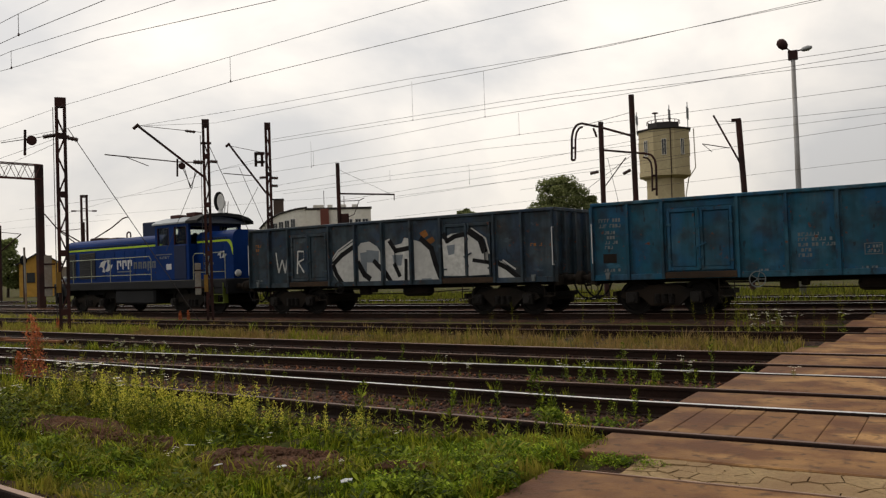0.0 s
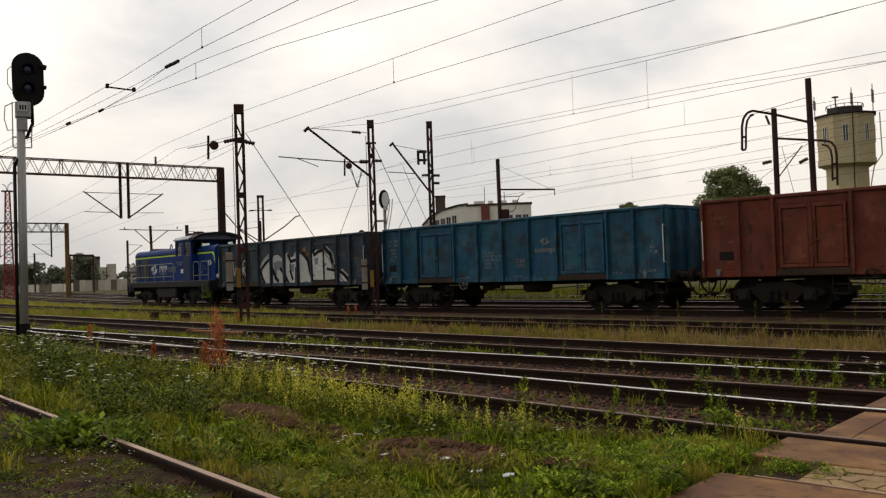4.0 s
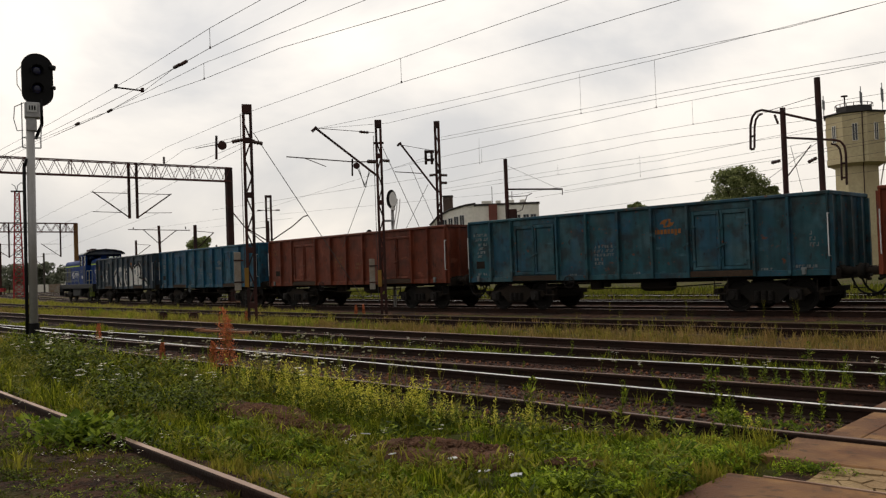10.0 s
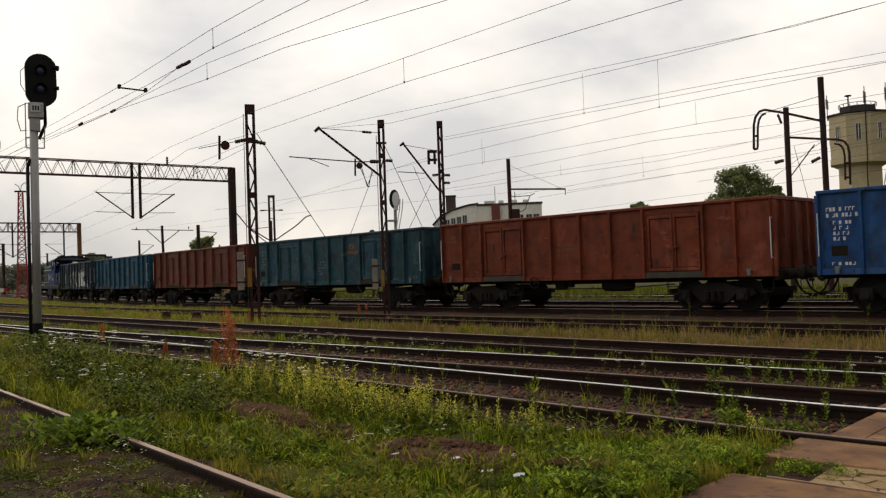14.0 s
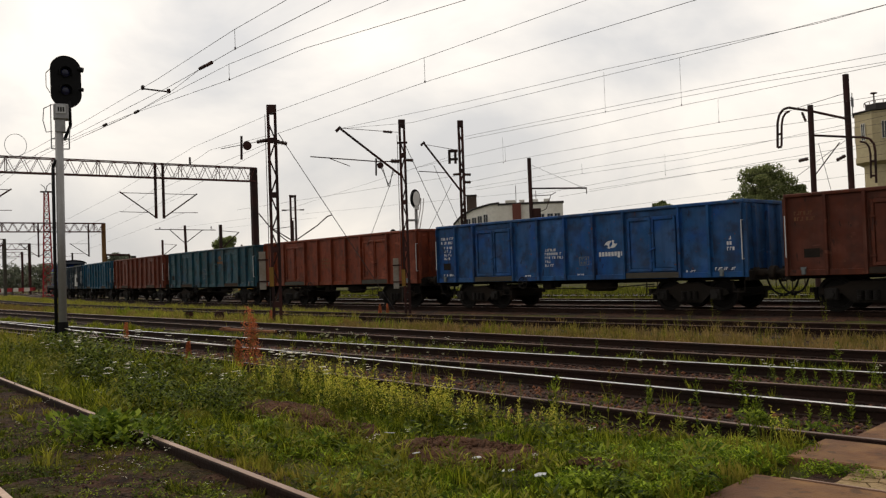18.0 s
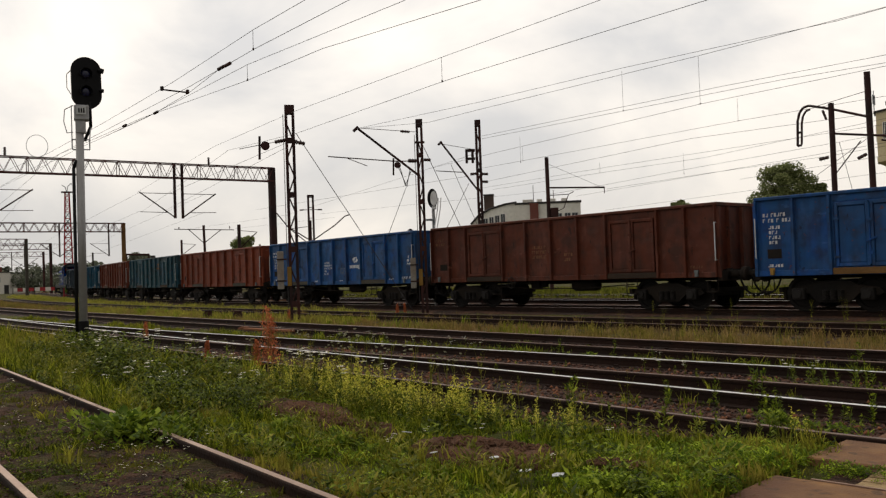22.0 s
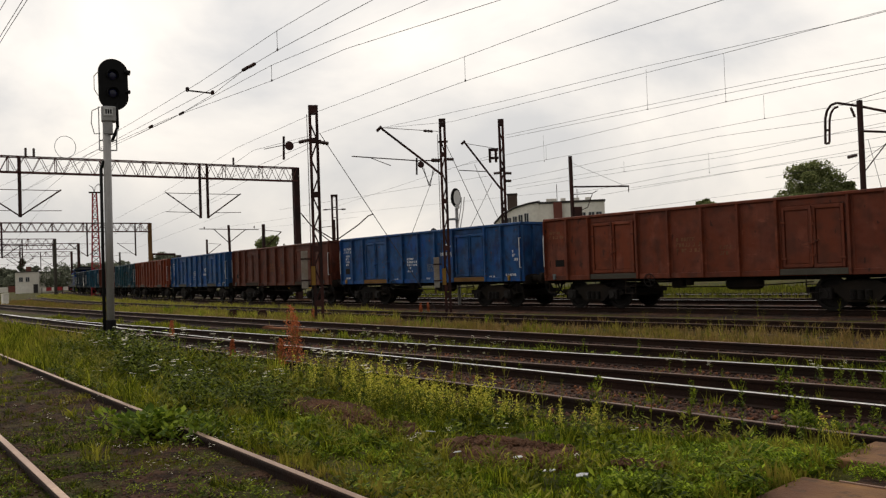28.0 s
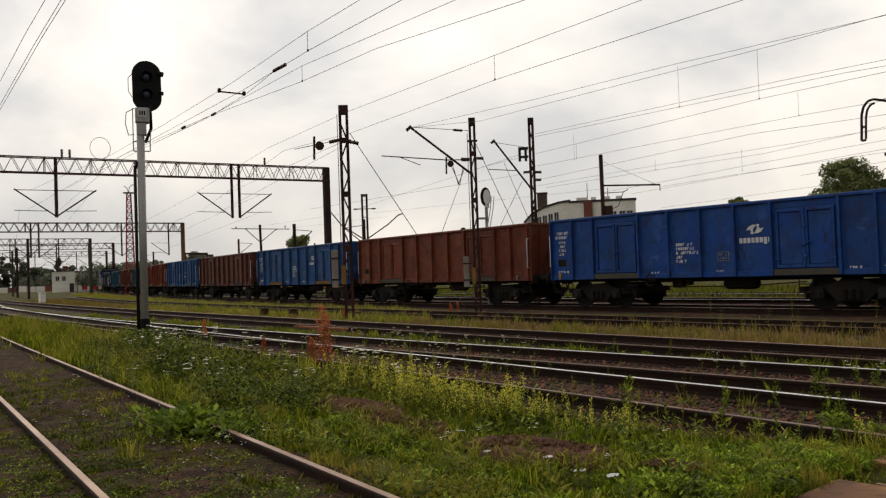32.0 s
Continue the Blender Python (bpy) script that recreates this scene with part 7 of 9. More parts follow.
def tree(x, y, h, r, seed, label, clumps=34, leaves=150, leaf=0.42, low=0.28, green=None):
    """A tapered trunk with limbs, and a crown of leaf clumps with gaps."""
    rnd = np.random.RandomState(seed)
    o = thing("tree", label, "tree", pose(x, y, 0), "trees behind the yard")
    part("trunk", Shape().rod((0, 0, -0.5), (0.1 * r, 0, h * 0.45), h * 0.026, 10, h * 0.016).rod((0.1 * r, 0, h * 0.45), (0.0, 0.1, h * 0.85), h * 0.016, 8, h * 0.004), BARK, o, "grey tapered trunk")
    vs, fs, n = [], [], 0
    for c in range(clumps):
        a, q = rnd.uniform(0, 2 * np.pi), rnd.uniform(0.15, 1.0) ** 0.6
        zz = rnd.uniform(0, 1)
        rad = r * q * math.sqrt(max(0.05, 1 - (zz * 1.9 - 0.85) ** 2 * 0.85))
        ctr = np.array([rad * math.cos(a), rad * math.sin(a), h * (low + (1 - low) * (0.08 + 0.86 * zz))])
        if c < 9:
            part("limb", Shape().rod((0.05 * r, 0, h * rnd.uniform(0.25, 0.5)), tuple(ctr), h * 0.009, 6, h * 0.003), BARK, o)
        size = r * rnd.uniform(0.26, 0.44)
        p = rnd.normal(size=(leaves, 3))
        p = p / np.linalg.norm(p, axis=1)[:, None] * (rnd.uniform(0.25, 1.0, (leaves, 1)) ** 0.5) * size * [1, 1, 0.75] + ctr
        u = rnd.normal(size=(leaves, 3))
        u /= np.linalg.norm(u, axis=1)[:, None]
        w = np.cross(u, rnd.normal(size=(leaves, 3)))
        w /= np.linalg.norm(w, axis=1)[:, None]
        k = leaf * rnd.uniform(0.5, 1.1, (leaves, 1))
        quad = np.stack([p - u * k * 0.5, p + w * k * 0.32, p + u * k * 0.5, p - w * k * 0.32], 1).reshape(-1, 3)
        vs.append(quad)
        fs.append(np.arange(leaves * 4).reshape(-1, 4) + n)
        n += leaves * 4
    crown = raw("crown", np.concatenate(vs), np.concatenate(fs), green or LEAF_DARK)
    crown.parent = o
    crown["label"] = "uneven crown of dark green leaves"


tree(-47.3, 109.0, 13.5, 4.3, 21, "broad dark green deciduous tree behind the yard", 62, 420, 0.40, 0.25)
tree(-43.9, 112.0, 11.5, 1.5, 2, "smaller dark green tree beside a larger one", 40, 260, 0.4, 0.35)
tree(-73.0, 127.0, 12.3, 1.7, 3, "distant small dark tree crown", 40, 150, 0.6, 0.4)
tree(-101.0, 61.4, 7.1, 2.1, 4, "round light green tree beside the yard house", 60, 190, 0.34, 0.10, LEAF_LIGHT)
tree(-206.0, 68.5, 5.8, 4.4, 6, "round dark bush beside the storehouse", 34, 130, 0.6, 0.05, LEAF_FAR)
tree(-225.0, 82.0, 6.5, 4.5, 7, "distant dark tree behind the train", 30, 110, 0.7, 0.15, LEAF_FAR)


def far_wood():
    """A belt of far trees along the horizon on the left and behind the yard."""
    rnd = np.random.RandomState(9)
    vs, n = [], 0
    for k in range(150):
        a = math.radians(rnd.uniform(-84, -64)) if k < 95 else math.radians(rnd.uniform(-64, 25))
        d = rnd.uniform(280, 420) if k < 95 else rnd.uniform(330, 480)
        h = rnd.uniform(2.5, 6.0) if k < 95 else rnd.uniform(3, 6)
        c = np.array([d * math.sin(a), d * math.cos(a), 0])
        m = 130
        p = rnd.normal(size=(m, 3))
        p = p / np.linalg.norm(p, axis=1)[:, None] * rnd.uniform(0.3, 1, (m, 1)) ** 0.4 * [h * 0.55, h * 0.55, h * 0.5] + c + [0, 0, h * 0.5]
        u, w = rnd.normal(size=(m, 3)), rnd.normal(size=(m, 3))
        u /= np.linalg.norm(u, axis=1)[:, None]
        w /= np.linalg.norm(w, axis=1)[:, None]
        s = 0.9
        vs.append(np.stack([p - u * s, p + w * s * 0.7, p + u * s, p - w * s * 0.7], 1).reshape(-1, 3))
        n += m * 4
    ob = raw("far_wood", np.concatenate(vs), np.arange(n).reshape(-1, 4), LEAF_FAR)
    tagged(ob, "dark belt of far trees on the horizon", "trees", kind="stuff")


far_wood()


def hazy_trees():
    """Tall narrow trees standing in loose groups far down the line."""
    for k, (az, h, w) in enumerate(((77.6, 8.0, 4.2), (76.6, 9.3, 2.0), (75.9, 9.0, 2.2), (75.4, 7.6, 2.6), (74.5, 6.0, 3.2), (73.6, 8.8, 1.5), (72.9, 6.2, 2.2), (78.6, 7.0, 3.5), (69.0, 6.8, 4.0), (68.2, 7.4, 4.0))):
        a = math.radians(az)
        tree(-300 * math.sin(a), 300 * math.cos(a), h * 1.2, w * 1.15, 30 + k, "tall green tree far down the line with haze-tinted leaves", 26, 90, 1.0, 0.03, LEAF_FAR)
    wall = thing("boundary_wall", "long low pinkish wall far down the yard", "wall", facing(-262.0, 67.5))
    for k in range(14):
        part("wall_panel", Shape().box(-16 + k * 2.4, -13.7 + k * 2.4, 0, 0.2, -0.4, 1.3 + 0.25 * (k % 3 == 0), 0.02), REDWALL if k % 4 == 1 else OFFWHITE, wall)


hazy_trees()



# ---------------------------------------------------------------- far sheds and a cabinet beyond the train
def far_sheds():
    def at(d, az):
        a = math.radians(az)
        return facing(-d * math.sin(a), d * math.cos(a))
    o = thing("grain_store", "tall brownish store block with dark roof band far off", "building", at(300, 65.05))
    part("wall", Shape().box(-3.6, 3.6, 0, 8, -0.5, 9.2, 0.03), BROWN_WALL, o, "brown-grey wall")
    part("roof", Shape().box(-3.7, 3.7, -0.15, 8.1, 9.2, 10.1, 0.02), ROOFDARK, o, "dark roof band")
    for x in (-2.4, -0.8, 0.8, 2.4):
        window(o, pose(x, -0.02, 5.6), 0.8, 1.4, HAZY_WALL)
    o = thing("silo_block", "pale concrete silo block in the haze", "building", at(280, 63.95))
    part("wall", Shape().box(-2.7, -0.2, 0, 6, -0.5, 6.2, 0.03), HAZY_WALL, o, "pale concrete block")
    part("wall", Shape().box(-0.2, 2.6, 0.4, 6, -0.5, 7.1, 0.03), HAZY_WALL, o)
    part("downpipe", Shape().rod((-0.2, -0.1, 0), (-0.2, -0.1, 6.2), 0.1, 8), CHIMNEY, o)
    o = thing("goods_shed", "long low pale shed with dark roof", "building", at(170, 60.9))
    part("wall", Shape().box(-5.0, 5.4, 0, 6, -0.5, 3.2, 0.03), HAZY_WALL, o, "pale shed wall")
    part("roof", Shape().prism([(-0.4, 3.15), (3.0, 4.0), (6.4, 3.15), (6.4, 3.3), (3.0, 4.15), (-0.4, 3.3)], -5.2, 5.6, "x"), ROOFDARK, o, "dark pitched roof")
    part("chimney", Shape().box(-0.7, 0.1, 2.0, 2.8, 3.4, 4.9, 0.03), CHIMNEY, o)
    for k in range(8):
        window(o, pose(-4.3 + k * 1.2, -0.02, 1.5), 0.6, 1.0, ROOFDARK)
    o = thing("yard_wall", "low stained concrete yard wall", "wall", at(190, 64.3))
    for k in range(9):
        part("wall_panel", Shape().box(-5.4 + k * 1.2, -4.24 + k * 1.2, 0, 0.2, -0.4, 2.0 + 0.1 * (k % 2), 0.02), HAZY_WALL if k % 3 else BROWN_WALL, o)
    o = thing("boundary_wall", "low white boundary wall far down the yard", "wall", at(200, 67.2))
    for k in range(8):
        part("wall_panel", Shape().box(-9 + k * 2.3, -6.8 + k * 2.3, 0, 0.2, -0.4, 1.5, 0.02), OFFWHITE if k % 3 else PALE_PLATE, o)
    o = thing("signal_cabinet", "tall pale signal cabinet beside the far track", "cabinet", facing(-70.2, 38.6))
    part("body", Shape().box(-0.30, 0.30, -0.25, 0.25, -0.3, 2.0, 0.02), OFFWHITE, o, "pale cabinet body")
    part("door", Shape().box(-0.26, 0.26, -0.275, -0.25, 0.1, 1.85, 0.006), PALE_PLATE, o, "cabinet door")
    part("cap", Shape().box(-0.34, 0.34, -0.29, 0.29, 2.0, 2.1, 0.02), PALE_PLATE, o)


far_sheds()
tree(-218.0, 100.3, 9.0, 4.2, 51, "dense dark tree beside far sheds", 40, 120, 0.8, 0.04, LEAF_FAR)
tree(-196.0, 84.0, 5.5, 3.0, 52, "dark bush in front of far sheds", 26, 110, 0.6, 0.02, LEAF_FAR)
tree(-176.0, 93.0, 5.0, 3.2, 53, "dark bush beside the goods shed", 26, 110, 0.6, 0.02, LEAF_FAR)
# ---------------------------------------------------------------- grass, weeds and stones
RND = np.random.RandomState(21)
PLANK = plain("rust_stained_plank", (0.24, 0.095, 0.045), 0.9, 0.0, 0.4, 8, 0.3, (0.15, 0.06, 0.03))
GRASS = leafy("yard_grass", (0.038, 0.064, 0.005), (0.375, 0.385, 0.033), (0.310, 0.250, 0.050), 0.6, 0.35)
GRASS_BRIGHT = leafy("bright_short_grass", (0.060, 0.110, 0.006), (0.340, 0.430, 0.030), (0.220, 0.220, 0.022), 0.6, 0.35)
GRASS_DIM = leafy("trodden_dull_grass", (0.024, 0.040, 0.005), (0.185, 0.200, 0.020), (0.130, 0.120, 0.020), 0.6, 0.3)
GRASS_SUN = leafy("sunlit_yellow_grass", (0.150, 0.160, 0.020), (0.470, 0.440, 0.075), (0.330, 0.270, 0.075), 0.6, 0.4, False, 0.5)
GRASS_FAR = leafy("dry_yellow_grass", (0.105, 0.100, 0.015), (0.345, 0.285, 0.058), (0.285, 0.180, 0.070), 0.6, 0.3, False, 0.42)
WEED_GREEN = leafy("weed_leaves", (0.016, 0.030, 0.003), (0.165, 0.205, 0.016), None, 0.6, 0.16)
WEED_LIGHT = leafy("light_weed_leaves", (0.055, 0.100, 0.010), (0.260, 0.320, 0.034), None, 0.6, 0.35)
WEED_BRIGHT = leafy("bright_low_leaves", (0.050, 0.098, 0.006), (0.325, 0.410, 0.032), None, 0.6, 0.35)
WEED_OLIVE = leafy("olive_weed_leaves", (0.095, 0.110, 0.010), (0.250, 0.225, 0.035), None, 0.6, 0.3)
SEED_PALE = leafy("pale_seed_heads", (0.20, 0.20, 0.12), (0.46, 0.44, 0.30), None, 0.7, 0.3, True)
WEED_MID = leafy("mid_green_leaves", (0.035, 0.062, 0.005), (0.235, 0.280, 0.024), None, 0.6, 0.35)
PETAL_YELLOW = leafy("yellow_petals", (0.46, 0.42, 0.04), (0.80, 0.74, 0.14), None, 0.6, 0.3, True)
PETAL_WHITE = leafy("white_petals", (0.78, 0.74, 0.62), (0.92, 0.89, 0.78), None, 0.6, 0.5, True)
FIELD = leafy("rough_field_turf", (0.040, 0.055, 0.006), (0.220, 0.230, 0.026), (0.185, 0.155, 0.035), 0.6, 0.3)
SORREL = leafy("rusty_sorrel", (0.36, 0.095, 0.040), (0.66, 0.23, 0.100), None, 0.7, 0.2)
DRY = leafy("dry_stems", (0.20, 0.130, 0.050), (0.38, 0.27, 0.11), None, 0.7, 0.2)


def zs(x, y):
    return np.array([standing(a, b) for a, b in zip(x, y)])


def blades(name, label, x, y, h, mat, width=0.010, lean=0.45, category="grass"):
    """Bent, tapering blades at the given places."""
    n = len(x)
    a = RND.uniform(0, 2 * np.pi, n)
    b = RND.uniform(0, 2 * np.pi, n)
    tilt = RND.uniform(0.05, lean, n) * h
    w = width * RND.uniform(0.6, 1.3, n)
    z = zs(x, y) - 0.02
    side = np.stack([np.cos(a), np.sin(a), 0 * a], 1) * w[:, None]
    way = np.stack([np.cos(b), np.sin(b), 0 * b], 1)
    base = np.stack([x, y, z], 1)
    up = np.stack([0 * a, 0 * a, h], 1)
    mid = base + up * 0.55 + way * (tilt * 0.35)[:, None]
    tip = base + up * RND.uniform(0.8, 1.0, n)[:, None] + way * tilt[:, None]
    v = np.stack([base - side, base + side, mid - side * 0.7, mid + side * 0.7, tip], 1).reshape(-1, 3)
    k = np.arange(n)[:, None] * 5
    f = np.concatenate([k + [0, 1, 3], k + [0, 3, 2], k + [2, 3, 4]])
    ob = raw(name, v, f, mat)
    return tagged(ob, label, category, kind="stuff")


def scatter(name, label, template, places, mat, category="weeds"):
    """Copies of one template (verts, quad faces) at (x, y, size, turn) joined into one object."""
    tv, tf = np.asarray(template[0], float), np.asarray(template[1])
    vs, fs = [], []
    for i, (x, y, s, t) in enumerate(places):
        c, sn = math.cos(t), math.sin(t)
        lean = RND.uniform(-0.12, 0.12, 2)
        p = tv * s
        q = np.stack([p[:, 0] * c - p[:, 1] * sn + lean[0] * p[:, 2] + x, p[:, 0] * sn + p[:, 1] * c + lean[1] * p[:, 2] + y, p[:, 2] + standing(x, y) - 0.02], 1)
        vs.append(q)
        fs.append(tf + i * len(tv))
    ob = raw(name, np.concatenate(vs), np.concatenate(fs), mat)
    return tagged(ob, label, category, kind="stuff")


def quads(rows):
    """Leaf quads from rows of (base, direction, side, length, width)."""
    v, f = [], []
    for b, d, s, l, w in rows:
        b, d, s = np.array(b, float), np.array(d, float), np.array(s, float)
        k = len(v)
        v += [b, b + d * l * 0.45 + s * w, b + d * l, b + d * l * 0.45 - s * w]
        f.append((k, k + 1, k + 2, k + 3))
    return v, f


def stem_rows(h, n, r0=0.006, seed=0, branches=0):
    r = np.random.RandomState(seed)
    rows = [((0, 0, 0), (0.03, 0.0, 1), (1, 0, 0), h, r0), ((0, 0, 0), (0.03, 0.0, 1), (0, 1, 0), h, r0)]
    for k in range(branches):
        z, t = h * r.uniform(0.35, 0.75), r.uniform(0, 6.28)
        d = np.array([math.cos(t) * 0.45, math.sin(t) * 0.45, 0.9])
        rows.append(((0.03 * z, 0, z), d, (-math.sin(t), math.cos(t), 0), h * 0.4, r0 * 0.8))
    for k in range(n):
        z, t = h * r.uniform(0.05, 0.85), r.uniform(0, 6.28)
        d = np.array([math.cos(t), math.sin(t), r.uniform(0.1, 0.7)])
        rows.append(((0.03 * z, 0, z), d / np.linalg.norm(d), (-math.sin(t), math.cos(t), 0), r.uniform(0.06, 0.15) * (1.2 - 0.5 * z / h), r.uniform(0.012, 0.024)))
    return rows


def head_rows(h, n, spread, size, seed, low=0.55, flat=False):
    """Small petals about the upper stem; flat: in umbels."""
    r = np.random.RandomState(seed)
    rows = []
    if flat:
        for k in range(4):
            t, q = r.uniform(0, 6.28), r.uniform(0, spread)
            c = np.array([q * math.cos(t), q * math.sin(t), h * r.uniform(0.82, 1.02)])
            for j in range(n):
                a, p = r.uniform(0, 6.28), r.uniform(0, 0.035)
                b = c + [p * math.cos(a), p * math.sin(a), r.uniform(0, 0.008)]
                rows.append((b, (math.cos(a), math.sin(a), 0.25), (-math.sin(a), math.cos(a), 0.1), size, size * 0.6))
        return rows
    for k in range(n):
        z, t = h * (low + (1.04 - low) * r.uniform(0, 1)), r.uniform(0, 6.28)
        q = spread * r.uniform(0.2, 1) * (1.15 - z / h * 0.75)
        b = (q * math.cos(t) + 0.03 * z, q * math.sin(t), z)
        d = r.normal(size=3)
        d /= np.linalg.norm(d)
        s = np.cross(d, r.normal(size=3))
        rows.append((b, d, s / (np.linalg.norm(s) + 1e-6), size * r.uniform(0.7, 1.4), size * 0.5))
    return rows


def verge(n, x0, x1, lo, hi):
    x = RND.uniform(x0, x1, n)
    t = RND.uniform(0, 1, n)
    a, b = np.array([lo(q) for q in x]), np.array([hi(q) for q in x])
    return x, a + (b - a) * t


def bare(x, y, s=0.8, cut=0.12):
    """Whether a place is one of the bare patches."""
    v = np.array([noise.noise((a * s, b * s, 11.0)) for a, b in zip(x, y)])
    m = np.zeros(len(x), bool)
    for cx, cy, rx, ry, h in MOUNDS[:4]:
        m |= ((x - cx) / (rx * 1.25)) ** 2 + ((y - cy) / (ry * 1.2)) ** 2 < 1
    return (v > cut + 0.25) | m


def clumps(n, per, x0, x1, lo, hi, spread, tall, keep=None, even=0.35):
    """Places and heights of blades growing in tussocks of their own height."""
    cx, cy = verge(n, x0, x1, lo, hi)
    if keep is not None:
        ok_ = keep(cx, cy)
        cx, cy = cx[ok_], cy[ok_]
    k = RND.poisson(per, len(cx))
    size = RND.gamma(4.0, 0.25, len(cx))
    ch = tall * (even + (1 - even) * RND.gamma(2.5, 0.4, len(cx)))
    gx = np.repeat(cx, k) + RND.normal(0, 1, k.sum()) * spread * np.repeat(size, k)
    gy = np.repeat(cy, k) + RND.normal(0, 1, k.sum()) * spread * np.repeat(size, k) * 0.8
    gh = np.repeat(ch, k) * RND.uniform(0.5, 1.15, k.sum())
    return gx, gy, np.minimum(gh, tall * 2.2)


def noisy(sx, sy, z, cut):
    return lambda x, y: np.array([noise.noise((a * sx, b * sy, z)) > cut for a, b in zip(x, y)])


def grown(x, y):
    return ~bare(x, y)


def off_mounds(x, y, h):
    m = np.ones(len(x), bool)
    for cx, cy, rx, ry, _ in MOUNDS[:4]:
        m &= ((x - cx) / (rx * 1.02)) ** 2 + ((y - cy) / (ry * 1.0)) ** 2 > 1
    m &= ~((x > -2.52) & (y > 3.1) & (y < 23.3))
    return x[m], y[m], h[m]


# the near verge between the weed-grown track and the turnout
lo_v, hi_v = (lambda x: near_far(x) + 0.12), (lambda x: front_a(x) - 0.34)
x, y, h = off_mounds(*clumps(1500, 17, -9.5, -2.5, lo_v, hi_v, 0.035, 0.115, grown))
blades("near_grass", "fresh green grass tufts in the near verge", x, y, h, GRASS, 0.0075, 0.65)
x, y, h = off_mounds(*clumps(1300, 16, -9.5, -2.5, lo_v, hi_v, 0.07, 0.07, noisy(1.1, 1.3, 41.0, -0.12)))
blades("low_grass", "short bright green grass in the near verge", x, y, h, GRASS_BRIGHT, 0.0085, 1.0)
x, y, h = off_mounds(*clumps(620, 18, -19, -9.5, lo_v, hi_v, 0.05, 0.22))
blades("mid_grass", "green and yellowish grass tussocks in the verge", x, y, h, GRASS, 0.011, 0.8)
x, y, h = clumps(2600, 20, -50, -22, lambda q: rear_c(q) + 0.25, lambda q: rear_d(q) - 1.75, 0.12, 0.20, noisy(0.35, 0.7, 71.0, -0.2))
blades("far_meadow_grass", "bright yellowish grass between distant sidings", x, y, h, GRASS_SUN, 0.014, 0.6)
x, y, h = clumps(2000, 20, -42, -19, lo_v, hi_v, 0.10, 0.30)
blades("verge_grass", "long green verge grass between the tracks", x, y, h, GRASS, 0.011, 0.6)
# moss and low tufts in and before the near track, leaving bare brown earth
x, y, h = clumps(5200, 22, -15, 0.5, lambda q: near_far(q) - 4.0, lambda q: near_far(q) - 0.05, 0.05, 0.05, noisy(0.9, 0.9, 3.0, -0.22))
blades("track_moss_grass", "short mossy grass patches between the near rails", x, y, h, GRASS_DIM, 0.008, 1.1)
x, y, h = clumps(1300, 18, -30, -1.5, lambda q: near_far(q) - 4.0, lambda q: near_far(q) - 0.05, 0.05, 0.10, noisy(0.7, 0.9, 14.0, 0.12))
blades("track_tussocks", "scattered grass tussocks in the near track", x, y, h, GRASS, 0.009, 0.9)
# grass between the yard track and the siding, and between the sidings
x, y, h = off_mounds(*clumps(2600, 16, -45, -2.7, lambda q: rear_b(q) + 0.25, lambda q: rear_c(q) - 1.75, 0.07, 0.15, noisy(0.5, 0.9, 5.0, -0.05)))
blades("strip_grass", "thin grass strip between yard tracks", x, y, h, GRASS, 0.008, 0.6)
x, y, h = off_mounds(*clumps(4800, 18, -100, -2.2, lambda q: rear_c(q) + 0.25, lambda q: rear_d(q) - 1.75, 0.11, 0.17, noisy(0.45, 0.9, 22.0, -0.28)))
blades("meadow_strip", "dense yellowish dry grass between the sidings", x, y, h, GRASS_FAR, 0.011, 0.6)
x, y, h = off_mounds(*clumps(3000, 12, -60, -2.2, lambda q: rear_c(q) + 0.25, lambda q: rear_d(q) - 1.6, 0.10, 0.20, noisy(0.35, 0.7, 9.0, -0.2)))
blades("dry_stalks", "straw-coloured dry grass stalks between sidings", x, y, h, DRY, 0.006, 0.5)
x, y, h = off_mounds(*clumps(560, 16, -60, -13, lambda q: rear_c(q) + 0.3, lambda q: rear_d(q) - 1.6, 0.12, 0.28, noisy(0.3, 0.6, 19.0, 0.10)))
blades("green_meadow_tussocks", "fresh green tussocks among the dry grass", x, y, h, GRASS_BRIGHT, 0.010, 0.6)
x, y, h = off_mounds(*clumps(900, 14, -60, -2.4, lambda q: rear_d(q) - 1.5, lambda q: rear_d(q) + 0.6, 0.08, 0.18, noisy(0.5, 0.9, 8.0, 0.0)))
blades("siding_grass", "sparse dry grass in the outer siding", x, y, h, GRASS_FAR, 0.011, 0.6)
x, y, h = clumps(3200, 14, -150, -26, lambda q: rear_d(q) + 0.5, lambda q: train_y(q) - 2.35, 0.16, 0.20, noisy(0.25, 0.6, 61.0, -0.25))
blades("outer_grass", "yellowish grass between the siding and the running track", x, y, h, GRASS_SUN, 0.016, 0.6)
x, y = verge(52000, -60, 14, lambda q: train_y(q) + 6.5, lambda q: train_y(q) + 22)
blades("field_grass", "green grass field beyond the train", x, y, RND.gamma(5.0, 0.04, len(x)) + 0.06, FIELD, 0.022)
x, y, h = off_mounds(*clumps(260, 14, -14, -2.7, lambda q: front_a(q) + 0.2, lambda q: rear_b(q) - 0.2, 0.05, 0.12, noisy(0.7, 0.9, 2.0, 0.10)))
blades("ballast_grass", "tufts of grass growing in the ballast", x, y, h, GRASS, 0.006, 0.7)


def spots(cx, cy, rx, ry, n, s0, s1):
    return [(cx + RND.normal(0, rx), cy + RND.normal(0, ry), RND.uniform(s0, s1), RND.uniform(0, 6.28)) for _ in range(n)]


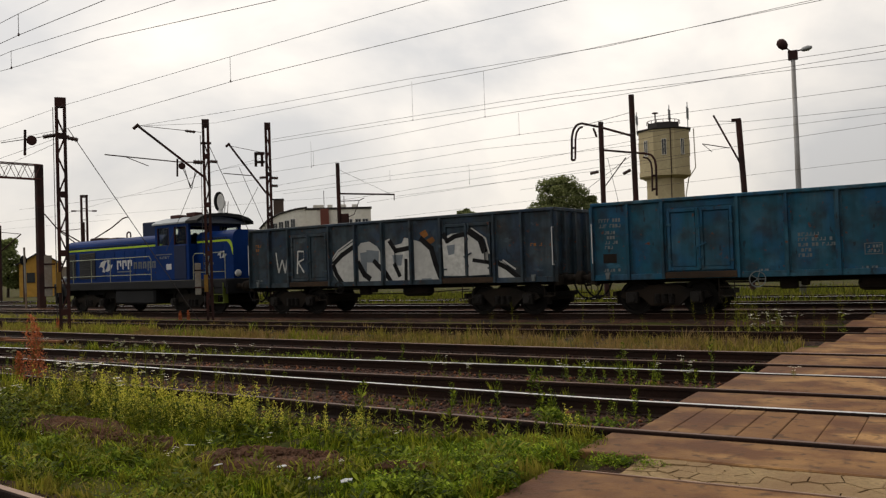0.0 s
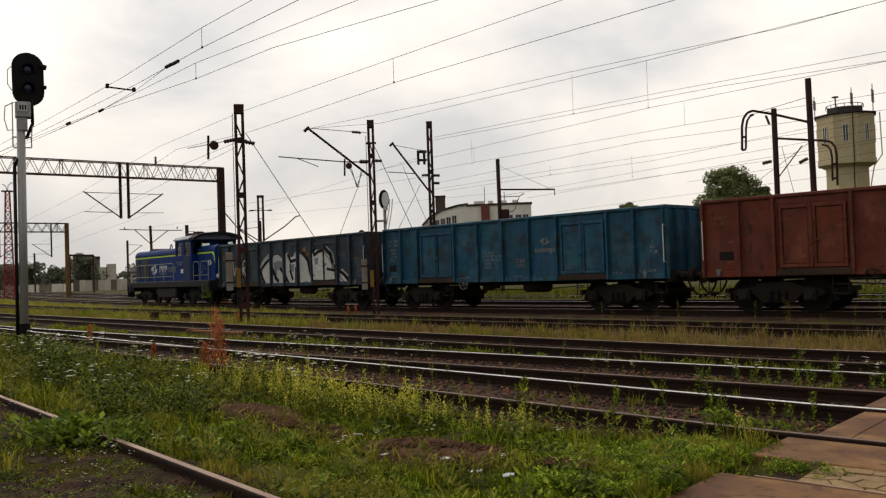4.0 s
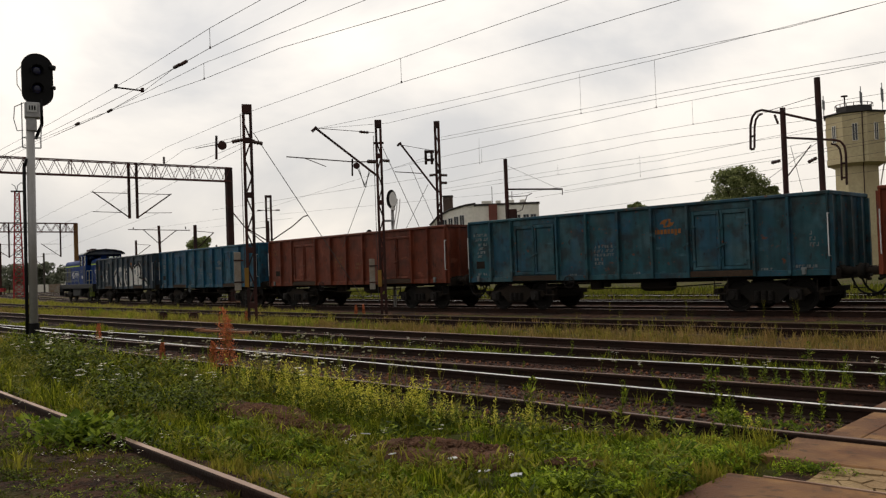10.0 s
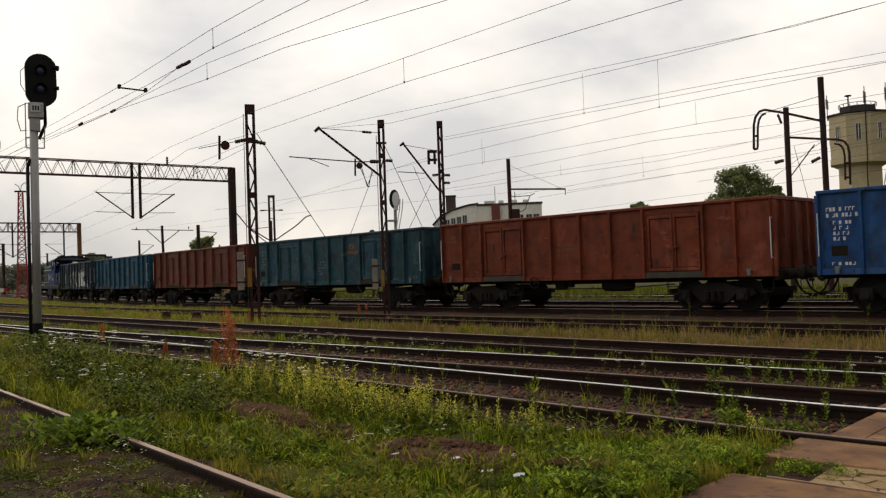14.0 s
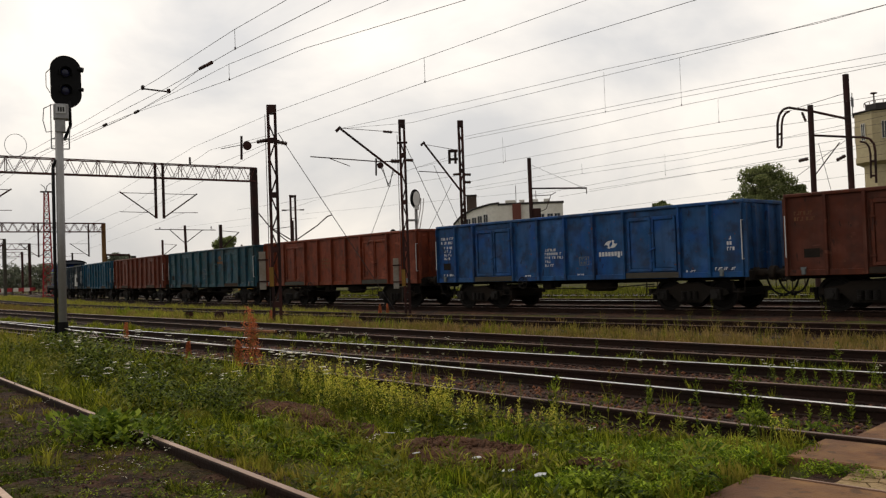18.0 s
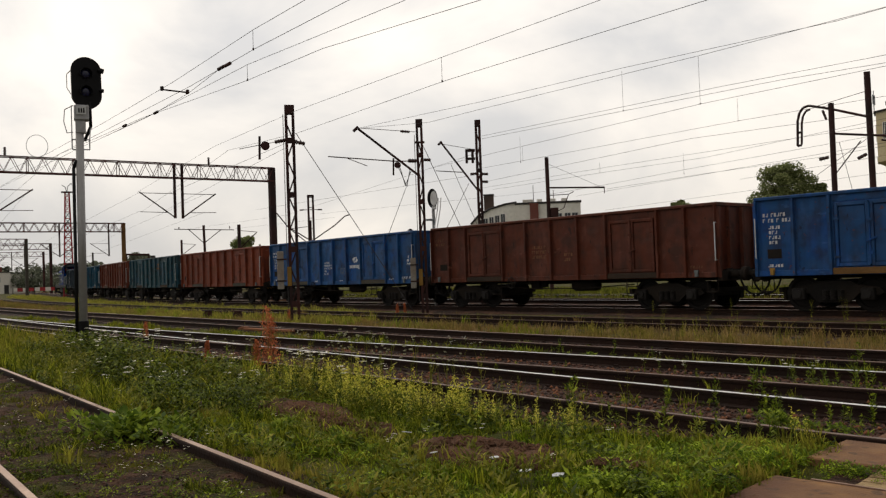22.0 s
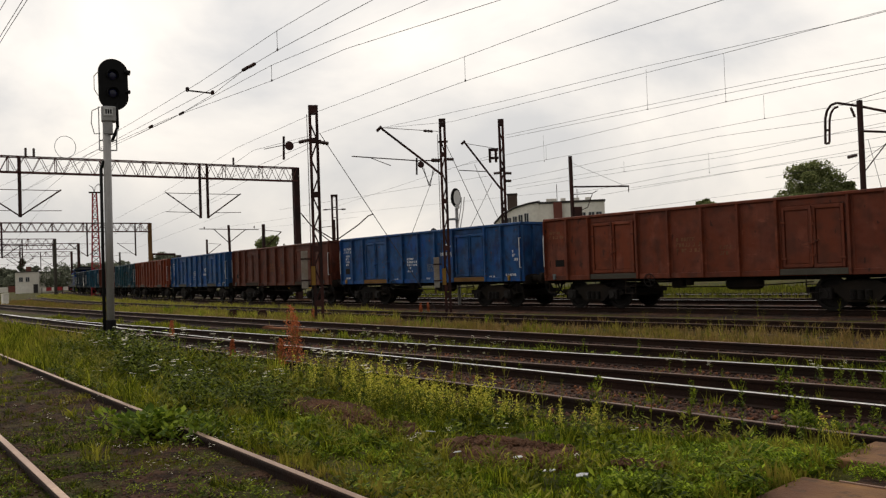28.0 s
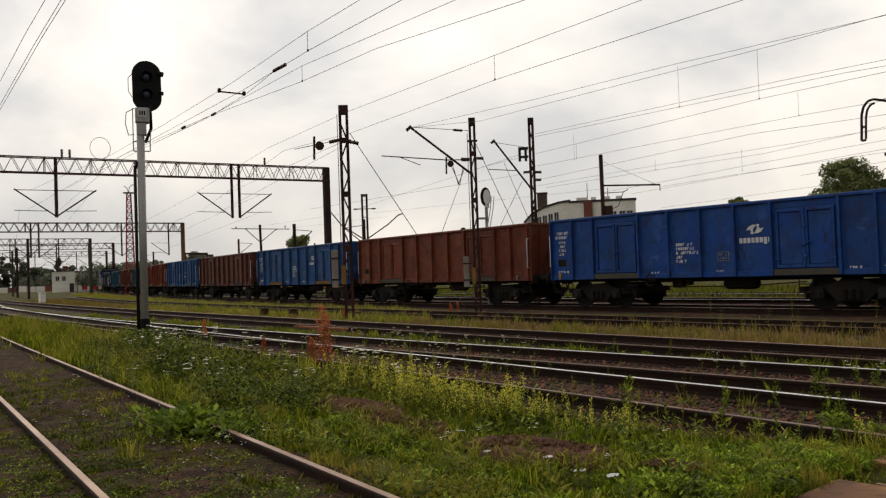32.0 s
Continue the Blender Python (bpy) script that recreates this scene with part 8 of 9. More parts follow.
# yellow-flowering weeds along the turnout track, in four growths
def patch(n, x0, y0, x1, y1, wide, s0, s1):
    """Plants strewn along a line, thickest at its middle."""
    t = RND.uniform(0, 1, n)
    return [(x0 + (x1 - x0) * a + RND.normal(0, 0.12), y0 + (y1 - y0) * a + RND.normal(0, wide), RND.uniform(s0, s1), RND.uniform(0, 6.28)) for a in t]


ygroups = patch(150, -10.6, 6.95, -7.6, 6.45, 0.30, 0.35, 0.95) + patch(120, -8.6, 6.65, -6.3, 6.45, 0.26, 0.30, 0.85) + patch(60, -6.8, 6.5, -4.7, 6.3, 0.18, 0.3, 0.65) + spots(-2.96, 6.95, 0.05, 0.05, 3, 0.5, 0.7)
for k in range(4):
    some = ygroups[k::4]
    scatter("yellow_weed_stems", "leafy stems of yellow-flowering weeds", quads(stem_rows(0.52, 22, 0.0035, 1 + 7 * k, 5)), some, WEED_MID)
    scatter("yellow_weed_flowers", "small yellow weed blossoms", quads(head_rows(0.50, 24, 0.14, 0.020, 2 + 5 * k, 0.40) + head_rows(0.60, 22, 0.06, 0.022, 60 + k, 0.55)), some, PETAL_YELLOW, "flowers")
# white umbels and daisies, thinly strewn
wgroups = spots(-14.8, 6.6, 1.6, 0.5, 8, 0.9, 1.3) + spots(-9.6, 7.0, 1.0, 0.3, 6, 0.9, 1.2) + spots(-10.5, 5.7, 1.5, 0.5, 20, 0.5, 1.0) + spots(-18.5, 7.2, 2.4, 0.5, 8, 0.9, 1.3) + spots(-5.2, 5.3, 0.9, 0.35, 6, 0.3, 0.5) + spots(-3.35, 18.3, 0.40, 0.35, 11, 0.6, 1.15) + spots(-12.0, 12.0, 5.0, 0.3, 16, 0.4, 0.7) + spots(-4.6, 10.9, 1.4, 0.2, 10, 0.5, 0.7)
for k in range(3):
    some = wgroups[k::3]
    scatter("white_weed_stems", "green stems of white-flowering weeds", quads(stem_rows(0.55, 16, 0.004, 3 + 9 * k, 4)), some, WEED_GREEN)
    scatter("white_weed_flowers", "small white flower heads", quads(head_rows(0.55, 9, 0.16, 0.024, 4 + 11 * k, flat=True)), some, PETAL_WHITE, "flowers")
daisies = spots(-8.0, 3.75, 0.45, 0.16, 20, 0.18, 0.34) + spots(-6.6, 3.1, 0.9, 0.3, 26, 0.12, 0.25) + spots(-9.5, 3.4, 1.2, 0.4, 20, 0.12, 0.28) + spots(-12.0, 4.4, 1.5, 0.3, 14, 0.2, 0.4)
scatter("daisy_flowers", "scattered small white daisies by the near rail", quads(head_rows(0.5, 9, 0.16, 0.030, 77, flat=True)), daisies, PETAL_WHITE, "flowers")


# tall umbels gone to seed, standing before the rails
def seed_umbel(h, heads, seed):
    r = np.random.RandomState(seed)
    stem, balls = stem_rows(h, 6, 0.0035, seed, 0), []
    for k in range(heads):
        z0, t = h * r.uniform(0.45, 0.85), r.uniform(0, 6.28)
        q, top = r.uniform(0.02, 0.16), h * r.uniform(0.84, 1.06)
        c = np.array([q * math.cos(t), q * math.sin(t), top])
        d = c - [0.0, 0, z0]
        n = np.linalg.norm(d)
        stem.append(((0.0, 0, z0), d / n, (-math.sin(t), math.cos(t), 0), n, 0.003))
        for j in range(16):
            u = r.normal(size=3)
            u /= np.linalg.norm(u)
            u[2] = abs(u[2]) * 0.8
            v = np.cross(u, r.normal(size=3))
            balls.append((c - u * 0.004, u, v / (np.linalg.norm(v) + 1e-6), 0.030, 0.007))
    return quads(stem), quads(balls)


for k in range(4):
    where = [(px + RND.normal(0, 0.3), py + RND.normal(0, 0.12), RND.uniform(0.75, 1.1), RND.uniform(0, 6.28)) for px, py in ((-9.3, 7.1), (-8.9, 7.2), (-8.4, 7.05), (-8.0, 7.1), (-7.5, 6.95), (-9.8, 7.2), (-6.9, 6.9), (-10.4, 7.0), (-11.2, 6.6))[k % 2::2]]
    a, b = seed_umbel(0.78, 5, 300 + k)
    scatter("umbel_stalks", "tall stalks of faded umbels before the rails", a, where, WEED_OLIVE)
    scatter("umbel_heads", "pale faded umbel seed heads", b, where, SEED_PALE)


# rosettes of long arching leaves
def rosette(n, l0, l1, w0, w1, seed):
    r, v, f = np.random.RandomState(seed), [], []
    for _ in range(n):
        t, lift, l, wd = r.uniform(0, 6.28), r.uniform(0.35, 1.25), r.uniform(l0, l1), r.uniform(w0, w1)
        d, side = np.array([math.cos(t), math.sin(t), 0]), np.array([-math.sin(t), math.cos(t), 0])
        o = d * r.uniform(0, 0.03)
        k = len(v)
        for q, ww in ((0.0, 0.25), (0.35, 0.9), (0.7, 1.0), (1.0, 0.08)):
            c = o + d * l * q * math.cos(lift * (1 - 0.45 * q)) + np.array([0, 0, l * (math.sin(lift) * q - 0.45 * q * q)])
            v += [c - side * wd * ww, c + side * wd * ww]
        f += [(k + 2 * i, k + 2 * i + 1, k + 2 * i + 3, k + 2 * i + 2) for i in range(3)]
    return v, f


rose_lo, rose_hi = (lambda q: near_far(q) + 0.35), (lambda q: front_a(q) - 0.30)


def rosettes(n, x0, x1, s0, s1, cut):
    px, py = verge(n, x0, x1, rose_lo, rose_hi)
    keep = ~bare(px, py) & ~((px > -2.62) & (py > 3.1)) & np.array([noise.noise((a * 0.7, b * 0.9, 51.0)) > cut for a, b in zip(px, py)])
    return [(a, b, RND.uniform(s0, s1), RND.uniform(0, 6.28)) for a, b in zip(px[keep], py[keep])]


for k in range(3):
    scatter("leaf_rosettes", "rosettes of long fresh green leaves near the crossing", rosette(16, 0.07, 0.15, 0.006, 0.013, 400 + k), rosettes(520, -6.2, -2.6, 0.6, 1.1, -0.25), WEED_BRIGHT)
    scatter("olive_rosettes", "rosettes of duller green leaves in the verge", rosette(13, 0.10, 0.24, 0.008, 0.018, 410 + k), rosettes(260, -12.5, -5.5, 0.6, 1.2, -0.1), WEED_MID)


def tuft(n, radius, height, l0, l1, w0, w1, seed):
    """A low clump of small leaves at all heights."""
    r = np.random.RandomState(seed)
    rows = []
    for _ in range(n):
        t, e, t2 = r.uniform(0, 6.28), r.uniform(0, 1), r.uniform(0, 6.28)
        q = radius * math.sqrt(r.uniform(0, 1)) * (1.1 - 0.6 * e)
        d = np.array([math.cos(t), math.sin(t), r.uniform(-0.1, 1.0)])
        s_ = np.array([-math.sin(t), math.cos(t), r.uniform(-0.4, 0.4)])
        rows.append(((q * math.cos(t2), q * math.sin(t2), height * e), d / np.linalg.norm(d), s_ / np.linalg.norm(s_), r.uniform(l0, l1), r.uniform(w0, w1)))
    return quads(rows)


def strewn(n, x0, x1, lo, hi, s0, s1, thin=None):
    px, py = verge(n, x0, x1, lo, hi)
    keep = ~bare(px, py)
    if thin is not None:
        keep &= np.array([noise.noise((a * 0.6, b * 0.9, thin)) > 0.02 for a, b in zip(px, py)])
    return [(a, b, RND.uniform(s0, s1), RND.uniform(0, 6.28)) for a, b in zip(px[keep], py[keep])]


lo_n, hi_n = (lambda q: near_far(q) + 0.12), (lambda q: front_a(q) - 0.40)
scatter("clover_tufts", "low clumps of small bright green leaves", tuft(80, 0.16, 0.12, 0.022, 0.048, 0.005, 0.010, 1), strewn(720, -12, -2.6, lo_n, hi_n, 0.5, 1.1, 31.0), WEED_BRIGHT)
scatter("leaf_tufts", "clumps of mid-green weed leaves", tuft(44, 0.17, 0.24, 0.05, 0.11, 0.011, 0.020, 2), strewn(520, -18, -2.6, lo_n, hi_n, 0.5, 1.1, 32.0), WEED_GREEN)
scatter("olive_tufts", "clumps of olive and yellowish weed leaves", tuft(44, 0.15, 0.28, 0.05, 0.10, 0.008, 0.013, 3), strewn(480, -20, -2.6, lo_n, hi_n, 0.5, 1.2, 33.0), WEED_OLIVE)
scatter("track_tufts", "small green weeds between the near rails", tuft(50, 0.16, 0.07, 0.02, 0.05, 0.006, 0.012, 4), strewn(560, -13, -0.5, lambda q: near_far(q) - 4.0, lambda q: near_far(q) - 0.15, 0.4, 1.0, 34.0), WEED_MID)
scatter("dark_track_tufts", "dark green weeds between the near rails", tuft(50, 0.18, 0.12, 0.03, 0.06, 0.006, 0.012, 5), strewn(420, -20, -2.0, lambda q: near_far(q) - 4.0, lambda q: near_far(q) - 0.15, 0.4, 0.9, 35.0), WEED_GREEN)
scatter("track_mat", "low green mat of weeds in the near track", tuft(70, 0.22, 0.05, 0.016, 0.040, 0.005, 0.010, 44), strewn(520, -9.8, -3.5, lambda q: near_far(q) - 2.6, lambda q: near_far(q) - 0.2, 0.5, 1.2), WEED_MID)
# a bright bank of low leaves against the crossing
bank = [(-3.15 + RND.normal(0, 0.34), 5.45 + RND.uniform(-0.75, 0.9), RND.uniform(0.6, 1.15), RND.uniform(0, 6.28)) for _ in range(150)]
bank = [p for p in bank if p[0] < -2.62]
scatter("crossing_bank", "bright green leafy weeds banked against the crossing", tuft(105, 0.14, 0.14, 0.025, 0.055, 0.005, 0.010, 6), bank, WEED_BRIGHT)
scatter("rail_side_tufts", "low leafy tufts between the rails", tuft(50, 0.16, 0.13, 0.04, 0.09, 0.008, 0.015, 26), spots(-3.9, 10.3, 0.7, 0.3, 26, 0.5, 1.0) + spots(-3.5, 8.2, 0.4, 0.3, 14, 0.5, 1.0) + spots(-9.0, 12.0, 4.5, 0.35, 110, 0.5, 1.1) + spots(-4.2, 8.9, 0.5, 0.2, 8, 0.5, 0.8) + spots(-5.5, 10.3, 1.6, 0.3, 26, 0.4, 0.8) + spots(-9.5, 9.9, 2.5, 0.35, 22, 0.4, 0.7) + spots(-3.2, 7.9, 0.3, 0.25, 8, 0.5, 0.9) + spots(-18, 12.6, 4.5, 0.3, 40, 0.6, 1.2), WEED_LIGHT)
scatter("crossing_edge_tufts", "green weeds along the crossing edge", tuft(70, 0.12, 0.10, 0.025, 0.05, 0.005, 0.010, 16), spots(-2.22, 5.95, 0.20, 0.06, 26, 0.5, 0.9) + spots(-2.75, 8.0, 0.12, 0.35, 12, 0.5, 1.0) + spots(-2.9, 9.6, 0.2, 0.5, 10, 0.5, 1.0) + spots(-2.8, 12.0, 0.25, 0.6, 12, 0.5, 1.0), WEED_BRIGHT)
# larger leafy plants by the near rail and in the turnout
broad = tuft(64, 0.26, 0.24, 0.08, 0.15, 0.020, 0.034, 7)
places = spots(-8.25, 3.66, 0.34, 0.13, 18, 0.7, 1.15) + spots(-3.65, 8.1, 0.14, 0.10, 3, 0.6, 0.85) + spots(-3.2, 8.05, 0.12, 0.08, 2, 0.4, 0.6) + spots(-6.2, 12.3, 0.15, 0.1, 2, 0.5, 0.8) + spots(-5.8, 12.6, 0.3, 0.1, 3, 0.4, 0.7) + spots(-6.6, 4.9, 0.5, 0.2, 6, 0.4, 0.7)
scatter("broadleaf_weeds", "broad-leaved green weeds", broad, places, WEED_LIGHT)
# leafy weeds growing up between the turnout rails
weed = quads(stem_rows(0.62, 34, 0.006, 18, 5) + head_rows(0.62, 20, 0.10, 0.04, 29, 0.1))
places = [(px, py, s_, px * 9) for px, py, s_ in ((-5.07, 8.45, 0.55), (-4.55, 8.5, 0.6), (-4.24, 8.75, 0.95), (-4.15, 8.7, 0.8), (-4.03, 10.1, 0.7), (-3.7, 10.2, 0.85), (-3.55, 10.25, 0.6), (-3.4, 10.4, 0.8), (-4.9, 10.2, 0.4), (-5.4, 9.7, 0.35), (-8.45, 12.3, 0.6), (-7.6, 12.2, 0.5), (-5.4, 7.0, 0.85), (-5.3, 6.95, 0.7), (-4.15, 6.72, 0.75), (-3.62, 6.8, 0.5), (-3.19, 6.85, 0.7), (-3.1, 6.8, 0.6), (-6.3, 8.3, 0.4), (-7.2, 8.0, 0.35), (-3.0, 8.6, 0.6), (-2.9, 8.4, 0.5), (-3.2, 12.6, 0.8), (-4.4, 12.4, 0.7), (-9.8, 12.5, 0.5))]
places += spots(-3.7, 10.3, 0.45, 0.25, 16, 0.3, 0.65) + spots(-4.1, 8.6, 0.35, 0.3, 8, 0.3, 0.6) + spots(-3.2, 8.3, 0.3, 0.3, 10, 0.25, 0.5) + spots(-7.0, 12.0, 3.0, 0.35, 40, 0.2, 0.4) + spots(-4.0, 6.8, 0.9, 0.12, 9, 0.3, 0.5) + spots(-6.5, 10.4, 2.5, 0.5, 12, 0.2, 0.35) + spots(-14, 9.6, 4.0, 0.4, 20, 0.3, 0.5)
scatter("ballast_weeds", "slender leafy weeds growing between the rails", weed, places, WEED_MID)
# leafy dark bushes at the foot of the signal and along the near rail
bush = tuft(170, 0.34, 0.50, 0.045, 0.100, 0.011, 0.023, 8)
low_bush = tuft(130, 0.30, 0.36, 0.040, 0.085, 0.010, 0.019, 9)
places = spots(-15.6, 6.5, 1.0, 0.35, 24, 0.8, 1.35) + spots(-12.3, 6.1, 0.9, 0.3, 16, 0.8, 1.2) + spots(-9.2, 5.4, 0.55, 0.22, 16, 0.55, 0.95) + spots(-11.3, 5.45, 0.6, 0.3, 10, 0.7, 1.15) + spots(-18.6, 7.0, 0.8, 0.35, 18, 0.8, 1.3) + spots(-10.2, 4.85, 0.5, 0.15, 8, 0.6, 1.0) + spots(-13.2, 5.6, 0.5, 0.25, 8, 0.6, 1.0)
scatter("bushy_weeds", "dense dark green bushy weeds", bush, places[::2], WEED_GREEN)
scatter("bushy_weeds", "low dark green bushy weeds", low_bush, places[1::2], WEED_GREEN)
scatter("light_bushy_weeds", "bushy yellowish green weeds", bush, spots(-14.2, 6.2, 2.2, 0.6, 26, 0.5, 0.95) + spots(-17.5, 6.7, 2.5, 0.5, 22, 0.6, 1.0) + spots(-10.0, 5.9, 0.8, 0.4, 10, 0.4, 0.7), WEED_OLIVE)
# tall thin stalks standing up here and there
stalk = quads(stem_rows(0.75, 10, 0.004, 8, 5) + head_rows(0.75, 30, 0.05, 0.014, 9, 0.5))
places = spots(-8.5, 6.6, 2.2, 0.4, 46, 0.5, 0.95) + spots(-9.0, 16.0, 4.0, 1.0, 40, 0.5, 0.9) + spots(-6.5, 21.6, 3.0, 0.4, 12, 0.6, 1.0) + spots(-3.5, 18.0, 0.5, 0.5, 18, 0.7, 1.3) + spots(-7.0, 5.35, 0.5, 0.15, 14, 0.5, 0.85)
scatter("tall_stalks", "tall thin yellow-green weed stalks", stalk, places, WEED_OLIVE)


# low broken heaps of bare earth in the verge
def earth_mound(cx, cy, rx, ry, h, seed):
    n, rings = 90, 16
    v, f = [], []
    for i in range(rings + 1):
        q = i / rings
        for k in range(n):
            t = 6.2832 * k / n
            edge_ = 1 + 0.30 * noise.noise((math.cos(t) * 1.4 + seed, math.sin(t) * 1.4, seed)) + 0.16 * noise.noise((math.cos(t) * 5, math.sin(t) * 5 + seed, 2.0))
            px, py = cx + rx * q * edge_ * math.cos(t), cy + ry * q * edge_ * math.sin(t)
            lift = h * min(1.0, (1 - q) * 5.5) * (0.8 + 0.35 * noise.noise((px * 2.5, py * 2.5, seed)))
            lift += (0.040 * noise.noise((px * 7, py * 9, seed)) + 0.026 * noise.noise((px * 22, py * 22, 3.0))) * (q < 0.95)
            v.append((px, py, relief(px, py) + lift - (0.05 if i == rings else 0.0)))
    f = [(i * n + k, (i + 1) * n + k, (i + 1) * n + (k + 1) % n, i * n + (k + 1) % n) for i in range(rings) for k in range(n)]
    ob = raw("earth_mound", v, f, EARTH, True)
    return tagged(ob, "low broken heap of bare brown earth in grass", "earth mound", "earth mounds in the verge")


for i, (cx, cy, rx, ry, h_) in enumerate(MOUNDS[:4]):
    earth_mound(cx, cy, rx * 1.2, ry * 1.0, (0.13, 0.09, 0.10, 0.06)[i], 3.7 * i + 1)


# rusty sorrel plants, each one a thing
def sorrel(x, y, s, turn):
    r = np.random.RandomState(int(abs(x) * 37))
    o = thing("sorrel_plant", "rusty red withered sorrel plant", "plant", pose(x, y, relief(x, y) - 0.03, 0, 0, turn), "rusty sorrel plants")
    stem = Shape().rod((0, 0, 0), (0.02, 0, 0.85 * s), 0.010, 6, 0.005)
    for k in range(7):
        t = r.uniform(0, 6.28)
        z = s * r.uniform(0.3, 0.6)
        stem.rod((0.01, 0, z), (0.16 * s * math.cos(t), 0.16 * s * math.sin(t), z + 0.25 * s), 0.006, 5, 0.003)
    part("stem", stem, DRY, o, "dry reddish stem")
    v, f = quads([row for k in range(6) for row in head_rows(0.98 * s, 80, 0.17 * s, 0.026, 50 + k, 0.25)])
    seeds = raw("seed_head", v, f, SORREL)
    seeds.parent = o
    seeds["kind"] = "stuff"
    seeds["label"] = "clusters of rusty red seed heads"


for x, y, s in ((-11.90, 7.58, 1.16), (-11.84, 7.62, 1.0), (-12.30, 7.62, 0.6), (-14.5, 7.93, 0.5), (-23.3, 20.4, 0.5), (-25.2, 17.0, 0.5), (-24.8, 22.1, 0.45), (-21.3, 9.9, 0.6)):
    sorrel(x, y, s, x * 50)


# ballast stones lying loose
def stones(name, label, x, y, z, s, mat=STONES):
    n = len(x)
    base = np.array([[1, 0, 0], [-1, 0, 0], [0, 1, 0], [0, -1, 0], [0, 0, 0.8], [0, 0, -0.8]], float)
    q = base[None] * RND.uniform(0.55, 1.2, (n, 6, 1)) * s[:, None, None]
    a = RND.uniform(0, 6.28, n)
    c, sn = np.cos(a)[:, None], np.sin(a)[:, None]
    v = np.stack([q[..., 0] * c - q[..., 1] * sn + x[:, None], q[..., 0] * sn + q[..., 1] * c + y[:, None], q[..., 2] + z[:, None]], 2).reshape(-1, 3)
    tri = np.array([(0, 2, 4), (2, 1, 4), (1, 3, 4), (3, 0, 4), (2, 0, 5), (1, 2, 5), (3, 1, 5), (0, 3, 5)])
    f = (np.arange(n)[:, None, None] * 6 + tri[None]).reshape(-1, 3)
    return tagged(raw(name, v, f, mat), label, "stones", kind="stuff")


x, y = verge(26000, -18, -2.6, lambda q: front_a(q) - 0.55, lambda q: rear_b(q) + 0.5)
stones("turnout_stones", "loose brown ballast stones between the rails", x, y, np.full(len(x), -0.165) + RND.uniform(-0.02, 0.02, len(x)), RND.uniform(0.014, 0.042, len(x)))
x, y = verge(1500, -16, -2.6, lambda q: front_a(q) - 0.4, lambda q: rear_b(q) + 0.4)
stones("rust_debris", "scattered rusty flakes and debris on the ballast", x, y, np.full(len(x), -0.145), RND.uniform(0.012, 0.045, len(x)), PLANK)
x, y = verge(9000, -20, -2.6, lambda q: rear_c(q) - 1.9, lambda q: rear_c(q) + 0.4)
stones("siding_stones", "loose ballast stones of the siding", x, y, np.full(len(x), -0.165) + RND.uniform(-0.02, 0.02, len(x)), RND.uniform(0.018, 0.042, len(x)))
x, y = verge(9000, -14, -1.0, lambda q: near_far(q) - 3.0, lambda q: near_far(q) + 0.3)
stones("near_track_gravel", "small brown gravel in the near track", x, y, np.full(len(x), NEAR_Z) + RND.uniform(-0.02, 0.015, len(x)), RND.uniform(0.006, 0.020, len(x)))
pts = [(cx + RND.uniform(-0.75, 0.75) * rx, cy + RND.uniform(-0.7, 0.7) * ry) for cx, cy, rx, ry, h_ in MOUNDS[:4] for _ in range(420)]
x, y = np.array(pts).T
stones("mound_gravel", "crumbled brown earth and gravel on low mounds", x, y, zs(x, y) + 0.09, RND.uniform(0.010, 0.030, len(x)), EARTH)
# grass hanging over the edges of the mounds
pts = [(cx + rx * 1.08 * math.cos(t) * q, cy + ry * 0.95 * math.sin(t) * q) for cx, cy, rx, ry, h_ in MOUNDS[:4] for t, q in zip(RND.uniform(0, 6.28, 240), RND.normal(1.05, 0.09, 240))]
x, y = np.array(pts).T
blades("mound_edge_grass", "grass hanging over the edges of earth heaps", x, y, RND.uniform(0.06, 0.24, len(x)), GRASS, 0.009, 1.0)
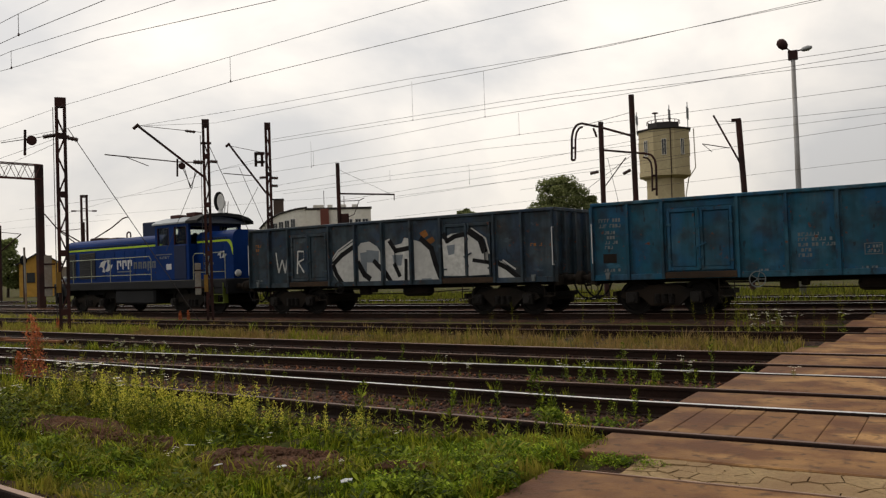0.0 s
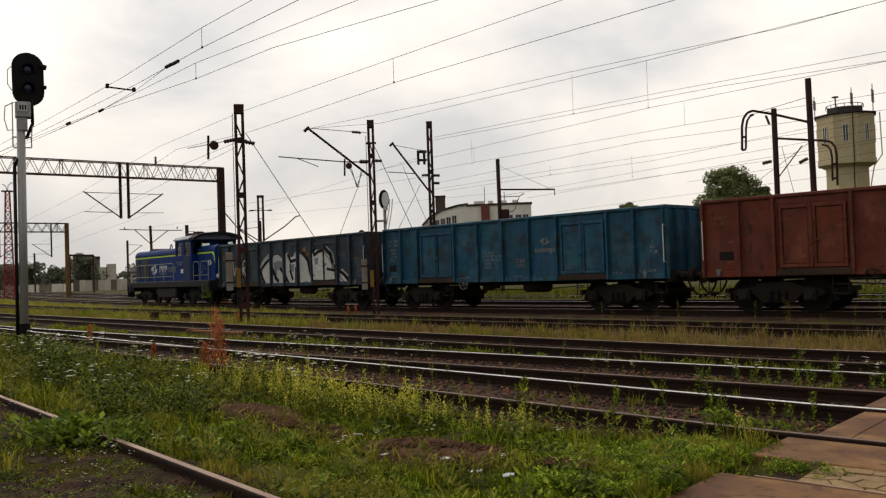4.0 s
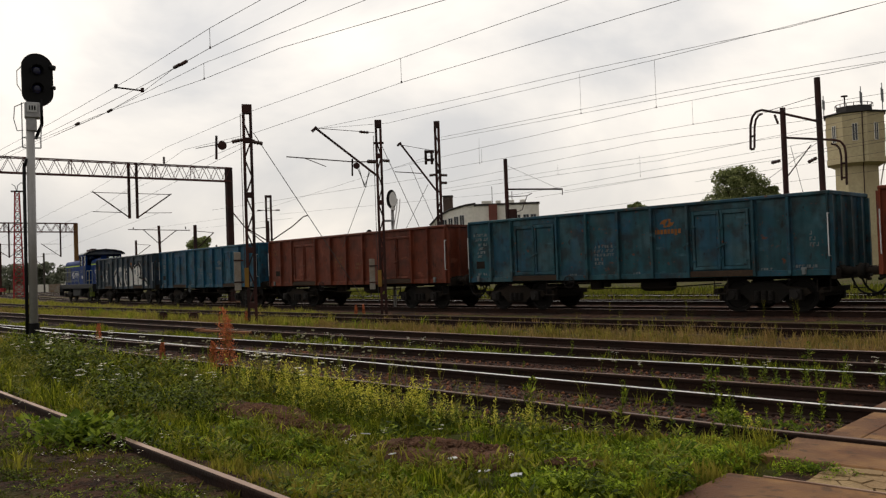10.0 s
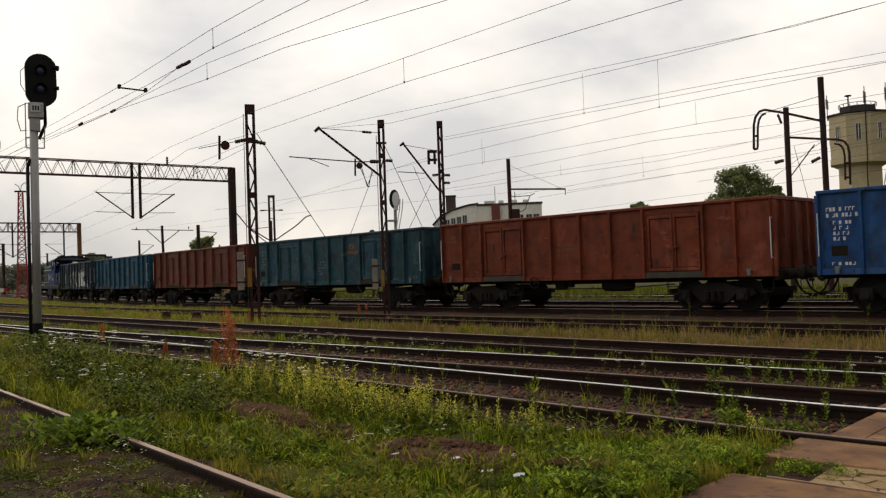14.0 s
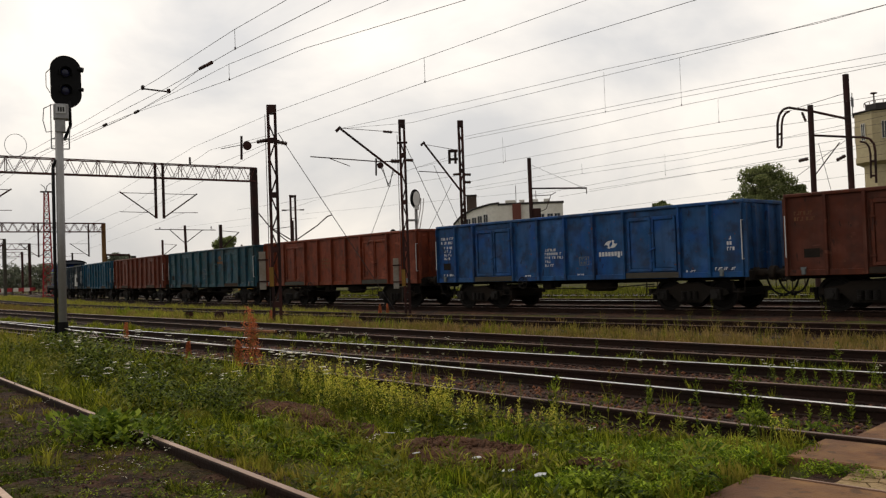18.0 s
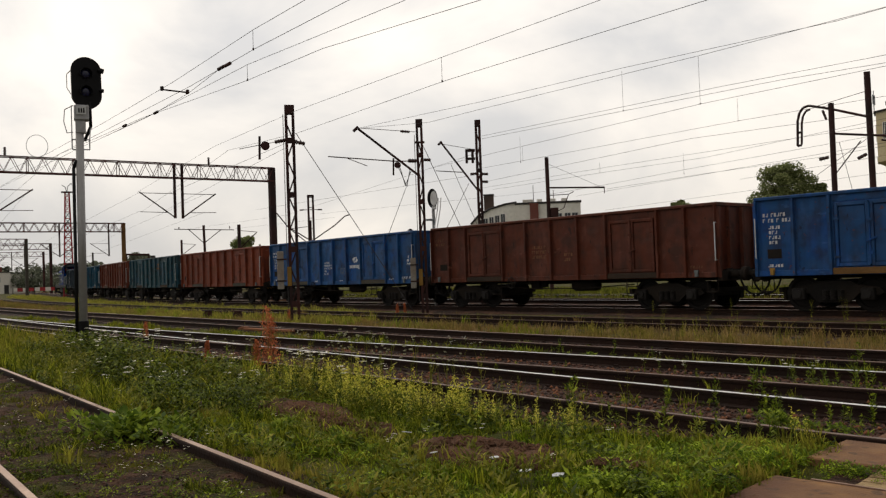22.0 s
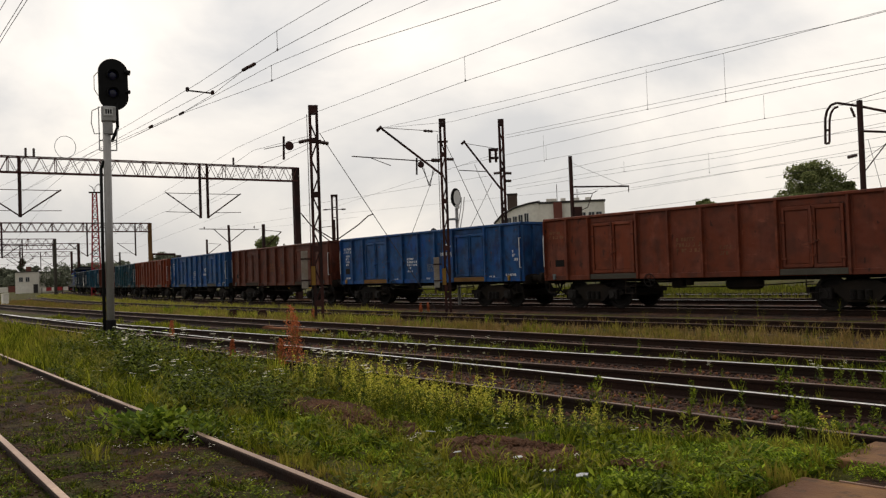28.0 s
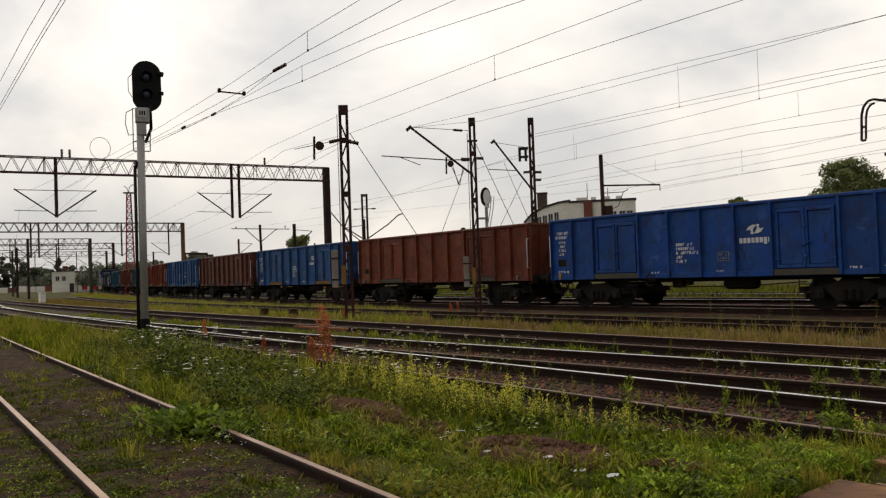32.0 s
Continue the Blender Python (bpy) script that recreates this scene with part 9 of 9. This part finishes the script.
# pale litter on the mounds
for px, py in ((-5.25, 4.95), (-4.65, 5.05), (-4.2, 4.9), (-6.2, 5.5), (-3.85, 4.85)):
    o = thing("paper_scrap", "pale scrap of litter lying in the grass", "litter", pose(px, py, relief(px, py) + 0.10, 8, -6, px * 80), "scraps of litter")
    part("scrap", Shape().prism([(-0.045, -0.02), (0.03, -0.03), (0.05, 0.012), (0.0, 0.035), (-0.04, 0.02)], 0, 0.006, "z"), WHITE, o)
for px, py in ((-31.3, 17.2), (-29.0, 17.2)):
    o = thing("cable_marker", "low dark cable marker stub beside the siding", "marker", pose(px, py, -0.22, 0, 0, 30), "cable markers")
    part("stub", Shape().box(-0.17, 0.17, -0.12, 0.12, 0, 0.38, 0.06), STEEL_DARK, o)
    part("lid", Shape().box(-0.20, 0.20, -0.14, 0.14, 0.38, 0.42, 0.012), STEEL_DARK, o)
o = thing("fallen_plank", "rusty orange plank lying between the tracks", "plank", pose(-20.45, 12.98, -0.01, 0, 0, -1))
part("board", Shape().box(-1.35, 1.35, -0.09, 0.09, -0.04, 0.02, 0.008), PLANK, o)
part("end_cleat", Shape().box(-1.2, -1.05, -0.12, 0.12, 0.02, 0.05, 0.005), PLANK, o)
# ---------------------------------------------------------------- the train moves
def run(t):
    """Length of track, from the plan's origin, to the first wagon pitch at t seconds."""
    return -37.10 - 3.9726 * t + 0.00266 * t * t


ARC_X = np.arange(0.0, -230.0, -0.25)
ARC_Y = np.array([train_y(x) for x in ARC_X])
ARC_S = -np.concatenate([[0.0], np.cumsum(np.hypot(np.diff(ARC_X), np.diff(ARC_Y)))])


def on_track(s):
    x = s if s >= 0 else float(np.interp(s, ARC_S[::-1], ARC_X[::-1]))
    slope = (train_y(x + 3) - train_y(x - 3)) / 6
    return pose(x, train_y(x), 0, 0, 0, math.degrees(math.atan(slope)))


def motions():
    seconds = [k * 1.0 for k in range(33)]
    for n, w in enumerate(WAGONS, 1):
        walk(w, [(t, on_track(run(t) + 14.045 * n + BODY_L / 2)) for t in seconds])
    walk(LOCO, [(t, on_track(run(t) + 14.045 - 7.72)) for t in seconds])
    sixths = [k / 6 for k in range(193)]
    for vehicle in (LOCO, *WAGONS):
        for ob in vehicle.children:
            if ob.name.startswith("wheelset"):
                at, r = ob.location.copy(), ob["radius"]
                walk(ob, [(t, pose(*at, 0, math.degrees((run(t) - run(0)) / r), 0)) for t in sixths])


motions()
